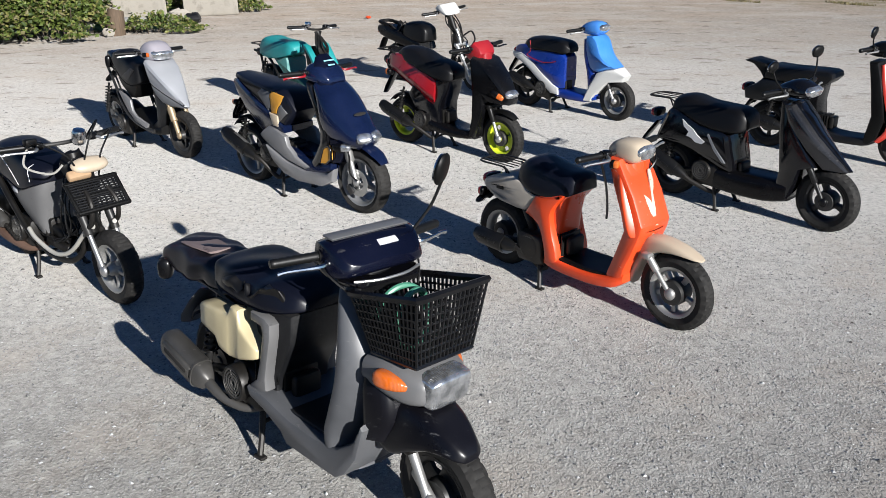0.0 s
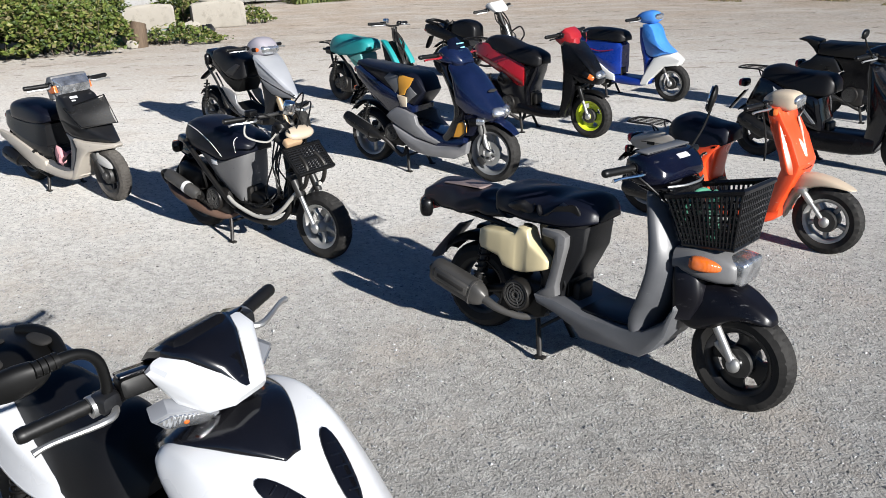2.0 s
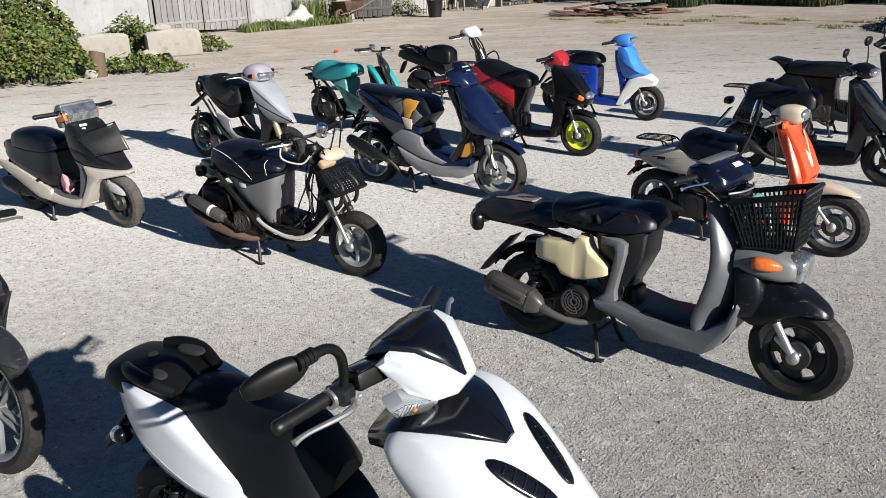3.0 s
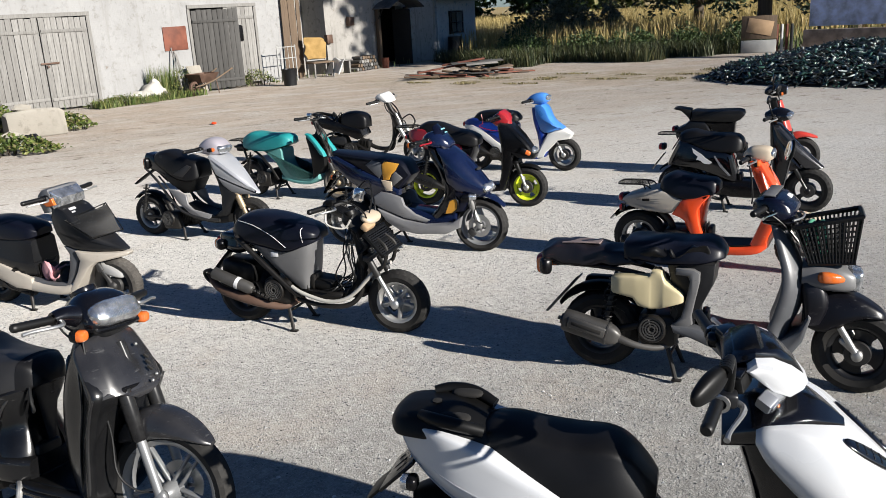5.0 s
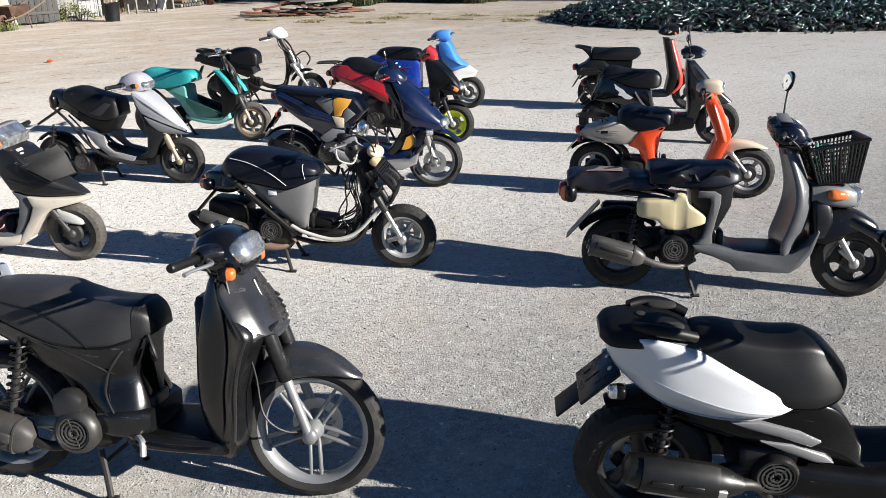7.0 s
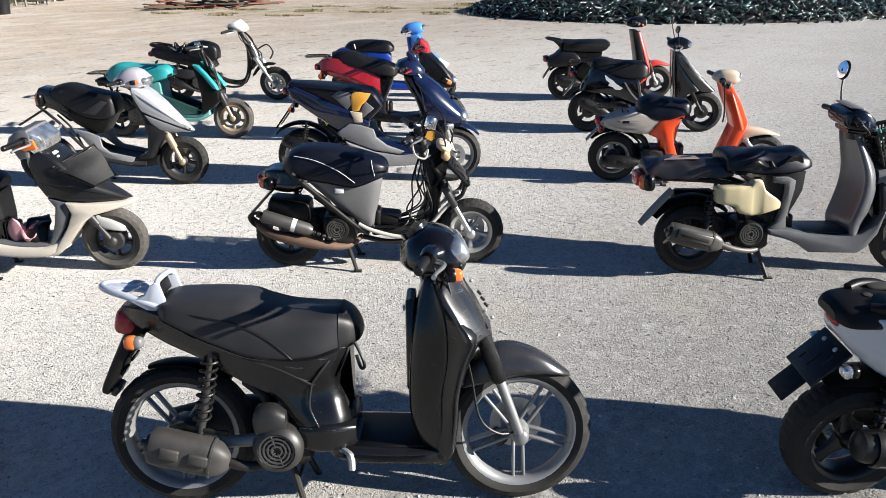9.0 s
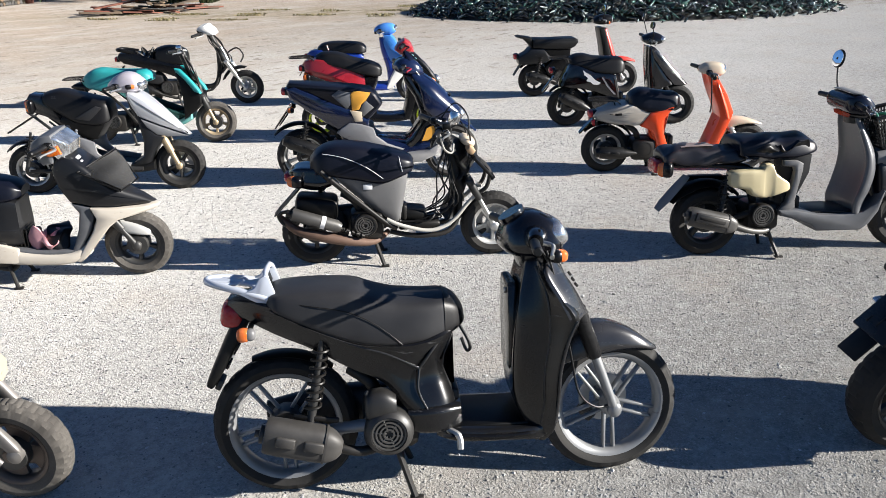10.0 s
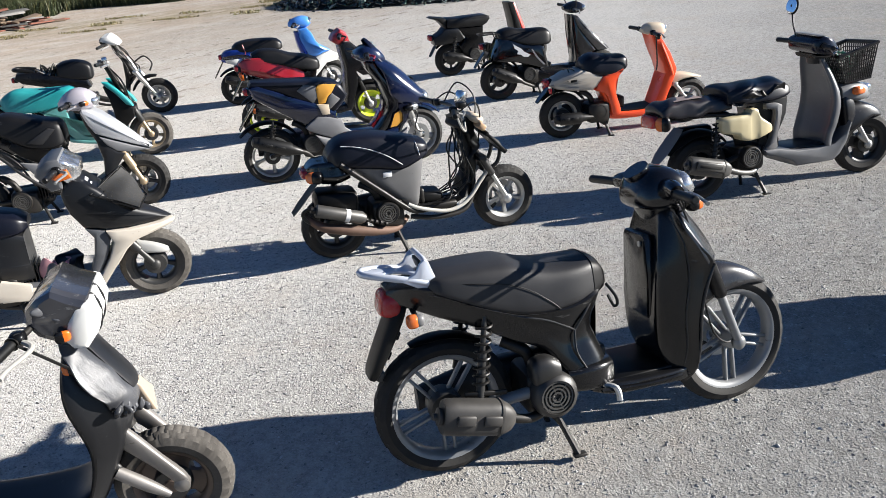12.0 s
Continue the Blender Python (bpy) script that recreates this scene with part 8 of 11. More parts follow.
    cables(s, m, [[(0.78, sg * 0.22, 0.84), (0.88, sg * 0.2, 0.88), (0.96, sg * 0.08, 0.78), (0.95, sg * 0.05, 0.6)] for sg in (-1, 1)] + [[(0.80, 0.1, 0.85), (0.9, 0.12, 0.95), (0.97, 0.02, 0.86), (0.93, -0.03, 0.66)]], 0.005)
    cables(s, m, [[(0.76, -0.2, 0.84), (0.78, -0.24, 0.75), (0.84, -0.14, 0.7), (0.86, -0.08, 0.74)]], 0.006, "wtube")
    part("tail_body", Geo().shell([(-0.13, 0.55, 0.60, 0.05, 0.05), (-0.08, 0.52, 0.63, 0.10, 0.09), (0.03, 0.50, 0.63, 0.12, 0.11), (0.12, 0.52, 0.61, 0.11, 0.10)]), "gloss", s)
    lamp(s, "tail_light", (-0.13, 0, 0.565), (0.035, 0.06, 0.03), Matrix(), Matrix.Rotation(radians(180), 4, "Z"), "redl")
    for sg in (-1, 1):
        lamp(s, "indicator", (-0.10, sg * 0.095, 0.555), (0.045, 0.032, 0.034), Matrix(), Matrix.Rotation(radians(180 + sg * 35), 4, "Z"))
    flap(s, (-0.07, 0.50), (-0.24, 0.32), 0.06, "matt")
    part("air_box", Geo().box((0.02, -0.02, 0.37), (0.26, 0.20, 0.15), Matrix.Rotation(0.1, 4, "Y"), 0.035), "matt", s)
    engine(s, 0.30, 0.26, 0.31, 0.28, "iron", -0.165)
    mf = part("muffler", Geo().tube([(-0.125, -0.175, 0.380), (-0.12, -0.175, 0.378), (0.14, -0.175, 0.288), (0.165, -0.175, 0.279)], [0.030, 0.039, 0.039, 0.024], 20, 1), "muffler", s, "grey steel canister with a white band")
    part("muffler_tip", Geo().lathe([(0.014, -0.02), (0.02, -0.02), (0.02, 0.02), (0.014, 0.02)], (-0.135, -0.175, 0.384), 16, (-0.94, 0, 0.33)), "iron", mf)
    part("muffler_band", Geo().tube([(0.045, -0.175, 0.3205), (0.070, -0.175, 0.312)], 0.0405, 20, 1), "decal", mf)
    for k in range(5):
        part("spring", Geo().coil((0.16 + 0.03 * k, -0.17, 0.27 - 0.012 * k), (0.18 + 0.03 * k, -0.165, 0.262 - 0.012 * k), 0.012, 0.003, 3), "iron", mf)
    part("expansion_pipe", Geo().tube([(-0.20, -0.14, 0.36), (-0.10, -0.16, 0.27), (0.05, -0.165, 0.225), (0.22, -0.15, 0.18), (0.36, -0.12, 0.16), (0.45, -0.05, 0.2)], [0.016, 0.028, 0.034, 0.030, 0.020, 0.017], 14, 4), "rust", s, "rusty exhaust expansion pipe")
    part("muffler_loop", Geo().tube([(-0.06, -0.15, 0.26), (-0.17, -0.16, 0.31), (-0.20, -0.17, 0.37), (-0.16, -0.175, 0.395), (-0.10, -0.175, 0.385)], 0.011, 8, 5), "iron", s)
    shock(s, (0.0, 0.13, 0.27), (0.08, 0.10, 0.58))
    stand(s, 0.36)
    return s


def orange_scooter():
    s, wb = base((1.08, 3.77), (0.31, 4.64), "orange and cream scooter with scraped leg shield and black seat")
    m = steer(wb, 0.20, 0)
    wheel(s, "rear_wheel", 0, 0.20, 0.085, "three", "alloy")
    wheel(s, "front_wheel", wb, 0.20, 0.08, "five", "alloy", m=m)
    part("side_cover", wedge(spline([(-0.125, 0.485), (-0.10, 0.52), (-0.03, 0.545), (0.10, 0.588), (0.21, 0.58), (0.345, 0.528), (0.31, 0.47), (0.255, 0.415), (0.13, 0.42), (0.01, 0.432), (-0.09, 0.455)], 2), lambda x: 0.136 - 0.30 * max(0.0, 0.06 - x), 0.028), "beige", s, "faded beige rear side cover", angle=30)
    part("cover_mark", Geo().box((0.075, -0.137, 0.512), (0.055, 0.004, 0.02), Matrix.Rotation(-0.05, 4, "Y"), 0.002).box((0.02, -0.128, 0.514), (0.035, 0.004, 0.005), Matrix.Rotation(0.30, 4, "Z"), 0.002), "matt", s)
    part("seat_panel", round_plate(spline([(0.335, 0.53), (0.44, 0.555), (0.53, 0.565), (0.478, 0.50), (0.448, 0.438), (0.462, 0.34), (0.492, 0.25), (0.495, 0.18), (0.42, 0.172), (0.395, 0.27), (0.354, 0.366), (0.262, 0.41)], 3), -0.140, 0.140, 0.022), "orange", s)
    part("seat_post", Geo().column([(0.17, 0.38, 0.47, 0.11, 0.10), (0.30, 0.36, 0.475, 0.115, 0.10), (0.46, 0.30, 0.50, 0.12, 0.105), (0.56, 0.27, 0.53, 0.12, 0.11)], 24, 4), "orange", s)
    part("seat", Geo().cushion([(0.165, 0.59, 0.635, 0.08, 0.06), (0.195, 0.57, 0.668, 0.115, 0.09), (0.27, 0.54, 0.697, 0.135, 0.105), (0.37, 0.528, 0.680, 0.138, 0.105), (0.47, 0.54, 0.665, 0.135, 0.105), (0.55, 0.565, 0.658, 0.11, 0.09), (0.585, 0.585, 0.63, 0.06, 0.05)]), "seatn", s, "black vinyl seat")
    part("footboard", Geo().body([(0.40, 0.14, 0.20, 0.12, 0.12), (0.50, 0.13, 0.20, 0.14, 0.135), (0.72, 0.13, 0.195, 0.145, 0.14), (0.86, 0.15, 0.22, 0.14, 0.13), (0.92, 0.19, 0.25, 0.12, 0.11)], 20, 5), "orange", s)
    part("floor_mat", Geo().body([(0.48, 0.19, 0.207, 0.115, 0.115), (0.66, 0.19, 0.205, 0.12, 0.12), (0.82, 0.20, 0.215, 0.11, 0.11)], 16, 6), "matt", s)
    part("leg_shield", wedge([(0.775, 0.822), (0.85, 0.822), (0.89, 0.76), (0.955, 0.655), (1.015, 0.515), (1.008, 0.475), (0.97, 0.37), (0.93, 0.275), (0.905, 0.185), (0.86, 0.155), (0.79, 0.15), (0.80, 0.20), (0.83, 0.27), (0.87, 0.37), (0.905, 0.475), (0.88, 0.56), (0.82, 0.69)], lambda x: 0.122 - 0.18 * max(0.0, 0.87 - x), 0.020), "orange", s, angle=30)
    part("front_panel", Geo().slab([(0.998, 0.440, 0.010, 0.08, 0.02), (1.008, 0.465, 0.020, 0.140, 0.045), (0.985, 0.545, 0.024, 0.152, 0.05), (0.938, 0.66, 0.024, 0.142, 0.045), (0.892, 0.765, 0.022, 0.120, 0.035), (0.872, 0.803, 0.014, 0.095, 0.02)], 36, 9), "orange", s, "scraped orange front panel")
    # pale scraped stripes across the shield
    g = Geo()
    def on(v, u):
        a = [(1.006, 0.475), (0.985, 0.545), (0.938, 0.66), (0.886, 0.775)]
        k = min(int(v * 3), 2)
        t = v * 3 - k
        x, z = a[k][0] + (a[k + 1][0] - a[k][0]) * t, a[k][1] + (a[k + 1][1] - a[k][1]) * t
        return Vector((x + 0.015 - 0.047 * (u / 0.15) ** 2, u, z + 0.007))
    for line, wd in ((((0.12, 0.0), (0.45, -0.02), (0.62, -0.06), (0.70, -0.11)), 0.034), (((0.10, 0.01), (0.5, 0.035), (0.92, 0.06)), 0.028), (((-0.05, -0.10), (-0.02, 0.0), (-0.03, 0.1)), 0.014)):
        rows = spline(line, 5)
        rings = []
        for i, (v, u) in enumerate(rows):
            q = wd * (1 - 0.5 * abs(2 * i / (len(rows) - 1) - 1))
            v = min(max(v, 0.0), 0.98)
            rings.append([on(v, u - q), on(v, u), on(v, u + q), on(v, u + q) - Vector((0.006, 0, 0)), on(v, u - q) - Vector((0.006, 0, 0))])
        g.rings(rings)
    part("paint_stripe", g, "scraped", s, "cream scraped stripes")
    g = Geo()
    for k in range(5):
        g.box((0.992 - 0.006 * k, 0.092, 0.52 + 0.014 * k), (0.006, 0.045, 0.006), Matrix.Rotation(-0.4, 4, "Y") @ Matrix.Rotation(-0.35, 4, "Z"), 0.002)
    part("shield_vent", g, "matt", s)
    part("front_mudguard", Geo().body([(0.92, 0.17, 0.33, 0.050, 0.045), (0.955, 0.25, 0.42, 0.055, 0.048), (1.0, 0.34, 0.452, 0.062, 0.050), (1.08, 0.385, 0.458, 0.066, 0.050), (1.18, 0.400, 0.440, 0.060, 0.045), (1.26, 0.395, 0.412, 0.042, 0.03), (1.29, 0.392, 0.400, 0.02, 0.015)], 24, 3.4).turned(m), "cream", s, "cream front mudguard")
    fork(s, wb, 0.20, (1.02, 0.365), m, 0.058, 0.014, "alloy", "alloy", 0.6)
    c = part("handlebar_cowl", Geo().body([(0.735, 0.83, 0.86, 0.05, 0.04), (0.775, 0.812, 0.895, 0.08, 0.062), (0.84, 0.80, 0.906, 0.088, 0.07), (0.90, 0.80, 0.90, 0.084, 0.066), (0.935, 0.825, 0.878, 0.065, 0.05)], 28, 4).turned(m), "cream", s, "cream headlight nacelle")
    part("headlight", Geo().ball((0.922, 0, 0.852), (0.022, 0.066, 0.036), Matrix.Rotation(radians(5), 4, "Y"), 20, 10, 3).turned(m), "clear", c)
    part("neck_cover", Geo().column([(0.74, 0.80, 0.90, 0.07, 0.06), (0.80, 0.79, 0.89, 0.07, 0.06)]), "orange", s)
    for sg in (-1, 1):
        lamp(s, "indicator", (0.84, sg * 0.125, 0.80), (0.02, 0.02, 0.02), m, Matrix.Rotation(radians(15), 4, "Z"))
        lamp(s, "indicator", (-0.115, sg * 0.09, 0.44), (0.02, 0.025, 0.025), Matrix(), Matrix.Rotation(radians(180), 4, "Z"), "redl")
    bars(s, 0.80, 0.84, m, 0.28, 0.0, 0.04, lever_mat="steel")
    lamp(s, "tail_light", (-0.125, 0, 0.50), (0.035, 0.06, 0.032), Matrix(), Matrix.Rotation(radians(180), 4, "Z"), "redl")
    flap(s, (-0.11, 0.45), (-0.22, 0.33), 0.06, "gloss")
    rack(s, -0.15, 0.10, 0.615, 0.09, "iron")
    part("inner_mudguard", Geo().fender(0, 0.2, 0.245, 30, 140, 0.06, 0.02), "matt", s)
    engine(s, 0.28, 0.21, 0.30, 0.22, "iron", -0.135)
    muffler(s, (-0.10, -0.14, 0.20), (0.16, -0.14, 0.19), 0.042, "bmuffler", "bmuffler", "iron", (0.40, -0.06, 0.17))
    arm(s, (0.28, -0.10, 0.22), (0, -0.09, 0.2), 0.018)
    shock(s, (0.0, 0.12, 0.22), (0.05, 0.10, 0.45))
    stand(s, 0.34)
    cables(s, m, [[(0.79, -0.18, 0.83), (0.81, -0.15, 0.7), (0.82, -0.14, 0.58), (0.815, -0.135, 0.52)], [(0.79, 0.18, 0.83), (0.9, 0.12, 0.8), (0.9, 0.06, 0.74)]], 0.006)
    return s


def generic_rear(s, fx=0.30, fz=0.26, muf=((-0.10, -0.16, 0.30), (0.17, -0.16, 0.22)), r=0.2, mufmat="bmuffler"):
    part("inner_mudguard", Geo().fender(0, r, r + 0.045, 30, 140, 0.06, 0.02), "matt", s)
    engine(s, fx, fz - 0.02, fx, fz, "iron", -0.15)
    muffler(s, *muf, 0.045, mufmat, mufmat, "iron", (0.42, -0.06, 0.18))
    arm(s, (fx, -0.10, fz), (0, -0.09, r), 0.018)
    shock(s, (0.0, -0.125, r + 0.05), (0.06, -0.10, 0.52))


def navy_scooter():
    s, wb = base((-0.61, 5.56), (-1.52, 6.39), "navy sports scooter with torn yellow-padded seat and grey side skirts")
    m = steer(wb, 0.225, 3)
    wheel(s, "rear_wheel", 0.02, 0.225, 0.12, "five", "alloy", brake="drum", rim_r=0.158)
    wheel(s, "front_wheel", wb, 0.225, 0.11, "three", "galloy", m=m, brake="disc", rim_r=0.158)
    part("tail_body", wedge([(-0.090, 0.79), (-0.062, 0.705), (0.10, 0.595), (0.25, 0.495), (0.337, 0.442), (0.43, 0.452), (0.56, 0.480), (0.565, 0.525), (0.43, 0.615), (0.28, 0.672), (0.10, 0.758), (-0.02, 0.808)], lambda x: 0.142 - 0.26 * max(0.0, 0.14 - x), 0.024), "navy", s, "scratched navy tail panels", angle=30)
    seat = part("seat", wedge([(-0.085, 0.802), (-0.06, 0.838), (0.10, 0.824), (0.27, 0.806), (0.45, 0.788), (0.585, 0.765), (0.625, 0.735), (0.675, 0.648), (0.64, 0.605), (0.565, 0.535), (0.51, 0.548), (0.42, 0.608), (0.28, 0.665), (0.10, 0.752)], lambda x: 0.132 - 0.26 * max(0.0, 0.16 - x) - 0.35 * max(0.0, x - 0.60), 0.022), "seatn", s, "torn navy vinyl seat", angle=30)
    for sg in (-1, 1):
        for nm, out, d, mt, lb in (("seat_side_panel", [(0.275, 0.735), (0.335, 0.775), (0.425, 0.755), (0.43, 0.67), (0.39, 0.622)], 0.1345, "grey", "faded grey seat side panel"), ("seat_tear_side", [(0.422, 0.735), (0.45, 0.768), (0.585, 0.748), (0.545, 0.688), (0.51, 0.660), (0.485, 0.612), (0.432, 0.610)], 0.1365, "yellow", "exposed yellow seat foam"), ("seat_side_panel", [(0.545, 0.685), (0.605, 0.628), (0.52, 0.560), (0.49, 0.60), (0.515, 0.655)], 0.1345, "mgrey", "faded grey seat side panel"), ("seat_patch", [(0.415, 0.612), (0.45, 0.520), (0.51, 0.522), (0.508, 0.598)], 0.1465, "cream", "")):
            part(nm, round_plate(out, sg * 0.10, sg * d, 0.004), mt, seat, lb)
    for sg in (-1, 1):
        part("side_skirt", round_plate([(0.30, 0.44), (0.34, 0.475), (0.41, 0.515), (0.50, 0.500), (0.595, 0.465), (0.615, 0.40), (0.70, 0.335), (0.84, 0.285), (0.80, 0.262), (0.60, 0.295), (0.42, 0.365), (0.33, 0.41)], sg * 0.120, sg * 0.162, 0.012), "skirt", s, "scuffed grey side skirt")
        part("side_sill", round_plate([(0.37, 0.375), (0.42, 0.355), (0.60, 0.285), (0.80, 0.252), (1.04, 0.275), (1.12, 0.325), (1.10, 0.23), (0.98, 0.175), (0.72, 0.162), (0.56, 0.19), (0.44, 0.265)], sg * 0.118, sg * 0.172, 0.014), "skirt", s, "scuffed grey side sill")
    part("footboard", Geo().body([(0.55, 0.22, 0.38, 0.15, 0.13), (0.70, 0.20, 0.36, 0.155, 0.14), (0.90, 0.20, 0.34, 0.155, 0.14), (1.05, 0.22, 0.36, 0.15, 0.13)], 20, 5), "navy", s)
    part("inner_panel", wedge([(0.845, 0.885), (0.905, 0.865), (0.945, 0.79), (1.01, 0.69), (1.075, 0.547), (1.04, 0.42), (0.93, 0.314), (0.85, 0.25), (0.79, 0.25), (0.81, 0.30), (0.90, 0.38), (0.975, 0.49), (0.98, 0.57), (0.93, 0.71), (0.86, 0.81)], lambda x: 0.156 - 0.25 * max(0.0, 0.93 - x), 0.018), "gloss", s, angle=30)
    part("leg_shield", Geo().loft([
        (0.468, [(0, 1.21), (0.05, 1.21), (0.07, 1.22), (0.065, 1.26), (0.04, 1.28), (0, 1.285)]),
        (0.50, [(0, 1.12), (0.09, 1.12), (0.115, 1.14), (0.11, 1.24), (0.065, 1.315), (0, 1.325)]),
        (0.54, [(0, 1.05), (0.12, 1.05), (0.145, 1.08), (0.132, 1.22), (0.08, 1.318), (0, 1.34)]),
        (0.61, [(0, 1.0), (0.135, 1.0), (0.162, 1.035), (0.150, 1.17), (0.088, 1.265), (0, 1.292)]),
        (0.70, [(0, 0.98), (0.14, 0.985), (0.168, 1.015), (0.158, 1.105), (0.09, 1.19), (0, 1.215)]),
        (0.79, [(0, 0.955), (0.132, 0.96), (0.158, 0.985), (0.148, 1.045), (0.085, 1.11), (0, 1.13)]),
        (0.86, [(0, 0.915), (0.115, 0.918), (0.135, 0.935), (0.126, 0.975), (0.075, 1.025), (0, 1.04)]),
        (0.888, [(0, 0.912), (0.09, 0.915), (0.105, 0.925), (0.095, 0.945), (0.06, 0.98), (0, 0.99)])], "z", 5, 4), "navy", s, "navy front shield with a small vent")
    # vent painted as a near-black oval, its shade put into the colour
    part("shield_vent", Geo().ball((1.232, 0, 0.693), (0.006, 0.055, 0.013), Matrix.Rotation(radians(-40), 4, "Y"), 20, 8), "void", s)
    for sg in (-1, 1):
        lamp(s, "headlight", (1.312, sg * 0.052, 0.546), (0.030, 0.052, 0.036), Matrix(), Matrix.Rotation(radians(sg * 22), 4, "Z") @ Matrix.Rotation(radians(-28), 4, "Y"), "clear", "gloss", 3.5)
        lamp(s, "indicator", (1.185, sg * 0.128, 0.478), (0.055, 0.022, 0.026), Matrix(), Matrix.Rotation(radians(-sg * 22), 4, "Z"), "clear", "black")
        part("side_insert", Geo().plate([(0.975, 0.345), (1.02, 0.455), (1.075, 0.48), (1.095, 0.45), (1.09, 0.385), (1.04, 0.345)], sg * 0.142, sg * 0.162), "yellow", s, "yellow side insert")
        part("insert_rim", Geo().tube([(0.975, sg * 0.160, 0.345), (1.02, sg * 0.160, 0.455), (1.075, sg * 0.160, 0.48), (1.095, sg * 0.160, 0.45), (1.09, sg * 0.160, 0.385), (1.04, sg * 0.160, 0.345)], 0.008, 8, 1, True), "gloss", s)
    part("lower_fairing", Geo().column([(0.36, 1.05, 1.13, 0.145, 0.12), (0.44, 1.03, 1.18, 0.150, 0.12), (0.52, 1.02, 1.20, 0.150, 0.12)], 24, 4), "dnavy", s)
    c = part("handlebar_cowl", Geo().body([(0.77, 0.915, 0.945, 0.06, 0.05), (0.81, 0.885, 0.985, 0.13, 0.10), (0.88, 0.865, 1.005, 0.145, 0.11), (0.96, 0.86, 0.97, 0.125, 0.10), (1.01, 0.865, 0.91, 0.08, 0.07)], 24, 3.6).turned(m), "navy", s)
    scr = part("windscreen", Geo().slab([(1.03, 0.862, 0.012, 0.115, 0.05), (0.99, 0.935, 0.010, 0.122, 0.06), (0.935, 1.01, 0.010, 0.105, 0.05), (0.885, 1.058, 0.008, 0.06, 0.03)], 24, 6).turned(m), "dnavy", c, "dark windscreen with faded sticker")
    g = Geo()
    for k, w in ((0, 0.09), (1, 0.06)):
        T = Matrix.Rotation(0.75, 4, "Y")
        g.box((0.935 + 0.025 * k, 0.0, 1.016 - 0.027 * k), (0.010, w, 0.004), Matrix.Rotation(0.75, 4, "Y"), 0.001)
    part("sticker_bar", g.turned(m), "cyan", scr)
    bars(s, 0.87, 0.94, m, 0.30, 0.0, 0.06, lever_mat="red")
    fork(s, wb, 0.235, (1.14, 0.52), m, 0.075, 0.022, "alloy", "alloy", 0.5)
    part("front_mudguard", Geo().fender(wb, 0.235, 0.262, 35, 120, 0.06, 0.02).turned(m), "navy", s)
    cables(s, m, [[(1.16, -0.1, 0.5), (1.22, -0.12, 0.42), (1.2, -0.1, 0.3), (1.26, -0.09, 0.25)]], 0.006)
    lamp(s, "tail_light", (-0.10, 0, 0.76), (0.03, 0.06, 0.03), Matrix(), Matrix.Rotation(radians(180), 4, "Z"), "redl")
    for sg in (-1, 1):
        lamp(s, "indicator", (-0.06, sg * 0.10, 0.62), (0.022, 0.022, 0.020), Matrix(), Matrix.Rotation(radians(180), 4, "Z"))
    flap(s, (-0.05, 0.66), (-0.20, 0.46), 0.065, "gloss", 0.5)
    generic_rear(s, 0.34, 0.30, ((-0.12, -0.18, 0.40), (0.20, -0.18, 0.28)), 0.235, "bmuffler")
    part("muffler_sleeve", Geo().tube([(-0.02, -0.18, 0.363), (0.12, -0.18, 0.31)], 0.05, 16, 1), "steel", s)
    stand(s, 0.45)
    return s


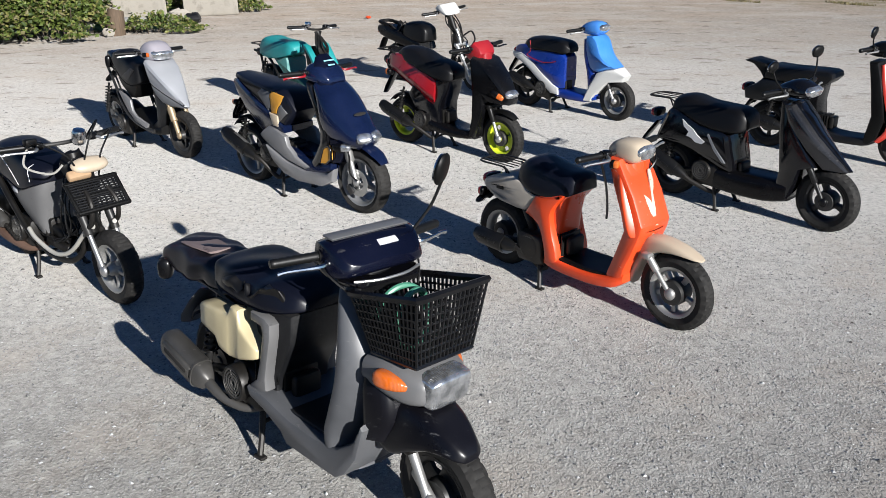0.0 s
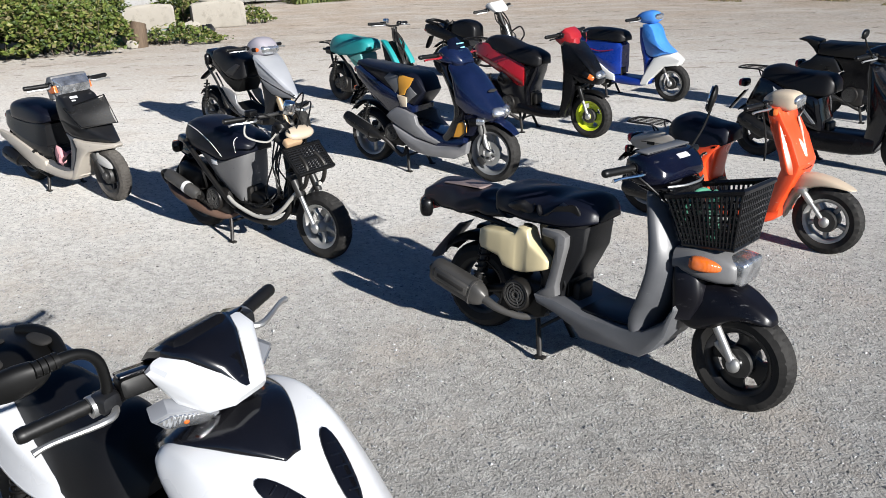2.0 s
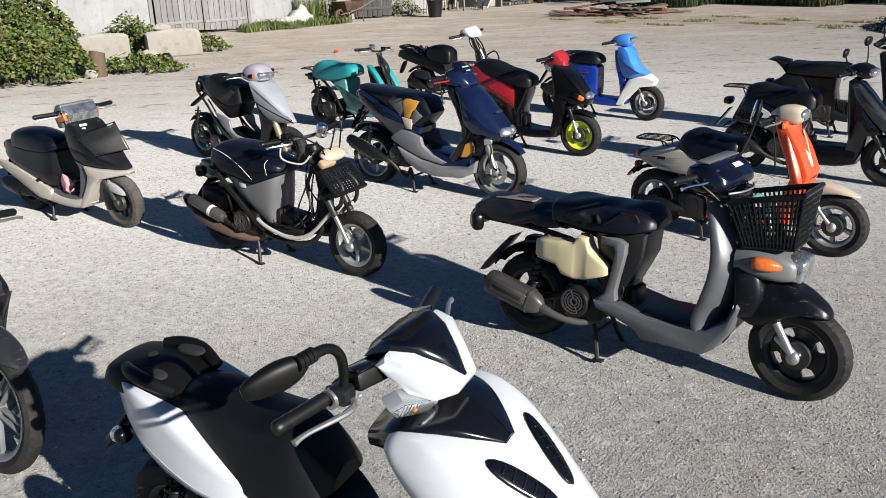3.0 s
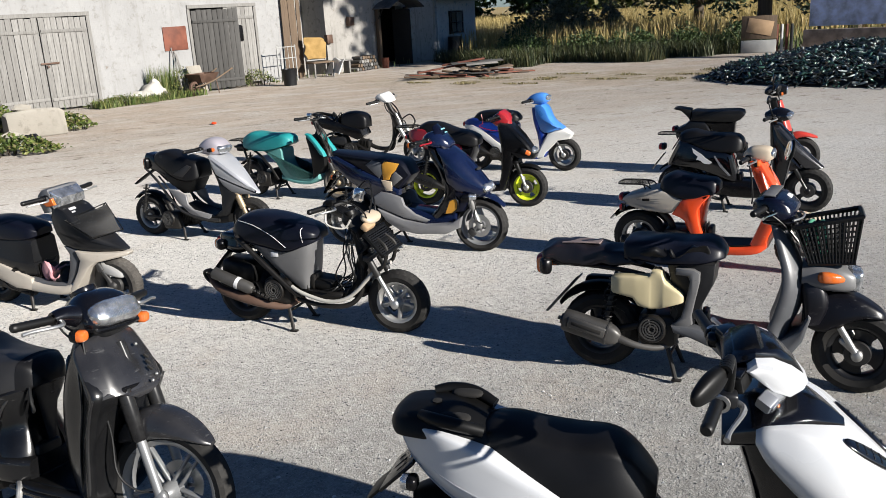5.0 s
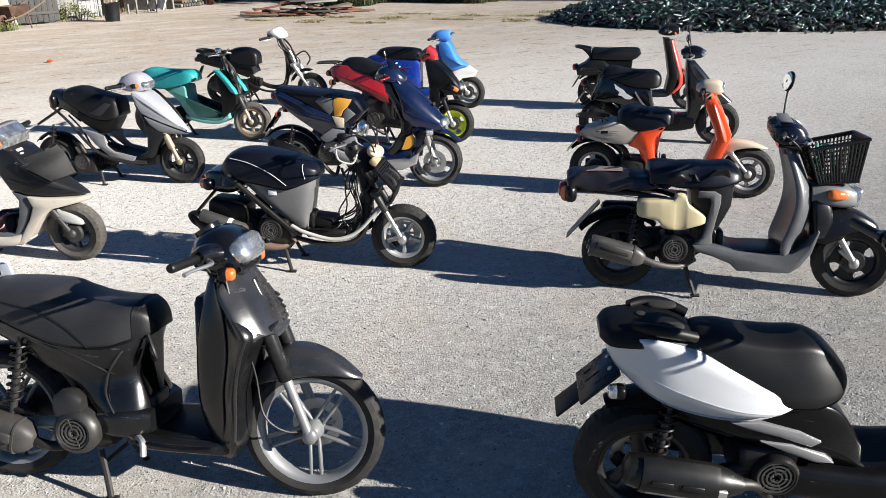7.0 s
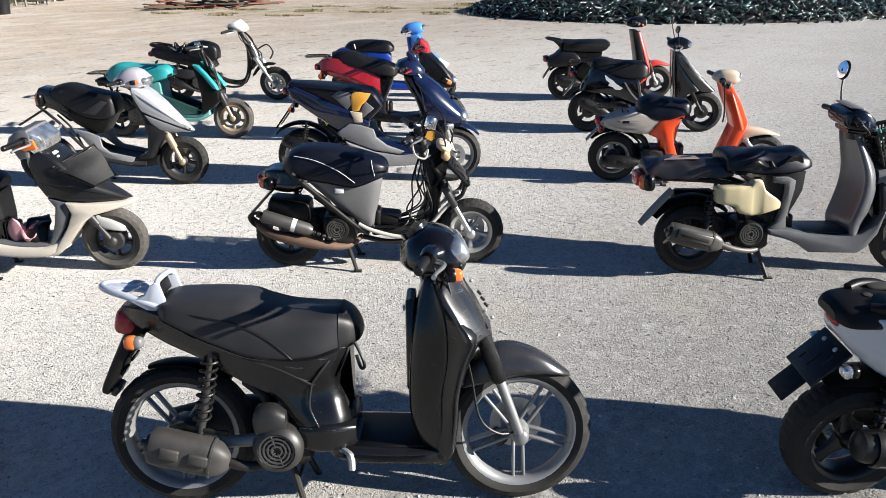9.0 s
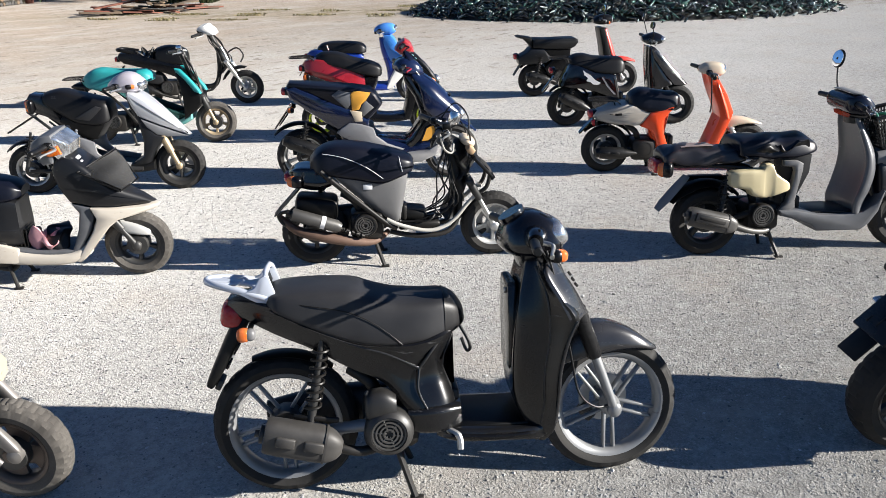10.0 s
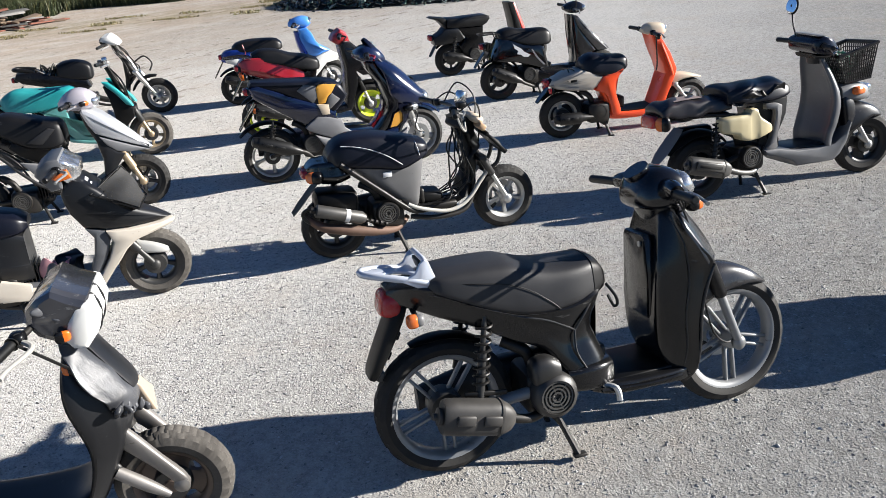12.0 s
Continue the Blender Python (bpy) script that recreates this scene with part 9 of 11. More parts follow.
def red_scooter():
    s, wb = base((0.43, 6.78), (-0.38, 7.49), "red and black scooter with lime green wheels")
    m = steer(wb, 0.205, -3)
    wheel(s, "rear_wheel", 0, 0.205, 0.1, "three", "lime")
    wheel(s, "front_wheel", wb, 0.205, 0.095, "plate", "lime", m=m)
    part("tail_body", Geo().shell([(-0.16, 0.70, 0.75, 0.05, 0.05), (-0.10, 0.66, 0.79, 0.09, 0.08), (0.05, 0.60, 0.795, 0.125, 0.11), (0.20, 0.53, 0.76, 0.145, 0.12), (0.34, 0.46, 0.70, 0.15, 0.13), (0.44, 0.42, 0.62, 0.14, 0.12)]), "red", s, "glossy red tail panels")
    part("seat_panel", wedge([(0.22, 0.60), (0.58, 0.64), (0.56, 0.55), (0.50, 0.42), (0.49, 0.30), (0.52, 0.20), (0.30, 0.22), (0.20, 0.34), (0.14, 0.48)], lambda x: 0.135 - 0.25 * max(0.0, x - 0.42), 0.024), "gloss", s, angle=30)
    part("seat", Geo().cushion([(-0.02, 0.78, 0.82, 0.07, 0.06), (0.06, 0.75, 0.85, 0.11, 0.09), (0.20, 0.72, 0.84, 0.13, 0.10), (0.34, 0.67, 0.785, 0.14, 0.115), (0.48, 0.635, 0.755, 0.14, 0.115), (0.58, 0.62, 0.715, 0.11, 0.10), (0.61, 0.64, 0.68, 0.06, 0.06)]), "seat", s, "glossy black vinyl seat")
    part("footboard", Geo().body([(0.20, 0.22, 0.33, 0.13, 0.12), (0.40, 0.18, 0.29, 0.15, 0.135), (0.62, 0.16, 0.24, 0.15, 0.14), (0.82, 0.17, 0.25, 0.14, 0.12), (0.90, 0.20, 0.30, 0.11, 0.10)], 20, 4), "black", s)
    part("leg_shield", wedge([(0.815, 0.82), (0.855, 0.858), (0.93, 0.835), (1.05, 0.717), (1.12, 0.63), (1.182, 0.535), (1.164, 0.49), (1.015, 0.503), (0.955, 0.555), (0.958, 0.44), (0.91, 0.30), (0.87, 0.18), (0.80, 0.18), (0.84, 0.36), (0.85, 0.60)], lambda x: 0.140 - 0.07 * max(0.0, (x - 0.98) / 0.2) - 0.25 * max(0.0, 0.86 - x), 0.024), "black", s, "worn black leg shield", angle=30)
    part("headlight", Geo().ball((1.15, 0, 0.565), (0.035, 0.075, 0.036), Matrix.Rotation(radians(35), 4, "Y"), 24, 12, 3), "clear", s)
    for sg in (-1, 1):
        lamp(s, "indicator", (1.095, sg * 0.100, 0.565), (0.05, 0.016, 0.024), Matrix(), Matrix.Rotation(radians(-sg * 20), 4, "Z") @ Matrix.Rotation(radians(30), 4, "Y"))
        lamp(s, "indicator", (-0.13, sg * 0.09, 0.63), (0.03, 0.03, 0.028), Matrix(), Matrix.Rotation(radians(180), 4, "Z"))
    part("handlebar_cowl", wedge([(0.745, 0.865), (0.775, 0.92), (0.845, 0.965), (0.905, 0.925), (0.925, 0.876), (0.89, 0.825), (0.80, 0.82)], lambda x: 0.105 - 0.25 * max(0.0, x - 0.86), 0.026).turned(m), "red", s, "red handlebar cowl", angle=34)
    part("neck_cover", Geo().column([(0.80, 0.83, 0.94, 0.06, 0.06), (0.88, 0.82, 0.93, 0.07, 0.06)]).turned(m), "red", s)
    bars(s, 0.85, 0.915, m, 0.28, 0.0, 0.05, lever_mat="black")
    fork(s, wb, 0.205, (0.98, 0.46), m, 0.06, 0.016, "steel", "bmuffler", 0.55)
    part("front_mudguard", Geo().fender(wb, 0.205, 0.235, 50, 130, 0.05, 0.02).turned(m), "matt", s)
    lamp(s, "tail_light", (-0.17, 0, 0.71), (0.03, 0.07, 0.03), Matrix(), Matrix.Rotation(radians(180), 4, "Z"), "redl")
    flap(s, (-0.10, 0.66), (-0.26, 0.42), 0.05, "gloss")
    rack(s, -0.28, -0.04, 0.815, 0.09, "iron", 3)
    generic_rear(s, 0.28, 0.27, ((-0.14, -0.18, 0.36), (0.18, -0.18, 0.24)), 0.205)
    stand(s, 0.38)
    return s


def blue_scooter():
    s, wb = base((1.64, 8.20), (0.84, 8.98), "blue and white scooter with a black seat tied by red cord")
    m = steer(wb, 0.2, -4)
    wheel(s, "rear_wheel", 0, 0.2, 0.09, "five", "dalloy")
    wheel(s, "front_wheel", wb, 0.2, 0.085, "three", "alloy", m=m)
    part("tail_body", Geo().shell([(-0.14, 0.53, 0.58, 0.05, 0.05), (-0.09, 0.51, 0.63, 0.09, 0.08), (0.04, 0.47, 0.65, 0.125, 0.11), (0.18, 0.42, 0.64, 0.14, 0.12), (0.34, 0.32, 0.62, 0.145, 0.13), (0.48, 0.26, 0.60, 0.13, 0.12), (0.54, 0.26, 0.56, 0.10, 0.10)]), "deepblue", s)
    for sg in (-1, 1):
        part("side_panel", round_plate([(-0.10, 0.575), (0.0, 0.57), (0.14, 0.505), (0.30, 0.375), (0.42, 0.29), (0.49, 0.26), (0.50, 0.19), (0.40, 0.20), (0.24, 0.315), (0.08, 0.445), (-0.09, 0.525)], sg * 0.118, sg * 0.150, 0.012), "offwhite", s, "white side panel band")
    part("seat", Geo().cushion([(0.0, 0.63, 0.66, 0.07, 0.06), (0.06, 0.615, 0.705, 0.11, 0.09), (0.20, 0.61, 0.725, 0.13, 0.105), (0.38, 0.61, 0.72, 0.135, 0.11), (0.52, 0.60, 0.70, 0.12, 0.10), (0.575, 0.61, 0.65, 0.07, 0.07)]), "seatg", s)
    part("cord", Geo().tube([(0.12, -0.135, 0.70), (0.14, -0.152, 0.6), (0.10, -0.15, 0.55), (0.3, -0.155, 0.50), (0.46, -0.14, 0.52)], 0.005, 6, 5), "red", s, "red cord")
    part("footboard", Geo().body([(0.46, 0.16, 0.25, 0.13, 0.12), (0.62, 0.15, 0.24, 0.145, 0.135), (0.80, 0.15, 0.24, 0.14, 0.13), (0.90, 0.18, 0.28, 0.12, 0.11)], 20, 4), "deepblue", s)
    part("inner_panel", Geo().column([(0.22, 0.82, 0.92, 0.12, 0.12), (0.42, 0.80, 0.92, 0.125, 0.12), (0.6, 0.75, 0.88, 0.12, 0.11), (0.76, 0.73, 0.82, 0.09, 0.08)]), "deepblue", s)
    part("lower_shield", wedge([(0.94, 0.46), (1.03, 0.492), (1.12, 0.508), (1.228, 0.446), (1.19, 0.388), (1.06, 0.376), (0.98, 0.30), (0.91, 0.232), (0.88, 0.175), (0.79, 0.165), (0.82, 0.25), (0.86, 0.33)], lambda x: 0.135 - 0.085 * max(0.0, (x - 1.0) / 0.23) ** 1.3, 0.018), "offwhite", s, "white lower leg shield and nose", angle=30)
    part("leg_shield", wedge(spline([(0.785, 0.795), (0.87, 0.80), (0.925, 0.745), (0.962, 0.65), (1.02, 0.58), (1.125, 0.515), (1.03, 0.495), (0.94, 0.465), (0.85, 0.50), (0.80, 0.60), (0.78, 0.70)], 2), lambda x: 0.128 - 0.05 * max(0.0, (x - 1.0) / 0.13) - 0.20 * max(0.0, 0.88 - x), 0.024), "blue", s, "sky blue front shield", angle=30)
    c = part("handlebar_cowl", Geo().body([(0.68, 0.83, 0.87, 0.06, 0.05), (0.73, 0.81, 0.91, 0.10, 0.08), (0.82, 0.80, 0.935, 0.11, 0.09), (0.90, 0.81, 0.925, 0.10, 0.08), (0.94, 0.84, 0.89, 0.07, 0.06)]).turned(m), "blue", s)
    part("headlight", Geo().ball((0.93, 0, 0.875), (0.025, 0.075, 0.032), Matrix.Rotation(radians(15), 4, "Y"), 20, 10, 3).turned(m), "clear", c)
    bars(s, 0.77, 0.86, m, 0.27, 0.0, 0.05)
    fork(s, wb, 0.2, (1.0, 0.42), m, 0.06, 0.016, "steel", "dalloy", 0.5)
    lamp(s, "tail_light", (-0.14, 0, 0.57), (0.03, 0.06, 0.03), Matrix(), Matrix.Rotation(radians(180), 4, "Z"), "redl")
    flap(s, (-0.12, 0.52), (-0.24, 0.34), 0.05, "gloss")
    generic_rear(s, 0.28, 0.24, ((-0.12, -0.16, 0.34), (0.14, -0.16, 0.25)), 0.2)
    stand(s, 0.36)
    return s


def black_scooter():
    s, wb = base((2.38, 5.10), (1.61, 5.92), "black scooter with white side decal, wire rack and raised mirror")
    m = steer(wb, 0.205, -4)
    wheel(s, "rear_wheel", 0, 0.205, 0.1, "three", "dalloy")
    wheel(s, "front_wheel", wb, 0.205, 0.095, "three", "dgrey", m=m)
    part("tail_body", wedge(spline([(-0.10, 0.42), (-0.085, 0.47), (-0.02, 0.60), (0.02, 0.655), (0.12, 0.635), (0.26, 0.575), (0.40, 0.56), (0.475, 0.53), (0.50, 0.43), (0.528, 0.32), (0.50, 0.28), (0.365, 0.33), (0.25, 0.37), (0.12, 0.405), (0.0, 0.40)], 2), lambda x: 0.152 - 0.22 * max(0.0, 0.05 - x) - 0.25 * max(0.0, x - 0.44), 0.03), "gloss", s, angle=30)
    part("side_decal", Geo().plate([(0.13, 0.595), (0.17, 0.565), (0.22, 0.535), (0.25, 0.50), (0.315, 0.465), (0.29, 0.445), (0.24, 0.45), (0.21, 0.475), (0.17, 0.485), (0.185, 0.515), (0.145, 0.545)], -0.155, -0.11), "decal", s, "white torn-edge decal")
    # silver sliver painted as the highlight line on the glossy side
    part("side_glint", Geo().plate([(0.325, 0.515), (0.335, 0.525), (0.40, 0.43), (0.475, 0.345), (0.455, 0.345), (0.38, 0.425)], -0.155, -0.10), "silver", s)
    part("seat", Geo().cushion([(0.0, 0.655, 0.69, 0.08, 0.06), (0.035, 0.645, 0.718, 0.12, 0.09), (0.13, 0.62, 0.735, 0.135, 0.10), (0.24, 0.58, 0.71, 0.145, 0.11), (0.36, 0.555, 0.70, 0.148, 0.115), (0.50, 0.55, 0.695, 0.138, 0.108), (0.555, 0.565, 0.665, 0.105, 0.09), (0.575, 0.585, 0.62, 0.06, 0.06)]), "seat", s, angle=30)
    part("footboard", Geo().body([(0.30, 0.15, 0.34, 0.13, 0.13), (0.50, 0.13, 0.30, 0.15, 0.14), (0.75, 0.13, 0.295, 0.15, 0.14), (0.90, 0.16, 0.30, 0.13, 0.12)], 20, 4), "black", s)
    part("inner_panel", wedge([(0.79, 0.81), (0.84, 0.80), (0.87, 0.68), (0.92, 0.61), (1.0, 0.50), (1.06, 0.42), (0.96, 0.39), (0.935, 0.28), (0.90, 0.18), (0.81, 0.18), (0.83, 0.36), (0.80, 0.60)], lambda x: 0.120 - 0.12 * max(0.0, x - 0.95), 0.018), "gloss", s, angle=30)
    sh = part("leg_shield", wedge([(0.815, 0.79), (0.865, 0.79), (0.95, 0.70), (1.03, 0.607), (1.13, 0.512), (1.238, 0.412), (1.21, 0.398), (1.09, 0.41), (0.985, 0.52), (0.90, 0.625), (0.85, 0.69)], lambda x: 0.132 - 0.105 * max(0.0, (x - 0.93) / 0.31) ** 1.2, 0.022), "sheenblack", s, "glossy dark pointed front shield with a spine", angle=30)
    part("shield_spine", wedge([(0.845, 0.805), (0.876, 0.794), (0.957, 0.708), (1.037, 0.615), (1.137, 0.520), (1.248, 0.413), (1.21, 0.402), (1.10, 0.51), (1.0, 0.61), (0.92, 0.70)], lambda x: 0.062 - 0.045 * max(0.0, (x - 0.93) / 0.31), 0.008), "gloss", sh)
    c = part("handlebar_cowl", Geo().body([(0.74, 0.86, 0.90, 0.06, 0.05), (0.79, 0.83, 0.925, 0.09, 0.065), (0.86, 0.82, 0.942, 0.10, 0.07), (0.93, 0.83, 0.92, 0.092, 0.065), (0.955, 0.85, 0.895, 0.065, 0.05)]).turned(m), "gloss", s)
    part("headlight", Geo().ball((0.94, 0, 0.875), (0.033, 0.082, 0.032), Matrix.Rotation(radians(22), 4, "Y"), 20, 10, 3).turned(m), "clear", c)
    bars(s, 0.83, 0.88, m, 0.28, 0.0, 0.05, mir=((-1, (0.80, -0.26, 1.02), (0.055, 0.035), 5), (1, (0.80, 0.26, 1.04), (0.05, 0.04), -10)))
    fork(s, wb, 0.205, (0.99, 0.44), m, 0.06, 0.016, "black", "black", 0.5)
    lamp(s, "tail_light", (-0.17, 0, 0.58), (0.03, 0.06, 0.03), Matrix(), Matrix.Rotation(radians(180), 4, "Z"), "redl")
    flap(s, (-0.14, 0.52), (-0.26, 0.36), 0.05, "gloss")
    rack(s, -0.20, 0.03, 0.705, 0.09, "iron", 3)
    generic_rear(s, 0.30, 0.26, ((-0.10, -0.17, 0.34), (0.16, -0.17, 0.22)), 0.205)
    stand(s, 0.38)
    return s


def red_front_scooter():
    s, wb = base((3.56, 6.45), (2.77, 7.20), "dark scooter with a coral red front shield and wide flat tail")
    m = steer(wb, 0.2, 0)
    wheel(s, "rear_wheel", 0, 0.2, 0.09, "five", "dalloy")
    wheel(s, "front_wheel", wb, 0.2, 0.085, "three", "dgrey", m=m)
    part("tail_body", wedge([(-0.225, 0.47), (-0.20, 0.505), (-0.117, 0.548), (-0.07, 0.596), (0.10, 0.59), (0.18, 0.455), (0.10, 0.415), (-0.08, 0.40), (-0.21, 0.405)], lambda x: 0.125 - 0.12 * max(0.0, -0.08 - x), 0.022), "dgrey", s, angle=30)
    part("rear_spoiler", wedge([(-0.245, 0.728), (-0.20, 0.740), (-0.055, 0.714), (-0.05, 0.64), (-0.06, 0.598), (-0.10, 0.65), (-0.16, 0.705)], lambda x: 0.118, 0.010), "matt", s, "flat black tail spoiler", angle=30)
    part("seat", wedge([(-0.052, 0.60), (-0.045, 0.695), (-0.01, 0.708), (0.12, 0.70), (0.30, 0.704), (0.46, 0.705), (0.50, 0.69), (0.512, 0.655), (0.47, 0.605), (0.41, 0.578), (0.25, 0.578), (0.10, 0.585)], lambda x: 0.142 - 0.05 * max(0.0, x - 0.40), 0.026), "seatg", s, "torn charcoal seat", angle=34)
    part("seat_base", wedge([(0.02, 0.585), (0.42, 0.576), (0.408, 0.45), (0.43, 0.30), (0.42, 0.20), (0.16, 0.22), (0.10, 0.36), (0.20, 0.455), (0.14, 0.54)], lambda x: 0.120, 0.015), "black", s, angle=30)
    part("footboard", Geo().body([(0.36, 0.17, 0.30, 0.13, 0.12), (0.55, 0.15, 0.22, 0.14, 0.13), (0.80, 0.15, 0.22, 0.13, 0.13), (0.88, 0.18, 0.25, 0.11, 0.11)], 20, 4), "dgrey", s)
    part("leg_shield", Geo().slab([(0.90, 0.19, 0.03, 0.10, 0.02), (0.985, 0.28, 0.035, 0.115, 0.03), (1.00, 0.40, 0.035, 0.12, 0.04), (0.955, 0.55, 0.035, 0.12, 0.04), (0.905, 0.68, 0.035, 0.105, 0.03), (0.86, 0.80, 0.035, 0.075, 0.02)], 24, 4), "redo", s, "coral red leg shield")
    part("inner_panel", wedge([(0.755, 0.815), (0.825, 0.815), (0.86, 0.70), (0.91, 0.52), (0.938, 0.38), (0.90, 0.22), (0.85, 0.175), (0.80, 0.18), (0.835, 0.40), (0.80, 0.60)], lambda x: 0.132 - 0.12 * max(0.0, 0.84 - x), 0.018), "matt", s, angle=30)
    part("front_mudguard", Geo().body([(0.95, 0.30, 0.43, 0.06, 0.05), (1.04, 0.38, 0.46, 0.065, 0.05), (1.14, 0.40, 0.45, 0.06, 0.045), (1.25, 0.385, 0.41, 0.035, 0.025)], 20, 3).turned(m), "redo", s, "red front mudguard")
    fork(s, wb, 0.2, (0.98, 0.46), m, 0.06, 0.016, "steel", "dalloy", 0.5)
    c = part("handlebar_cowl", Geo().body([(0.70, 0.87, 0.91, 0.06, 0.05), (0.75, 0.85, 0.95, 0.10, 0.08), (0.84, 0.845, 0.97, 0.11, 0.09), (0.92, 0.86, 0.95, 0.09, 0.08)]).turned(m), "black", s)
    part("headlight", Geo().ball((0.91, 0, 0.905), (0.025, 0.075, 0.04), None, 20, 10, 4).turned(m), "clear", c)
    for sg in (-1, 1):
        lamp(s, "indicator", (0.87, sg * 0.108, 0.875), (0.02, 0.018, 0.018), m, Matrix.Rotation(radians(10), 4, "Z"))
    bars(s, 0.79, 0.92, m, 0.28, 0.0, 0.05, mir=((-1, (0.79, -0.22, 1.02), (0.06, 0.045), 5),))
    lamp(s, "tail_light", (-0.24, 0, 0.49), (0.03, 0.08, 0.035), Matrix(), Matrix.Rotation(radians(180), 4, "Z"), "redl")
    flap(s, (-0.16, 0.42), (-0.26, 0.26), 0.06, "matt")
    generic_rear(s, 0.28, 0.25, ((-0.12, -0.16, 0.28), (0.14, -0.16, 0.22)), 0.2)
    stand(s, 0.36)
    return s


def silver_scooter():
    s, wb = base((-2.26, 7.04), (-3.09, 7.85), "silver-fronted scooter with black seat and missing side covers")
    m = steer(wb, 0.2, 4)
    wheel(s, "rear_wheel", 0, 0.2, 0.1, "five", "alloy")
    wheel(s, "front_wheel", wb, 0.2, 0.095, "five", "dalloy", m=m, brake="disc2")
    seat = part("seat", Geo().cushion([(0.18, 0.755, 0.785, 0.07, 0.05), (0.205, 0.735, 0.806, 0.105, 0.085), (0.32, 0.66, 0.826, 0.128, 0.105), (0.44, 0.59, 0.795, 0.140, 0.115), (0.57, 0.565, 0.760, 0.146, 0.12), (0.655, 0.578, 0.740, 0.130, 0.11), (0.69, 0.60, 0.71, 0.09, 0.08), (0.70, 0.63, 0.67, 0.05, 0.05)]), "seat", s, angle=30)
    part("seat_top", Geo().body([(0.19, 0.77, 0.805, 0.07, 0.06), (0.22, 0.76, 0.818, 0.106, 0.085), (0.30, 0.75, 0.8285, 0.124, 0.102), (0.345, 0.75, 0.8235, 0.116, 0.095)], 24, 3), "seatc", seat, "grey seat top panel")
    for sg in (-1, 1):
        part("seat_inset", round_plate([(0.43, 0.625), (0.54, 0.60), (0.645, 0.70), (0.60, 0.715), (0.50, 0.665)], sg * 0.12, sg * 0.1475, 0.006), "seatc", seat, "grey side inset")
    part("seat_box", wedge([(0.33, 0.64), (0.66, 0.60), (0.63, 0.54), (0.565, 0.45), (0.50, 0.445), (0.36, 0.53), (0.30, 0.60)], lambda x: 0.118, 0.015), "matt", s, angle=30)
    g = Geo()
    for sg in (-1, 1):
        g.tube([(0.06, sg * 0.09, 0.68), (0.24, sg * 0.125, 0.535), (0.36, sg * 0.145, 0.40), (0.50, sg * 0.15, 0.28), (0.72, sg * 0.15, 0.225), (0.90, sg * 0.14, 0.21)], [0.012, 0.012, 0.013, 0.014, 0.016, 0.016], 10, 5)
        g.tube([(0.22, sg * 0.10, 0.60), (0.34, sg * 0.12, 0.48), (0.42, sg * 0.13, 0.30)], 0.008, 8, 4)
    part("side_rail", g, "dalloy", s)
    for sg in (-1, 1):
        part("side_cover", round_plate([(0.36, 0.495), (0.47, 0.472), (0.555, 0.435), (0.568, 0.35), (0.62, 0.305), (0.82, 0.262), (0.785, 0.200), (0.60, 0.245), (0.46, 0.36)], sg * 0.135, sg * 0.160, 0.010), "skirt", s, "scuffed grey side cover")
    part("footboard", Geo().body([(0.48, 0.22, 0.34, 0.12, 0.12), (0.66, 0.19, 0.27, 0.145, 0.14), (0.85, 0.17, 0.24, 0.145, 0.14), (0.98, 0.18, 0.26, 0.12, 0.12)], 20, 4), "matt", s)
    part("inner_panel", wedge([(0.83, 0.79), (0.875, 0.78), (0.93, 0.62), (0.985, 0.53), (1.02, 0.475), (1.085, 0.445), (1.0, 0.34), (0.94, 0.22), (0.90, 0.18), (0.79, 0.20), (0.82, 0.25), (0.905, 0.30), (0.92, 0.42), (0.90, 0.56), (0.85, 0.68)], lambda x: 0.112 - 0.10 * max(0.0, x - 0.95), 0.018), "dgrey", s, angle=30)
    part("leg_shield", wedge([(0.83, 0.79), (0.85, 0.812), (0.888, 0.805), (0.97, 0.75), (1.065, 0.668), (1.175, 0.565), (1.282, 0.452), (1.262, 0.440), (1.16, 0.49), (1.054, 0.545), (0.95, 0.60), (0.905, 0.625), (0.865, 0.70)], lambda x: 0.136 - 0.12 * max(0.0, (x - 0.93) / 0.35) ** 1.3 - 0.5 * max(0.0, 0.855 - x), 0.030), "psilver", s, "silver pointed front shield", angle=34)
    part("under_shield", wedge([(0.93, 0.60), (1.05, 0.54), (1.155, 0.485), (1.255, 0.437), (1.11, 0.445), (1.03, 0.47), (0.965, 0.53)], lambda x: 0.128 - 0.115 * max(0.0, (x - 0.93) / 0.34) ** 1.2, 0.010), "grey", s, angle=30)
    for k in range(6):
        g = Geo().ball((1.092 + 0.018 * (k % 3) - 0.006 * abs(k - 2.5), -0.03 + 0.012 * k, 0.628 - 0.022 * (k % 3)), (0.006, 0.006, 0.006), None, 8, 6)
        part("bolt_hole", g, "matt", s)
    c = part("handlebar_cowl", Geo().body([(0.69, 0.835, 0.87, 0.06, 0.05), (0.74, 0.81, 0.92, 0.11, 0.085), (0.82, 0.795, 0.955, 0.128, 0.10), (0.90, 0.80, 0.94, 0.12, 0.095), (0.96, 0.82, 0.89, 0.085, 0.07)], 28, 3.2).turned(m), "lilac", s, "faded silver handlebar cowl")
    part("headlight", Geo().ball((0.925, 0, 0.855), (0.05, 0.100, 0.042), Matrix.Rotation(radians(25), 4, "Y"), 24, 12, 3).turned(m), "clear", c)
    for sg in (-1, 1):
        lamp(c, "indicator", (0.88, sg * 0.110, 0.85), (0.035, 0.012, 0.018), m, Matrix.Rotation(radians(-sg * 30), 4, "Z"))
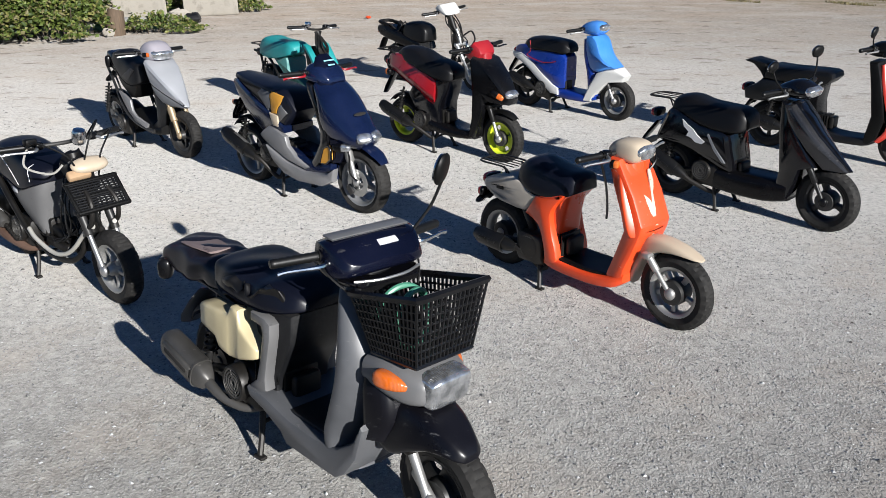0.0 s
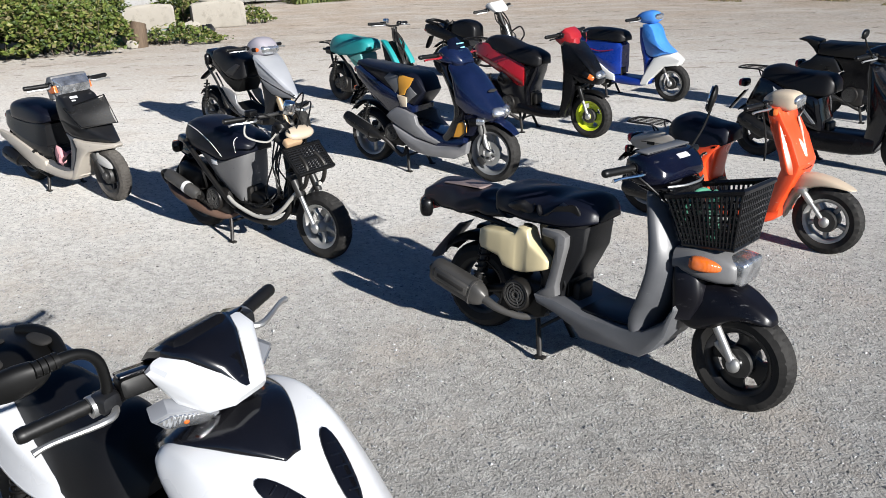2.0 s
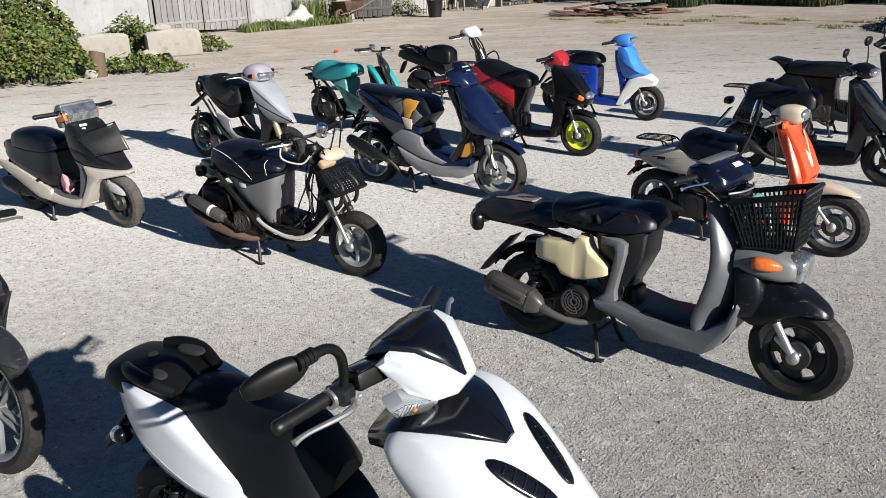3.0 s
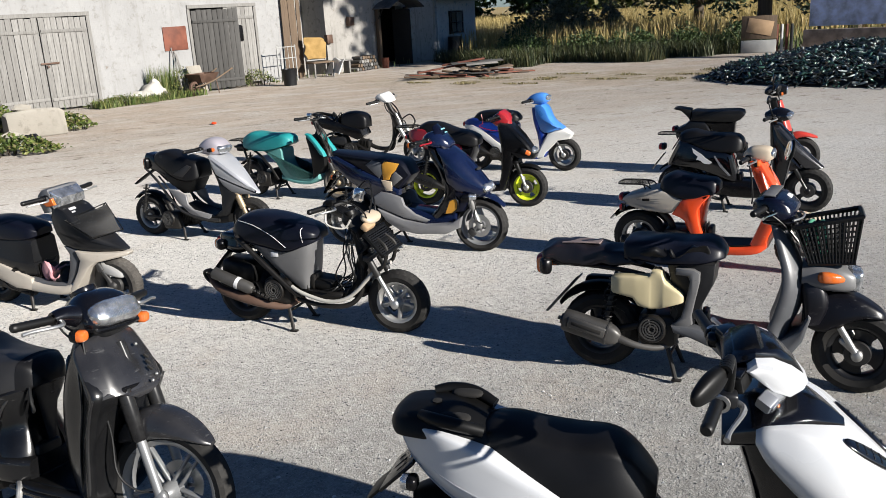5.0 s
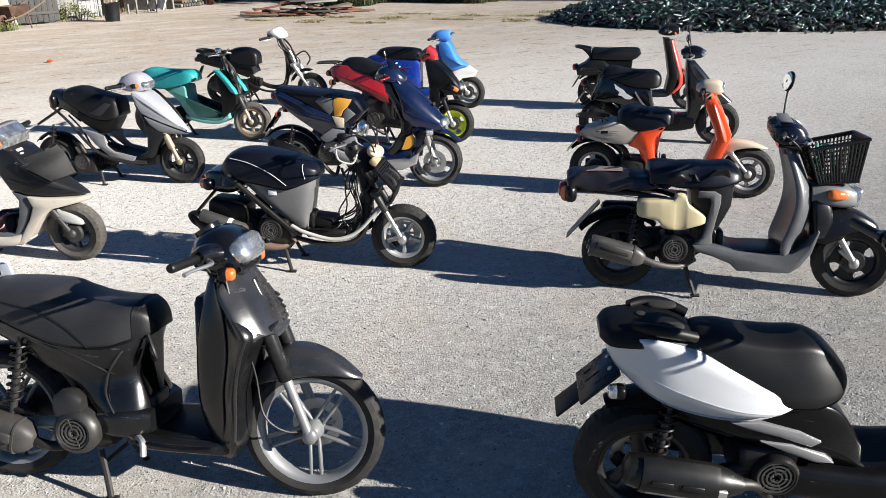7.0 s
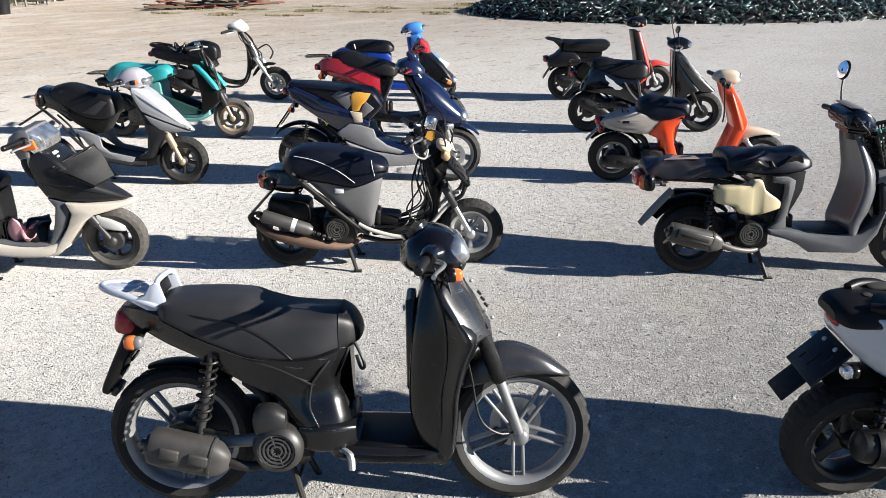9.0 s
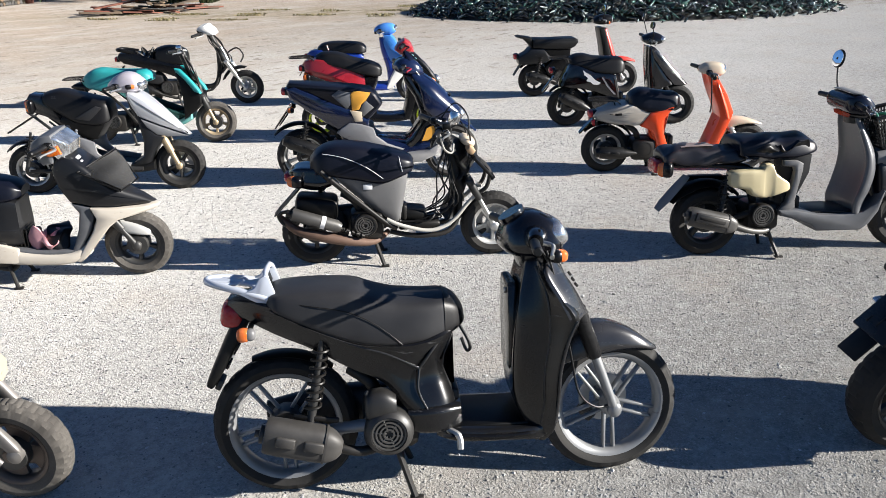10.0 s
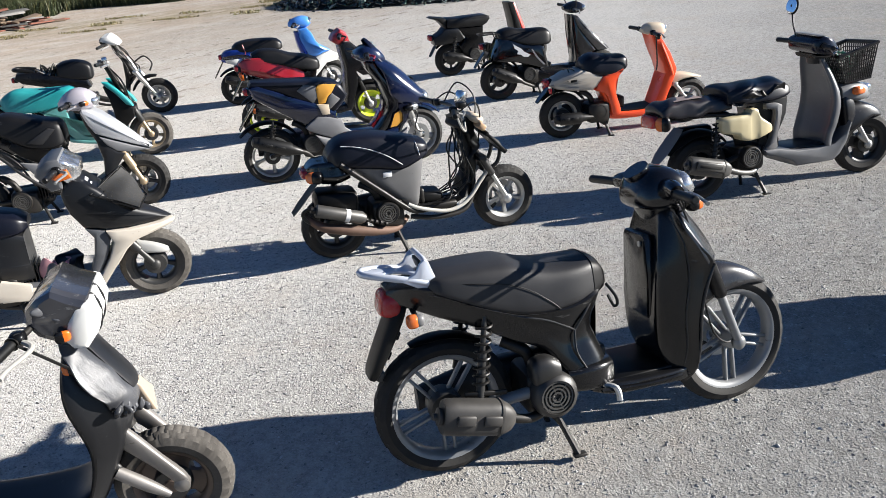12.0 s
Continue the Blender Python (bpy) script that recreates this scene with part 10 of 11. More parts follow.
        lamp(s, "indicator", (0.082, sg * 0.085, 0.715), (0.028, 0.026, 0.052), Matrix(), Matrix.Rotation(radians(180 + sg * 25), 4, "Z"))
    bars(s, 0.79, 0.86, m, 0.29, 0.0, 0.06, lever_mat="steel")
    fork(s, wb, 0.2, (1.06, 0.44), m, 0.062, 0.022, "gold", "gold", 0.5)
    part("tail_body", wedge([(0.055, 0.755), (0.09, 0.81), (0.17, 0.80), (0.24, 0.735), (0.37, 0.62), (0.37, 0.55), (0.30, 0.54), (0.20, 0.63), (0.12, 0.66), (0.08, 0.69)], lambda x: 0.088, 0.015), "gloss", s, angle=30)
    lamp(s, "tail_light", (0.05, 0, 0.73), (0.025, 0.06, 0.035), Matrix(), Matrix.Rotation(radians(180), 4, "Z"), "redl")
    flap(s, (0.11, 0.65), (-0.15, 0.50), 0.05, "matt")
    generic_rear(s, 0.30, 0.20, ((-0.06, 0.16, 0.28), (0.16, 0.16, 0.2)), 0.2)
    stand(s, 0.42)
    return s


def beige_scooter():
    s, wb = base((-3.44, 5.57), (-4.28, 6.29), "beige and grey scooter with a crumpled wire front basket")
    m = steer(wb, 0.2, -2)
    wheel(s, "rear_wheel", 0, 0.2, 0.09, "five", "dalloy")
    wheel(s, "front_wheel", wb, 0.2, 0.09, "five", "dalloy", "drubber", m=m)
    part("tail_body", Geo().shell([(-0.18, 0.48, 0.54, 0.06, 0.06), (-0.10, 0.42, 0.58, 0.11, 0.10), (0.06, 0.36, 0.58, 0.14, 0.12), (0.25, 0.30, 0.56, 0.15, 0.13), (0.40, 0.27, 0.55, 0.145, 0.13), (0.48, 0.27, 0.52, 0.12, 0.115)]), "dgrey", s, "dull dark grey tail panels")
    part("seat", Geo().cushion([(-0.06, 0.55, 0.60, 0.08, 0.07), (0.02, 0.54, 0.655, 0.12, 0.10), (0.18, 0.53, 0.67, 0.135, 0.11), (0.34, 0.525, 0.65, 0.135, 0.11), (0.46, 0.535, 0.62, 0.12, 0.10), (0.51, 0.55, 0.585, 0.07, 0.07)]), "seatn", s)
    part("lower_sill", Geo().body([(0.10, 0.18, 0.27, 0.12, 0.12), (0.30, 0.16, 0.26, 0.155, 0.15), (0.55, 0.13, 0.22, 0.16, 0.155), (0.74, 0.13, 0.21, 0.155, 0.15), (0.84, 0.17, 0.26, 0.13, 0.13)], 20, 4), "beige", s)
    for sg in (-1, 1):
        part("side_skirt", round_plate([(-0.17, 0.43), (0.0, 0.405), (0.20, 0.345), (0.36, 0.285), (0.46, 0.25), (0.46, 0.16), (0.30, 0.17), (0.14, 0.235), (-0.02, 0.315), (-0.15, 0.375)], sg * 0.118, sg * 0.158, 0.014), "beige", s, "scuffed beige side skirt")
    part("footboard", Geo().body([(0.42, 0.19, 0.25, 0.13, 0.13), (0.60, 0.18, 0.225, 0.14, 0.14), (0.78, 0.18, 0.225, 0.13, 0.13)], 20, 5), "grey", s)
    part("inner_panel", wedge([(0.79, 0.50), (0.85, 0.487), (0.888, 0.472), (0.905, 0.41), (0.87, 0.32), (0.80, 0.21), (0.765, 0.175), (0.735, 0.185), (0.775, 0.26), (0.805, 0.34), (0.825, 0.44)], lambda x: 0.130, 0.012), "grey", s)
    part("leg_shield", wedge([(0.755, 0.150), (0.80, 0.20), (0.882, 0.319), (0.918, 0.40), (0.893, 0.470), (0.95, 0.464), (1.014, 0.455), (1.10, 0.450), (1.18, 0.446), (1.245, 0.450), (1.258, 0.440), (1.24, 0.421), (1.14, 0.402), (1.036, 0.384), (0.979, 0.344), (0.935, 0.29), (0.895, 0.246), (0.83, 0.168), (0.79, 0.140)], lambda x: 0.142 - 0.115 * max(0.0, (x - 0.95) / 0.31) ** 1.4, 0.010), "beige", s, "beige leg shield and beak")
    part("front_cover", wedge([(0.735, 0.59), (0.718, 0.65), (0.712, 0.71), (0.745, 0.765), (0.79, 0.785), (0.84, 0.765), (0.90, 0.71), (0.96, 0.645), (1.034, 0.578), (1.10, 0.542), (1.17, 0.508), (1.245, 0.462), (1.18, 0.455), (1.10, 0.459), (1.014, 0.464), (0.893, 0.478), (0.85, 0.492), (0.787, 0.505)], lambda x: 0.138 - 0.112 * max(0.0, (x - 0.93) / 0.31) ** 1.3 - 0.10 * max(0.0, 0.80 - x), 0.024), "dgrey", s, "faded dark grey front cover")
    part("cover_mark", Geo().box((0.852, -0.05, 0.757), (0.02, 0.06, 0.006), Matrix.Rotation(0.75, 4, "Y"), 0.002).box((0.872, -0.065, 0.737), (0.012, 0.03, 0.006), Matrix.Rotation(0.75, 4, "Y"), 0.002), "decal", s)
    # a slack netting basket on a wire frame
    rear, low, tip, top = (0.86, -0.150, 0.690), (1.09, -0.175, 0.575), (1.135, 0.095, 0.575), (1.03, 0.085, 0.770)
    rear2, low2, tip2, top2 = (0.86, -0.10, 0.675), (1.06, -0.12, 0.560), (1.06, 0.11, 0.560), (0.93, 0.12, 0.705)
    b = part("basket", Geo().tube([rear, top, tip, low, rear], 0.0045, 8, 1).tube([rear2, top2, tip2, low2], 0.004, 8, 1).tube([top, top2], 0.004, 8, 1).tube([tip, tip2], 0.004, 8, 1), "matt", s, "slack black netting basket on a wire frame")
    quads = ((rear, low, tip, top), (rear2, low2, tip2, top2), (tip, tip2, top2, top), (low, low2, tip2, tip))
    for k, q in enumerate(quads):
        q = [Vector(p) for p in q]
        n = (q[1] - q[0]).cross(q[3] - q[0]).normalized() * 0.0015
        g = Geo()
        for sg in (1, -1):
            rows = [[q[0].lerp(q[1], i / 8).lerp(q[3].lerp(q[2], i / 8), j / 8) + n * sg for i in range(9)] for j in range(9)]
            o = len(g.v)
            g.v += [tuple(p) for r in rows for p in r]
            g.f += [(o + j * 9 + i, o + j * 9 + i + 1, o + j * 9 + i + 10, o + j * 9 + i + 9) for j in range(8) for i in range(8)]
        part("netting", g.crumple(0.016, 18.0, 4), "netting", b)
    for k in range(9):
        a, c = Vector(rear).lerp(Vector(low), 0.06 + 0.11 * k), Vector(top).lerp(Vector(tip), 0.06 + 0.11 * k)
        part("net_rail", Geo().tube([a + Vector((0, -0.004, 0)), a.lerp(c, 0.28) + Vector((0, -0.006, 0))], 0.0022, 6, 1), "matt", b)
    part("front_mudguard", Geo().body([(0.98, 0.335, 0.395, 0.05, 0.045), (1.03, 0.285, 0.372, 0.07, 0.06), (1.11, 0.268, 0.340, 0.075, 0.065), (1.18, 0.258, 0.305, 0.06, 0.05), (1.20, 0.265, 0.29, 0.03, 0.03)], 20, 4).turned(m), "lgrey", s, "dusty pale suspension cover")
    fork(s, wb, 0.2, (0.96, 0.42), m, 0.06, 0.02, "dalloy", "dalloy", 0.5)
    c = part("handlebar_cowl", wedge([(0.61, 0.825), (0.63, 0.865), (0.69, 0.905), (0.75, 0.910), (0.765, 0.875), (0.745, 0.80), (0.74, 0.745), (0.68, 0.735), (0.64, 0.79)], lambda x: 0.142 - 0.5 * max(0.0, 0.67 - x), 0.018).turned(m), "grey", s, "dusty dark handlebar cowl", angle=32)
    part("headlight", wedge([(0.73, 0.902), (0.765, 0.898), (0.838, 0.848), (0.832, 0.79), (0.77, 0.765), (0.735, 0.80)], lambda x: 0.136 - 0.35 * max(0.0, x - 0.76), 0.014).turned(m), "clear", c, angle=32)
    for sg in (-1, 1):
        part("indicator", wedge([(0.67, 0.825), (0.78, 0.848), (0.795, 0.80), (0.73, 0.787)], lambda x: 0.019 - 0.12 * max(0.0, x - 0.74), 0.005).turned(m @ Matrix.Translation((0.0, sg * 0.132, 0.0))), "amber", c, angle=32)
    bars(s, 0.75, 0.85, m, 0.29, 0.0, 0.05)
    lamp(s, "tail_light", (-0.18, 0, 0.52), (0.03, 0.07, 0.04), Matrix(), Matrix.Rotation(radians(180), 4, "Z"), "redl")
    flap(s, (-0.14, 0.46), (-0.26, 0.26), 0.06, "matt")
    rg = part("rag", Geo().ball((0.59, -0.05, 0.265), (0.085, 0.075, 0.05), Matrix.Rotation(0.4, 4, "Z"), 32, 20, 2.2).crumple(0.022, 45.0, 2), "cloth", s, "pink patterned rag on the footboard")
    part("bag", Geo().ball((0.67, -0.02, 0.28), (0.065, 0.095, 0.065), Matrix.Rotation(0.3, 4, "X"), 32, 20, 2.3).crumple(0.022, 40.0, 5), "seat", s, "crumpled black bag on the footboard")
    generic_rear(s, 0.28, 0.24, ((-0.12, -0.15, 0.26), (0.14, -0.15, 0.2)), 0.2)
    stand(s, 0.36)
    return s


def teal_scooter():
    s, wb = base((-1.12, 8.25), (-1.90, 9.15), "stripped teal scooter with a teal seat and dark inner shield")
    m = steer(wb, 0.2, 10)
    wheel(s, "rear_wheel", 0, 0.2, 0.09, "five", "dalloy", "drubber")
    wheel(s, "front_wheel", wb, 0.2, 0.09, "five", "gold", "drubber", m=m)
    part("seat", Geo().cushion([(-0.06, 0.61, 0.65, 0.08, 0.07), (0.0, 0.575, 0.70, 0.13, 0.10), (0.10, 0.555, 0.735, 0.145, 0.115), (0.26, 0.545, 0.72, 0.15, 0.12), (0.42, 0.565, 0.718, 0.142, 0.115), (0.55, 0.60, 0.715, 0.125, 0.105), (0.61, 0.622, 0.685, 0.09, 0.08), (0.622, 0.635, 0.655, 0.05, 0.05)]), "teal", s, "teal vinyl seat", angle=30)
    part("seat_panel", round_plate(spline([(0.24, 0.56), (0.36, 0.556), (0.50, 0.57), (0.515, 0.47), (0.545, 0.37), (0.66, 0.27), (0.88, 0.268), (0.93, 0.31), (0.945, 0.285), (0.89, 0.222), (0.64, 0.212), (0.52, 0.26), (0.44, 0.38), (0.36, 0.49)], 3), -0.118, 0.118, 0.014), "tealp", s, "worn teal panel under the seat")
    part("footboard", Geo().body([(0.48, 0.22, 0.28, 0.11, 0.11), (0.66, 0.19, 0.23, 0.135, 0.13), (0.86, 0.18, 0.23, 0.13, 0.13), (0.98, 0.24, 0.30, 0.11, 0.11)], 20, 4), "tealp", s)
    part("inner_panel", wedge([(0.872, 0.70), (0.90, 0.722), (0.965, 0.64), (1.045, 0.525), (1.098, 0.48), (1.095, 0.40), (1.03, 0.335), (0.955, 0.275), (0.92, 0.25), (0.925, 0.36), (0.922, 0.475), (0.90, 0.60)], lambda x: 0.125, 0.012), "matt", s, "dark inner shield", angle=30)
    for sg in (-1, 1):
        part("shield_edge", round_plate([(0.872, 0.745), (0.922, 0.738), (1.0, 0.655), (1.085, 0.548), (1.105, 0.50), (1.05, 0.52), (0.965, 0.638), (0.89, 0.712)], sg * 0.075, sg * 0.136, 0.008), "teal", s, "teal shield edging")
    rnd = random.Random(9)
    cables(s, m, [[(0.93, rnd.uniform(-0.05, 0.05), 0.86), (0.98 + rnd.uniform(0, 0.06), rnd.uniform(-0.1, 0.1), 0.72), (1.06, rnd.uniform(-0.1, 0.1), 0.55), (1.1, rnd.uniform(-0.06, 0.06), 0.42)] for k in range(8)], 0.007, "iron")
    part("steering_column", Geo().tube([(1.08, 0, 0.42), (0.92, 0, 0.86)], 0.026, 12, 1).turned(m), "iron", s)
    bars(s, 0.92, 0.88, m, 0.28, 0.02, 0.07, lever_mat="steel")
    part("brake_reservoir", Geo().box((0.92, -0.12, 0.93), (0.05, 0.05, 0.05), None, 0.01).turned(m), "chrome", s)
    fork(s, wb, 0.2, (1.08, 0.46), m, 0.06, 0.02, "gold", "dalloy", 0.5)
    g = Geo()
    for sg in (-1, 1):
        g.tube([(-0.16, sg * 0.10, 0.58), (0.1, sg * 0.10, 0.55), (0.30, sg * 0.11, 0.40), (0.44, sg * 0.12, 0.22)], 0.014, 8)
    part("frame", g, "iron", s)
    rack(s, -0.26, -0.02, 0.645, 0.10, "iron", 3)
    part("rear_hanger", Geo().tube([(-0.04, -0.10, 0.58), (0.02, -0.11, 0.40), (-0.01, -0.10, 0.24)], 0.013, 8), "iron", s)
    part("tail_bracket", Geo().box((-0.10, 0, 0.56), (0.14, 0.16, 0.08), None, 0.02), "matt", s)
    generic_rear(s, 0.22, 0.24, ((-0.06, 0.16, 0.28), (0.14, 0.16, 0.2)), 0.2)
    stand(s, 0.36)
    return s


def bare_fork_scooter():
    s, wb = base((0.30, 9.72), (-0.60, 10.52), "gutted black scooter with bare fork and white headlight shell")
    m = steer(wb, 0.2, -12)
    wheel(s, "rear_wheel", 0, 0.2, 0.09, "five", "dalloy")
    wheel(s, "front_wheel", wb, 0.205, 0.075, "six", "alloy", m=m, brake="disc2")
    part("tail_body", wedge([(-0.27, 0.60), (-0.24, 0.655), (-0.05, 0.66), (0.10, 0.60), (0.30, 0.55), (0.47, 0.50), (0.50, 0.42), (0.40, 0.36), (0.20, 0.44), (-0.05, 0.50), (-0.20, 0.54)], lambda x: 0.138 - 0.20 * max(0.0, -0.12 - x), 0.022), "black", s, "broken black tail shell", angle=30)
    part("seat", Geo().cushion([(0.16, 0.58, 0.62, 0.08, 0.07), (0.20, 0.56, 0.69, 0.12, 0.10), (0.32, 0.53, 0.715, 0.135, 0.11), (0.44, 0.51, 0.70, 0.13, 0.11), (0.52, 0.51, 0.66, 0.11, 0.095), (0.545, 0.53, 0.61, 0.06, 0.06)]), "seat", s, angle=30)
    rnd = random.Random(17)
    for k in range(9):
        x = -0.02 + 0.021 * k
        part("cable", Geo().tube([(x, rnd.uniform(-0.11, 0.0), 0.60), (x + rnd.uniform(-0.05, 0.08), rnd.uniform(-0.12, 0.05), 0.66 + rnd.uniform(0, 0.05)), (x + rnd.uniform(0.02, 0.1), rnd.uniform(-0.12, 0.05), 0.59)], 0.010, 6, 4), "iron", s)
    part("rear_grip", Geo().tube([(-0.05, -0.10, 0.66), (-0.22, -0.09, 0.69), (-0.27, 0, 0.69), (-0.22, 0.09, 0.69), (-0.05, 0.10, 0.66)], 0.02, 10, 4), "matt", s)
    g = Geo().tube([(0.40, 0, 0.36), (0.62, 0, 0.24), (0.82, 0, 0.24), (0.89, 0, 0.40), (0.90, 0, 0.62)], 0.028, 10, 5)
    for sg in (-1, 1):
        g.tube([(0.40, sg * 0.12, 0.30), (0.60, sg * 0.12, 0.20), (0.80, sg * 0.10, 0.20), (0.88, sg * 0.04, 0.34)], 0.014, 8, 5)
    part("frame", g, "iron", s)
    part("steering_head", Geo().tube([(0.98, 0, 0.48), (0.80, 0, 0.88)], 0.034, 12, 1).turned(m), "iron", s)
    rnd = random.Random(4)
    cables(s, m, [[(0.80, rnd.uniform(-0.06, 0.06), 0.86), (0.84 + rnd.uniform(0, 0.12), rnd.uniform(-0.1, 0.1), 0.72), (0.92 + rnd.uniform(0, 0.12), rnd.uniform(-0.1, 0.1), 0.55), (0.90, rnd.uniform(-0.08, 0.08), 0.36)] for k in range(10)], 0.007, "iron")
    cables(s, m, [[(0.98, 0.05, 0.6), (1.1, 0.08, 0.66), (1.18, 0.06, 0.58), (1.15, 0.02, 0.5)]], 0.010, "iron")
    part("headlight_shell", wedge([(0.70, 0.905), (0.735, 0.945), (0.80, 0.955), (0.875, 0.90), (0.905, 0.845), (0.85, 0.842), (0.76, 0.87)], lambda x: 0.118 - 0.5 * max(0.0, x - 0.85), 0.024).turned(m), "offwhite", s, "white headlight shell", angle=34)
    part("instrument_pod", Geo().ball((0.72, 0, 0.89), (0.035, 0.095, 0.035), None, 16, 10, 3).turned(m), "matt", s)
    part("front_mudguard", Geo().fender(wb - 0.05, 0.21, 0.255, 75, 160, 0.055, 0.03).turned(m), "matt", s, "loose black front mudguard")
    bars(s, 0.78, 0.87, m, 0.28, 0.0, 0.06)
    fork(s, wb, 0.2, (1.0, 0.52), m, 0.065, 0.019, "steel", "steel", 0.5)
    flap(s, (-0.22, 0.50), (-0.30, 0.34), 0.06, "matt")
    lamp(s, "tail_light", (-0.285, 0, 0.58), (0.03, 0.06, 0.03), Matrix(), Matrix.Rotation(radians(180), 4, "Z"), "redl")
    generic_rear(s, 0.28, 0.25, ((-0.08, -0.15, 0.28), (0.14, -0.15, 0.2)), 0.2)
    part("engine_cowl", Geo().box((0.12, -0.08, 0.34), (0.24, 0.12, 0.12), None, 0.03), "dgrey", s)
    stand(s, 0.38)
    return s


def white_scooter():
    s, wb = base((-1.434, 0.788), (-2.42, 1.57), "glossy white and black sports scooter with wide rear tyre", 4.0)
    m = steer(wb, 0.235, 3)
    mc = m @ Matrix.Translation((0.0, 0, 0.038))
    mb = m @ Matrix.Translation((-0.01, 0, 0.025))
    wheel(s, "rear_wheel", 0, 0.235, 0.13, "three", "dgrey", brake="disc2", rim_r=0.15)
    wheel(s, "front_wheel", wb, 0.235, 0.12, "three", "dgrey", m=m, brake="disc2", rim_r=0.15)
    part("tail_body", Geo().shell([(-0.145, 0.69, 0.755, 0.055, 0.06), (-0.10, 0.635, 0.772, 0.09, 0.095), (0.0, 0.565, 0.768, 0.138, 0.134), (0.10, 0.53, 0.735, 0.164, 0.148), (0.24, 0.51, 0.665, 0.182, 0.162), (0.36, 0.52, 0.605, 0.176, 0.156), (0.44, 0.54, 0.57, 0.135, 0.12)]), "white", s, "glossy white tail panels")
    tc = part("tail_cover", Geo().loft([
        (-0.172, [(0, 0.745), (0.045, 0.745), (0.06, 0.752), (0.05, 0.766), (0.035, 0.772), (0, 0.776)]),
        (-0.14, [(0, 0.735), (0.085, 0.735), (0.102, 0.745), (0.086, 0.776), (0.064, 0.788), (0, 0.794)]),
        (-0.06, [(0, 0.735), (0.10, 0.735), (0.118, 0.748), (0.098, 0.782), (0.072, 0.796), (0, 0.803)]),
        (0.02, [(0, 0.73), (0.10, 0.73), (0.118, 0.745), (0.097, 0.776), (0.072, 0.792), (0, 0.799)]),
        (0.09, [(0, 0.71), (0.09, 0.71), (0.106, 0.725), (0.087, 0.752), (0.062, 0.768), (0, 0.776)]),
        (0.15, [(0, 0.69), (0.07, 0.69), (0.085, 0.70), (0.078, 0.728), (0.06, 0.738), (0, 0.745)])], "x", 4, 3), "matt", s, "matt black tail cover with grab handles", angle=30)
    part("lock_cap", Geo().lathe([(0.001, 0.0), (0.013, 0.0), (0.015, 0.006), (0.001, 0.008)], (-0.04, 0.0, 0.800), 16, (0, 0, 1), True), "void", tc)
    part("bolt", Geo().lathe([(0.001, 0.0), (0.006, 0.0), (0.006, 0.005), (0.001, 0.005)], (-0.105, -0.05, 0.789), 12, (0, 0, 1), True), "gloss", tc)
    for sg in (-1, 1):
        part("grab_handle", Geo().tube([(-0.07, sg * 0.072, 0.796), (-0.02, sg * 0.094, 0.797), (0.05, sg * 0.100, 0.788), (0.12, sg * 0.080, 0.762)], [0.016, 0.020, 0.020, 0.018], 12, 5), "matt", tc)
        # black oval laid on the cover as the recess's shade
        part("handle_recess", Geo().ball((0.035, sg * 0.072, 0.797), (0.050, 0.022, 0.010), None, 16, 8, 2.6), "void", tc)
    part("seat", Geo().cushion([(0.10, 0.70, 0.735, 0.08, 0.055), (0.135, 0.665, 0.758, 0.095, 0.070), (0.20, 0.628, 0.760, 0.114, 0.080), (0.28, 0.588, 0.742, 0.136, 0.090), (0.38, 0.555, 0.731, 0.153, 0.094), (0.47, 0.543, 0.731, 0.149, 0.090), (0.53, 0.548, 0.708, 0.134, 0.08), (0.582, 0.562, 0.655, 0.105, 0.066), (0.612, 0.582, 0.615, 0.06, 0.045)]), "seat", s, "stepped black vinyl seat", angle=30)
    part("seat_base", Geo().shell([(0.08, 0.46, 0.53, 0.10, 0.11), (0.20, 0.42, 0.54, 0.125, 0.13), (0.36, 0.38, 0.55, 0.14, 0.135), (0.50, 0.34, 0.55, 0.14, 0.125), (0.60, 0.30, 0.50, 0.125, 0.105), (0.68, 0.27, 0.38, 0.11, 0.09)]), "black", s)
    for sg in (-1, 1):
        # silver plates also stand for bright reflections on the dark glossy panel
        for out in ([(0.24, 0.495), (0.33, 0.50), (0.46, 0.462), (0.53, 0.425), (0.50, 0.405), (0.40, 0.44), (0.30, 0.468)], [(0.34, 0.425), (0.44, 0.415), (0.55, 0.375), (0.58, 0.345), (0.52, 0.345), (0.42, 0.385)]):
            part("side_duct", round_plate(out, sg * 0.115, sg * 0.152, 0.008), "skirt", s, "scuffed dark silver side duct, pale for its reflection streaks")
    part("footboard", Geo().body([(0.30, 0.20, 0.36, 0.14, 0.14), (0.55, 0.18, 0.32, 0.165, 0.155), (0.80, 0.18, 0.30, 0.165, 0.155), (0.98, 0.20, 0.32, 0.15, 0.14)], 20, 4), "black", s)
    part("inner_panel", Geo().column([(0.22, 0.90, 1.06, 0.12, 0.10), (0.40, 0.90, 1.08, 0.11, 0.10), (0.60, 0.87, 1.08, 0.105, 0.10), (0.76, 0.83, 1.0, 0.11, 0.10), (0.85, 0.80, 0.92, 0.09, 0.08)], 24, 3.4), "gloss", s)
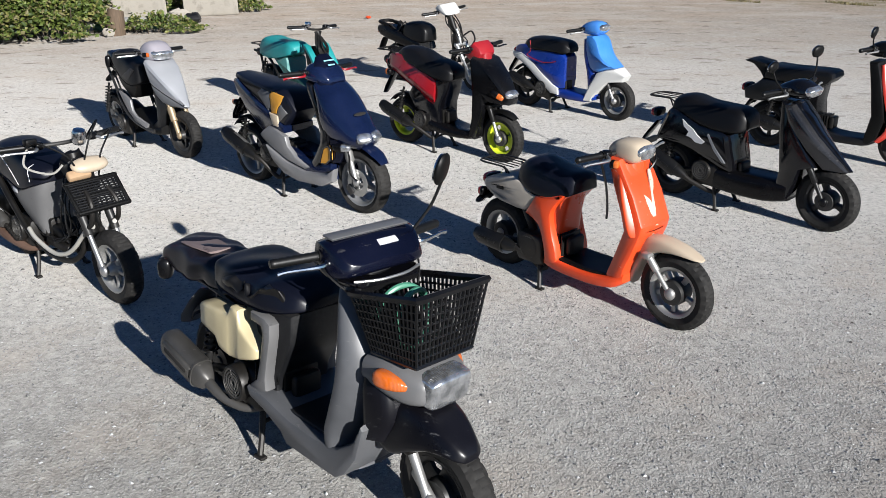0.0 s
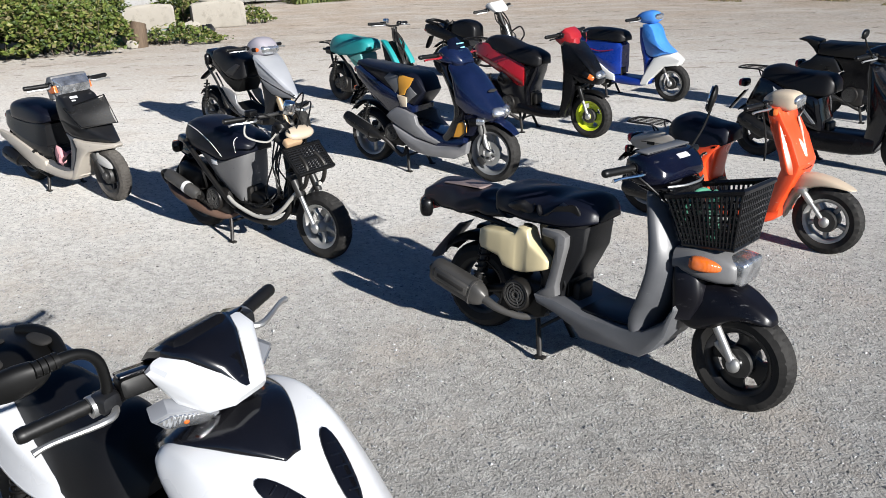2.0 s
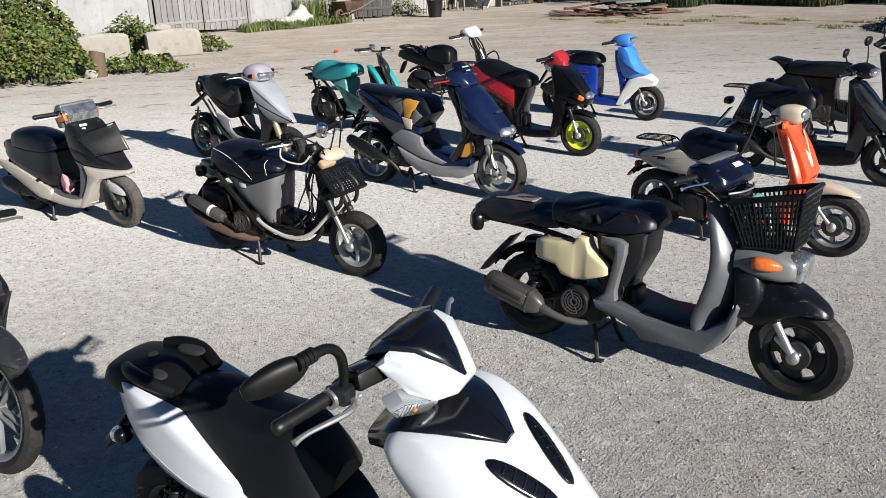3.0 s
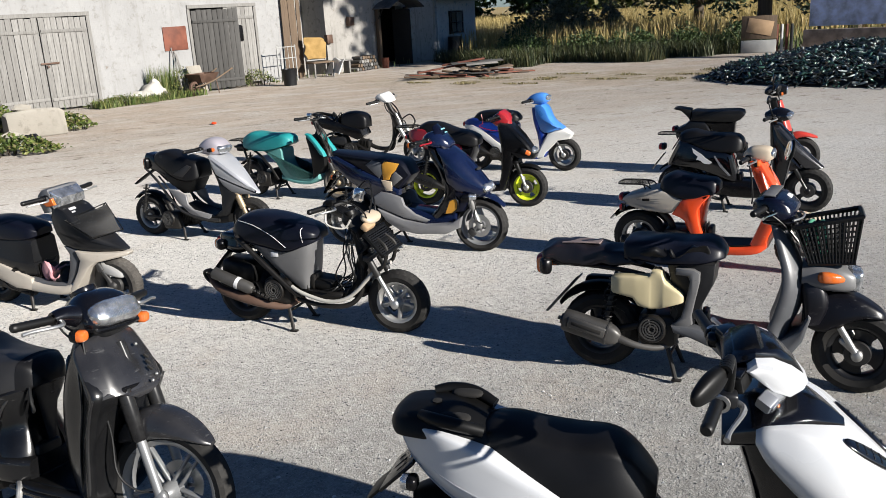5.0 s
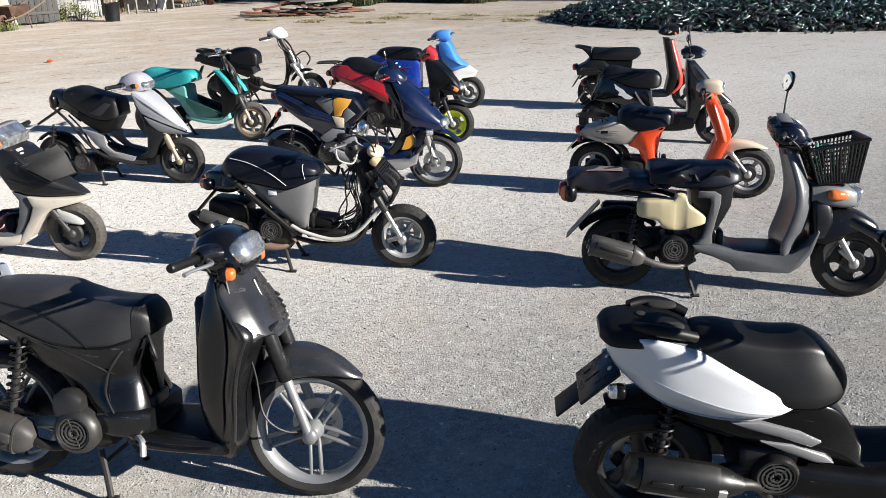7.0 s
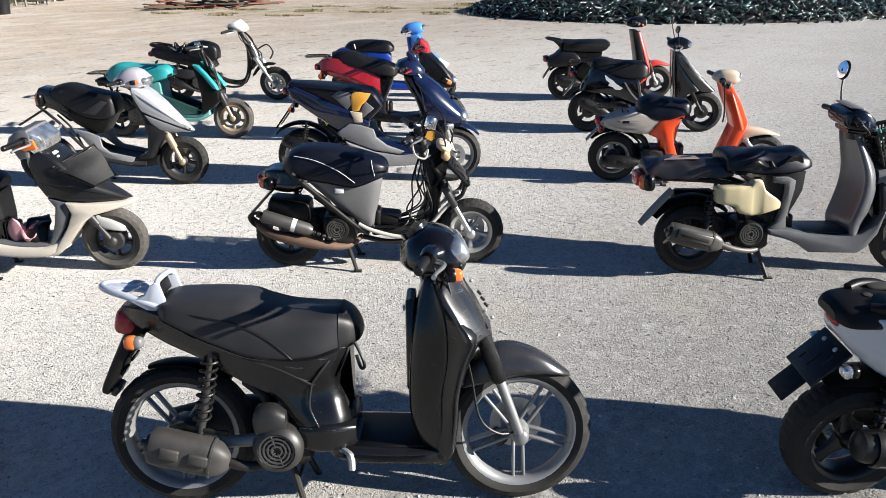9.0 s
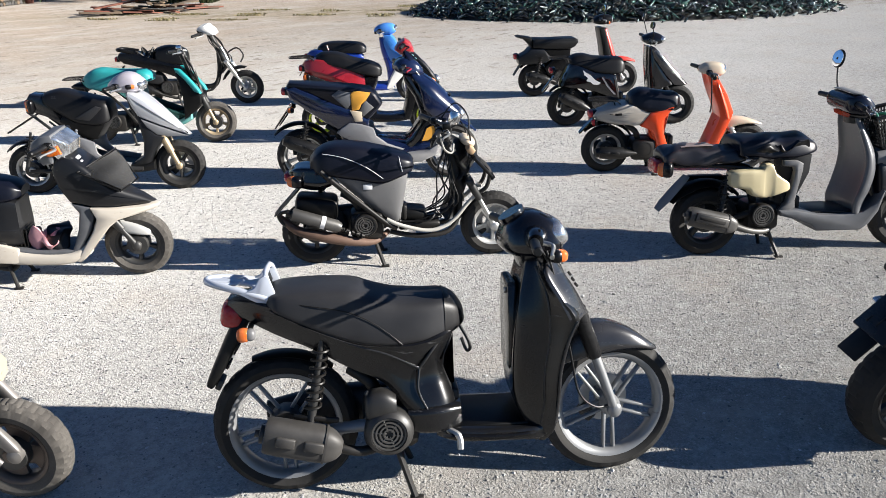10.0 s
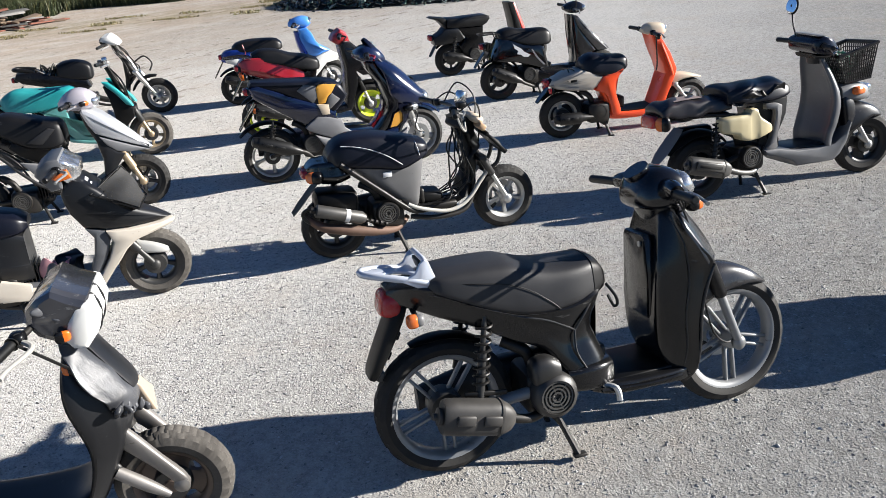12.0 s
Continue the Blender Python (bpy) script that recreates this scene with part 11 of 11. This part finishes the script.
    n = part("nose", Geo().loft([
        (0.862, [(0, 0.845), (0.13, 0.845), (0.160, 0.852), (0.166, 0.862), (0.150, 0.880), (0.12, 0.884), (0, 0.886)]),
        (0.895, [(0, 0.775), (0.14, 0.785), (0.180, 0.815), (0.182, 0.855), (0.158, 0.890), (0.125, 0.895), (0, 0.895)]),
        (0.97, [(0, 0.69), (0.14, 0.70), (0.190, 0.735), (0.200, 0.80), (0.168, 0.880), (0.13, 0.892), (0, 0.892)]),
        (1.05, [(0, 0.60), (0.13, 0.615), (0.186, 0.65), (0.205, 0.735), (0.166, 0.838), (0.12, 0.858), (0, 0.868)]),
        (1.13, [(0, 0.525), (0.12, 0.535), (0.172, 0.575), (0.195, 0.665), (0.150, 0.768), (0.10, 0.797), (0, 0.812)]),
        (1.22, [(0, 0.475), (0.10, 0.485), (0.146, 0.52), (0.168, 0.59), (0.125, 0.678), (0.08, 0.712), (0, 0.728)]),
        (1.32, [(0, 0.455), (0.07, 0.46), (0.105, 0.485), (0.122, 0.53), (0.09, 0.588), (0.055, 0.612), (0, 0.624)]),
        (1.40, [(0, 0.46), (0.04, 0.462), (0.058, 0.475), (0.064, 0.498), (0.048, 0.525), (0.03, 0.537), (0, 0.543)]),
        (1.43, [(0, 0.475), (0.015, 0.475), (0.02, 0.48), (0.022, 0.49), (0.018, 0.502), (0.01, 0.506), (0, 0.508)])], "x", 5, 4), "white", s, "glossy white front fairing", angle=32)
    part("side_vane", Geo().body([(0.99, 0.60, 0.68, 0.150, 0.150), (1.03, 0.54, 0.64, 0.190, 0.185), (1.08, 0.45, 0.56, 0.197, 0.192), (1.16, 0.44, 0.50, 0.175, 0.165)], 20, 6), "lgrey", n, "grey lower side panel")
    part("upper_fairing", Geo().loft([
        (0.78, [(0, 0.80), (0.09, 0.80), (0.11, 0.82), (0.10, 0.85), (0, 0.865)]),
        (0.86, [(0, 0.81), (0.115, 0.82), (0.142, 0.865), (0.12, 0.896), (0, 0.915)]),
        (0.93, [(0, 0.82), (0.11, 0.83), (0.130, 0.885), (0.105, 0.910), (0, 0.928)]),
        (0.99, [(0, 0.82), (0.085, 0.83), (0.100, 0.888), (0.078, 0.906), (0, 0.920)]),
        (1.04, [(0, 0.81), (0.05, 0.82), (0.064, 0.868), (0.048, 0.882), (0, 0.893)]),
        (1.085, [(0, 0.80), (0.015, 0.81), (0.022, 0.842), (0.016, 0.850), (0, 0.856)])], "x", 5, 4), "gloss", s, "glossy black upper fairing")
    for sg in (-1, 1):
        T = Matrix.Translation((1.145, sg * 0.068, 0.792)) @ Matrix.Rotation(radians(-sg * 24), 4, "Z") @ Matrix.Rotation(radians(36), 4, "Y") @ Matrix.Rotation(radians(-sg * 22), 4, "X")
        v = part("air_intake", Geo().ball((0, 0, 0), (0.095, 0.026, 0.008), None, 24, 10, 2.2).turned(T), "gloss", s)
        for k in range(5):
            part("intake_slat", Geo().box((-0.055 + 0.027 * k, 0, 0.006), (0.006, 0.036 - 0.003 * abs(k - 2) ** 2, 0.006), None, 0.002).turned(T), "gloss", v)
        T = Matrix.Translation((1.275, sg * 0.108, 0.612)) @ Matrix.Rotation(radians(sg * 35), 4, "Z") @ Matrix.Rotation(radians(40), 4, "Y")
        part("headlight", Geo().ball((0, 0, 0), (0.075, 0.030, 0.014), None, 20, 10, 2.4).turned(T), "clear", s)
        d = Vector((0.048, -sg * 0.129, -0.043)).normalized()
        u = Vector((0.45, sg * 0.1, 0.88))
        u = (u - d * u.dot(d)).normalized()
        T = Matrix.Translation((0.890, sg * 0.100, 0.946)) @ Matrix((d, u.cross(d), u)).transposed().to_4x4()
        hull = [(-0.072, 0.004), (-0.045, 0.028), (0.045, 0.026), (0.070, 0.008), (0.055, -0.022), (-0.035, -0.026)]
        q = part("indicator_housing", round_plate(hull, -0.020, 0.020, 0.006).turned(m @ T), "silver", s, angle=30)
        part("indicator", round_plate([(x * 0.84, z * 0.78) for x, z in hull], sg * 0.012 - 0.012, sg * 0.012 + 0.012, 0.004).turned(m @ T), "clear", q, angle=30)
        part("indicator_bulb", Geo().ball((0.0, sg * 0.024, 0.0), (0.006, 0.004, 0.006), None, 10, 8).turned(m @ T), "amber", q)
        lamp(s, "indicator", (-0.12, sg * 0.11, 0.58), (0.025, 0.025, 0.022), Matrix(), Matrix.Rotation(radians(180), 4, "Z"), "clear")
    c = part("handlebar_cowl", wedge([(0.822, 1.035), (0.85, 1.062), (0.895, 1.052), (0.945, 1.015), (0.988, 0.970), (0.978, 0.952), (0.940, 0.942), (0.895, 0.972), (0.85, 1.012)], lambda x: 0.128 - 0.80 * max(0.0, x - 0.885), 0.014).turned(m), "white", s, "white handlebar fairing", angle=32)
    part("windscreen", wedge([(0.775, 1.030), (0.80, 1.062), (0.85, 1.078), (0.905, 1.066), (0.95, 1.026), (0.982, 0.975), (0.965, 0.970), (0.92, 1.01), (0.85, 1.04)], lambda x: 0.098 - 0.72 * max(0.0, x - 0.86), 0.016).turned(m), "gloss", c, "glossy black screen", angle=32)
    part("speedometer", Geo().box((0.83, 0, 1.0), (0.11, 0.16, 0.07), Matrix.Rotation(-0.5, 4, "Y"), 0.02).turned(mc), "black", s)
    h = bars(s, 0.80, 0.952, mb, 0.315, 0.012, 0.062, lever_mat="steel")
    for sg in (-1, 1):
        r = part("brake_reservoir", Geo().box((0.815, sg * 0.125, 0.985), (0.055, 0.085, 0.042), Matrix.Rotation(sg * 0.35, 4, "Z") @ Matrix.Rotation(-0.2, 4, "Y"), 0.008).turned(mb), "matt", h)
        part("reservoir_lid", Geo().box((0.812, sg * 0.125, 1.010), (0.05, 0.078, 0.008), Matrix.Rotation(sg * 0.35, 4, "Z") @ Matrix.Rotation(-0.2, 4, "Y"), 0.003).turned(mb), "gloss", r)
        part("lever_clamp", Geo().box((0.79, sg * 0.19, 0.968), (0.05, 0.045, 0.04), None, 0.01).turned(mb), "dgrey", h)
        part("clamp_ring", Geo().lathe([(0.014, -0.012), (0.023, -0.012), (0.023, 0.012), (0.014, 0.012)], (0.775, sg * 0.205, 0.963), 16, (-0.2, sg, 0)).turned(mb), "steel", h)
    mr = part("mirror", Geo().tube([(0.79, -0.185, 0.965), (0.797, -0.183, 1.02), (0.797, -0.192, 1.066), (0.79, -0.222, 1.092), (0.78, -0.275, 1.096)], [0.012, 0.011, 0.011, 0.011, 0.013], 12, 5).turned(mb), "matt", h)
    for k in range(4):
        part("stem_boot", Geo().lathe([(0.009, -0.005), (0.0165, -0.005), (0.0165, 0.005), (0.009, 0.005)], (0.781 - 0.002 * k, -0.262 - 0.012 * k, 1.096), 14, (-0.2, -1, 0)).turned(mb), "matt", mr)
    R = Matrix.Rotation(radians(-33), 4, "Z") @ Matrix.Rotation(radians(10), 4, "X")
    part("mirror_shell", Geo().body([(-0.068, -0.012, 0.010, 0.006, 0.006), (-0.052, -0.024, 0.020, 0.014, 0.014), (0.0, -0.034, 0.030, 0.02, 0.02), (0.045, -0.028, 0.026, 0.018, 0.018), (0.07, -0.012, 0.014, 0.012, 0.012)], 20, 2.6).turned(mb @ Matrix.Translation((0.738, -0.333, 1.074)) @ R @ Matrix.Rotation(radians(90), 4, "Z")), "matt", mr)
    fork(s, wb, 0.235, (1.12, 0.50), m, 0.085, 0.024, "dalloy", "black", 0.5)
    part("front_mudguard", Geo().fender(wb, 0.235, 0.275, 30, 140, 0.075, 0.03).turned(m), "gloss", s)
    T = Matrix.Translation((-0.105, 0, 0.632)) @ Matrix.Rotation(radians(-44), 4, "Y")
    pb = part("plate_bracket", Geo().box((-0.085, 0, 0), (0.17, 0.185, 0.012), None, 0.004).turned(T), "black", s, "black number plate bracket")
    part("rear_mudguard", Geo().box((-0.215, 0, -0.004), (0.12, 0.11, 0.010), None, 0.004).turned(T), "matt", pb)
    for u, v in ((-0.03, -0.03), (-0.03, 0.045)):
        part("bolt", Geo().ball((u, v, 0.007), (0.009, 0.009, 0.004), None, 12, 8).turned(T), "steel", pb)
    for u, v, a in ((-0.07, -0.05, 0.05), (-0.10, 0.0, 0.06), (-0.12, 0.05, 0.03)):
        # thin black boxes paint the shade inside each slot
        part("bracket_slot", Geo().box((u, v, 0.0065), (a, 0.008, 0.003), None, 0.001).turned(T), "void", pb)
    part("tail_light", Geo().ball((-0.132, 0, 0.722), (0.026, 0.045, 0.020), Matrix.Rotation(0.3, 4, "Y"), 18, 10, 3), "redl", s)
    part("inner_mudguard", Geo().fender(0, 0.235, 0.285, 20, 120, 0.075, 0.025), "matt", s)
    engine(s, 0.36, 0.30, 0.40, 0.30, "iron", -0.17)
    muffler(s, (-0.08, -0.19, 0.34), (0.24, -0.19, 0.29), 0.058, "bmuffler", "bmuffler", "iron", (0.45, -0.08, 0.24))
    part("heat_shield", Geo().box((0.10, -0.243, 0.296), (0.26, 0.016, 0.05), Matrix.Rotation(0.155, 4, "Y"), 0.006), "steel", s, "scuffed bare steel heat shield")
    arm(s, (0.36, -0.12, 0.31), (0, -0.12, 0.235), 0.024)
    shock(s, (0.02, 0.12, 0.32), (0.10, 0.06, 0.58))
    shock(s, (0.02, -0.12, 0.30), (0.08, -0.07, 0.58))
    stand(s, 0.46)
    return s


def taped_scooter():
    s, wb = base((-4.86, 3.87), (-5.67, 4.68), "dark grey scooter with a front shell patched in silver tape")
    m = steer(wb, 0.205, -8)
    wheel(s, "rear_wheel", 0, 0.205, 0.09, "five", "dalloy", "drubber")
    wheel(s, "front_wheel", wb, 0.205, 0.09, "plate", "rustdark", "drubber", m=m)
    part("tail_body", Geo().shell([(-0.20, 0.50, 0.56, 0.06, 0.06), (-0.10, 0.44, 0.60, 0.11, 0.10), (0.10, 0.38, 0.60, 0.14, 0.12), (0.30, 0.30, 0.58, 0.15, 0.13), (0.46, 0.28, 0.55, 0.13, 0.12)]), "dgrey", s)
    part("seat", Geo().cushion([(-0.06, 0.57, 0.62, 0.08, 0.07), (0.05, 0.56, 0.68, 0.12, 0.10), (0.22, 0.56, 0.69, 0.135, 0.11), (0.40, 0.56, 0.67, 0.13, 0.11), (0.50, 0.57, 0.61, 0.07, 0.07)]), "seat", s)
    part("footboard", Geo().body([(0.36, 0.20, 0.30, 0.13, 0.12), (0.60, 0.17, 0.25, 0.15, 0.14), (0.82, 0.17, 0.25, 0.14, 0.14), (0.92, 0.20, 0.30, 0.12, 0.12)], 20, 4), "dgrey", s)
    part("leg_shield", Geo().shield([(0.18, 0.83, 0.91, 0.11, 0.08), (0.26, 0.885, 0.96, 0.135, 0.10), (0.36, 0.925, 1.01, 0.155, 0.12), (0.45, 0.940, 1.055, 0.168, 0.13), (0.53, 0.928, 1.075, 0.172, 0.13), (0.62, 0.905, 1.045, 0.165, 0.125), (0.70, 0.905, 1.00, 0.145, 0.11), (0.77, 0.92, 0.98, 0.11, 0.09), (0.81, 0.93, 0.965, 0.07, 0.06)]), "dgrey", s, "dull dark grey leg shield", angle=28)
    st = []
    for z, xr, xe, w in ((0.515, 1.080, 1.040, 0.150), (0.56, 1.097, 1.040, 0.158), (0.60, 1.091, 1.026, 0.162), (0.65, 1.063, 1.004, 0.162), (0.70, 1.034, 0.982, 0.158), (0.75, 1.002, 0.958, 0.145), (0.79, 0.974, 0.940, 0.125), (0.81, 0.955, 0.935, 0.10)):
        st.append((z, [(0, xr - 0.03), (0.06, xr - 0.03), (w - 0.006, xe - 0.012), (w, xe), (0.105, 0.5 * (xr + xe) + 0.006), (0.066, xr), (0, xr + 0.006)]))
    g = Geo().loft(st, "z", 4, 3)
    g.v = [(x, y, z + 0.75 * max(0.0, abs(y) - 0.06) * max(0.0, min(1.0, (0.66 - z) / 0.14))) for x, y, z in g.v]
    t = part("tape_cover", g.crumple(0.0035, 40.0, 6), "tape", s, "crinkled clear tape over the front shell", angle=34)
    st = [(z, [(0, x - 0.004), (w - 0.008, x - 0.004), (w, x + 0.002), (w - 0.006, x + 0.010), (0, x + 0.018)]) for z, x, w in ((0.60, 1.088, 0.052), (0.63, 1.076, 0.062), (0.70, 1.034, 0.064), (0.75, 1.002, 0.060), (0.79, 0.976, 0.052), (0.812, 0.960, 0.035))]
    part("centre_panel", Geo().loft(st, "z", 4, 2), "dgrey", t, "dark centre of the front shell", angle=34)
    rnd = random.Random(3)
    for k in range(9):
        u = k / 8
        part("torn_tape", Geo().ball((1.055 + 0.045 * u + rnd.uniform(-0.006, 0.006), -0.145 + 0.15 * u, 0.575 - 0.065 * u + rnd.uniform(-0.01, 0.01)), (0.010, rnd.uniform(0.012, 0.024), 0.020), Euler((rnd.uniform(-0.6, 0.6), rnd.uniform(-0.6, 0.6), rnd.uniform(-0.6, 0.6))).to_matrix().to_4x4(), 20, 12, 2.6).crumple(0.010, 60.0, k), "tape", t)
    part("broken_edge", round_plate([(1.085, 0.585), (1.10, 0.60), (1.115, 0.575), (1.128, 0.52), (1.13, 0.485), (1.11, 0.49), (1.09, 0.53)], -0.01, 0.075, 0.006).crumple(0.008, 40.0, 3), "brokenp", t, "broken tan plastic edge")
    c = part("handlebar_cowl", wedge([(0.845, 0.90), (0.862, 0.955), (0.90, 0.990), (0.947, 1.010), (0.995, 0.985), (1.040, 0.957), (1.048, 0.89), (1.0, 0.815), (0.93, 0.825), (0.87, 0.86)], lambda x: 0.132 - 0.30 * max(0.0, 0.90 - x), 0.026).crumple(0.004, 30.0, 2), "wrapped", s, "dark handlebar shell wrapped in shiny clear tape", angle=24)
    hl = part("headlight", wedge([(0.950, 0.838), (0.968, 0.895), (0.998, 0.938), (1.030, 0.957), (1.050, 0.950), (1.063, 0.89), (1.048, 0.845), (1.01, 0.803), (0.97, 0.808)], lambda x: 0.142 - 0.35 * max(0.0, x - 1.02), 0.020), "offwhite", c, "white headlight band", angle=32)
    for y in (-0.062, 0.012):
        part("tape_strip", Geo().tube([(1.012, y, 0.962), (1.045, y, 0.950), (1.060, y * 1.02, 0.90), (1.048, y * 1.05, 0.845), (1.02, y * 1.08, 0.812)], 0.005, 8, 4), "dgrey", hl)
    for k in range(5):
        part("torn_tape", Geo().ball((0.90 + 0.025 * k, -0.122 + 0.004 * k, 0.945 - 0.010 * k), (0.024, 0.008, 0.018), Euler((rnd.uniform(-0.4, 0.4), rnd.uniform(-0.6, 0.6), rnd.uniform(-0.4, 0.4))).to_matrix().to_4x4(), 18, 10, 2.6).crumple(0.008, 60.0, k + 20), "tape", c)
    for sg in (-1, 1):
        lamp(c, "indicator", (0.955, sg * 0.146, 0.862), (0.020, 0.008, 0.018), Matrix(), Matrix.Rotation(radians(-sg * 20), 4, "Z"))
        lamp(s, "indicator", (0.935, sg * 0.12, 0.74), (0.018, 0.02, 0.018), Matrix(), Matrix.Rotation(radians(180), 4, "Z"))
    bars(s, 0.88, 0.90, m, 0.31, 0.0, 0.06, lever_mat="wtube")
    for sg in (-1, 1):
        lk = part("fork_leg", Geo().body([(0.0, -0.03, 0.034, 0.014, 0.014), (0.03, -0.032, 0.036, 0.018, 0.018), (0.15, -0.024, 0.028, 0.016, 0.016), (0.25, -0.022, 0.024, 0.018, 0.018), (0.28, -0.014, 0.016, 0.012, 0.012)], 16, 3.6, 3).turned(m @ Matrix.Translation((1.03, sg * 0.080, 0.465)) @ Matrix.Rotation(radians(52), 4, "Y")), "walloy", s, "worn alloy fork leg")
        part("axle_nut", Geo().lathe([(0.001, -0.02), (0.026, -0.02), (0.028, 0.012), (0.012, 0.022), (0.001, 0.022)], (wb + 0.045, sg * 0.082, 0.235), 16, (0, sg, 0), True).turned(m), "walloy", lk)
        part("damper", Geo().tube([(1.0, sg * 0.105, 0.335), (1.09, sg * 0.108, 0.265), (1.15, sg * 0.105, 0.215)], [0.022, 0.021, 0.012], 12, 4).turned(m), "walloy", lk)
        part("damper_eye", Geo().ball((0.995, sg * 0.10, 0.345), (0.026, 0.014, 0.026), None, 12, 8).turned(m), "dalloy", lk)
    part("steering_column", Geo().tube([(1.04, 0, 0.44), (0.93, 0, 0.78)], 0.03, 12, 1).turned(m), "iron", s)
    lamp(s, "tail_light", (-0.20, 0, 0.54), (0.03, 0.07, 0.03), Matrix(), Matrix.Rotation(radians(180), 4, "Z"), "redl")
    generic_rear(s, 0.28, 0.24, ((-0.12, -0.15, 0.26), (0.14, -0.15, 0.2)), 0.205)
    stand(s, 0.36)
    cables(s, m, [[(0.87, -0.2, 0.9), (0.95, -0.16, 0.8), (0.97, -0.08, 0.7), (1.04, -0.05, 0.5)], [(0.87, 0.2, 0.9), (0.95, 0.14, 0.8), (1.0, 0.05, 0.7)]], 0.005)
    return s


for build in (big_wheel_scooter, basket_scooter, stripped_scooter, orange_scooter, navy_scooter, red_scooter, blue_scooter, black_scooter, red_front_scooter, silver_scooter, beige_scooter, teal_scooter, bare_fork_scooter, white_scooter, taped_scooter):
    build()
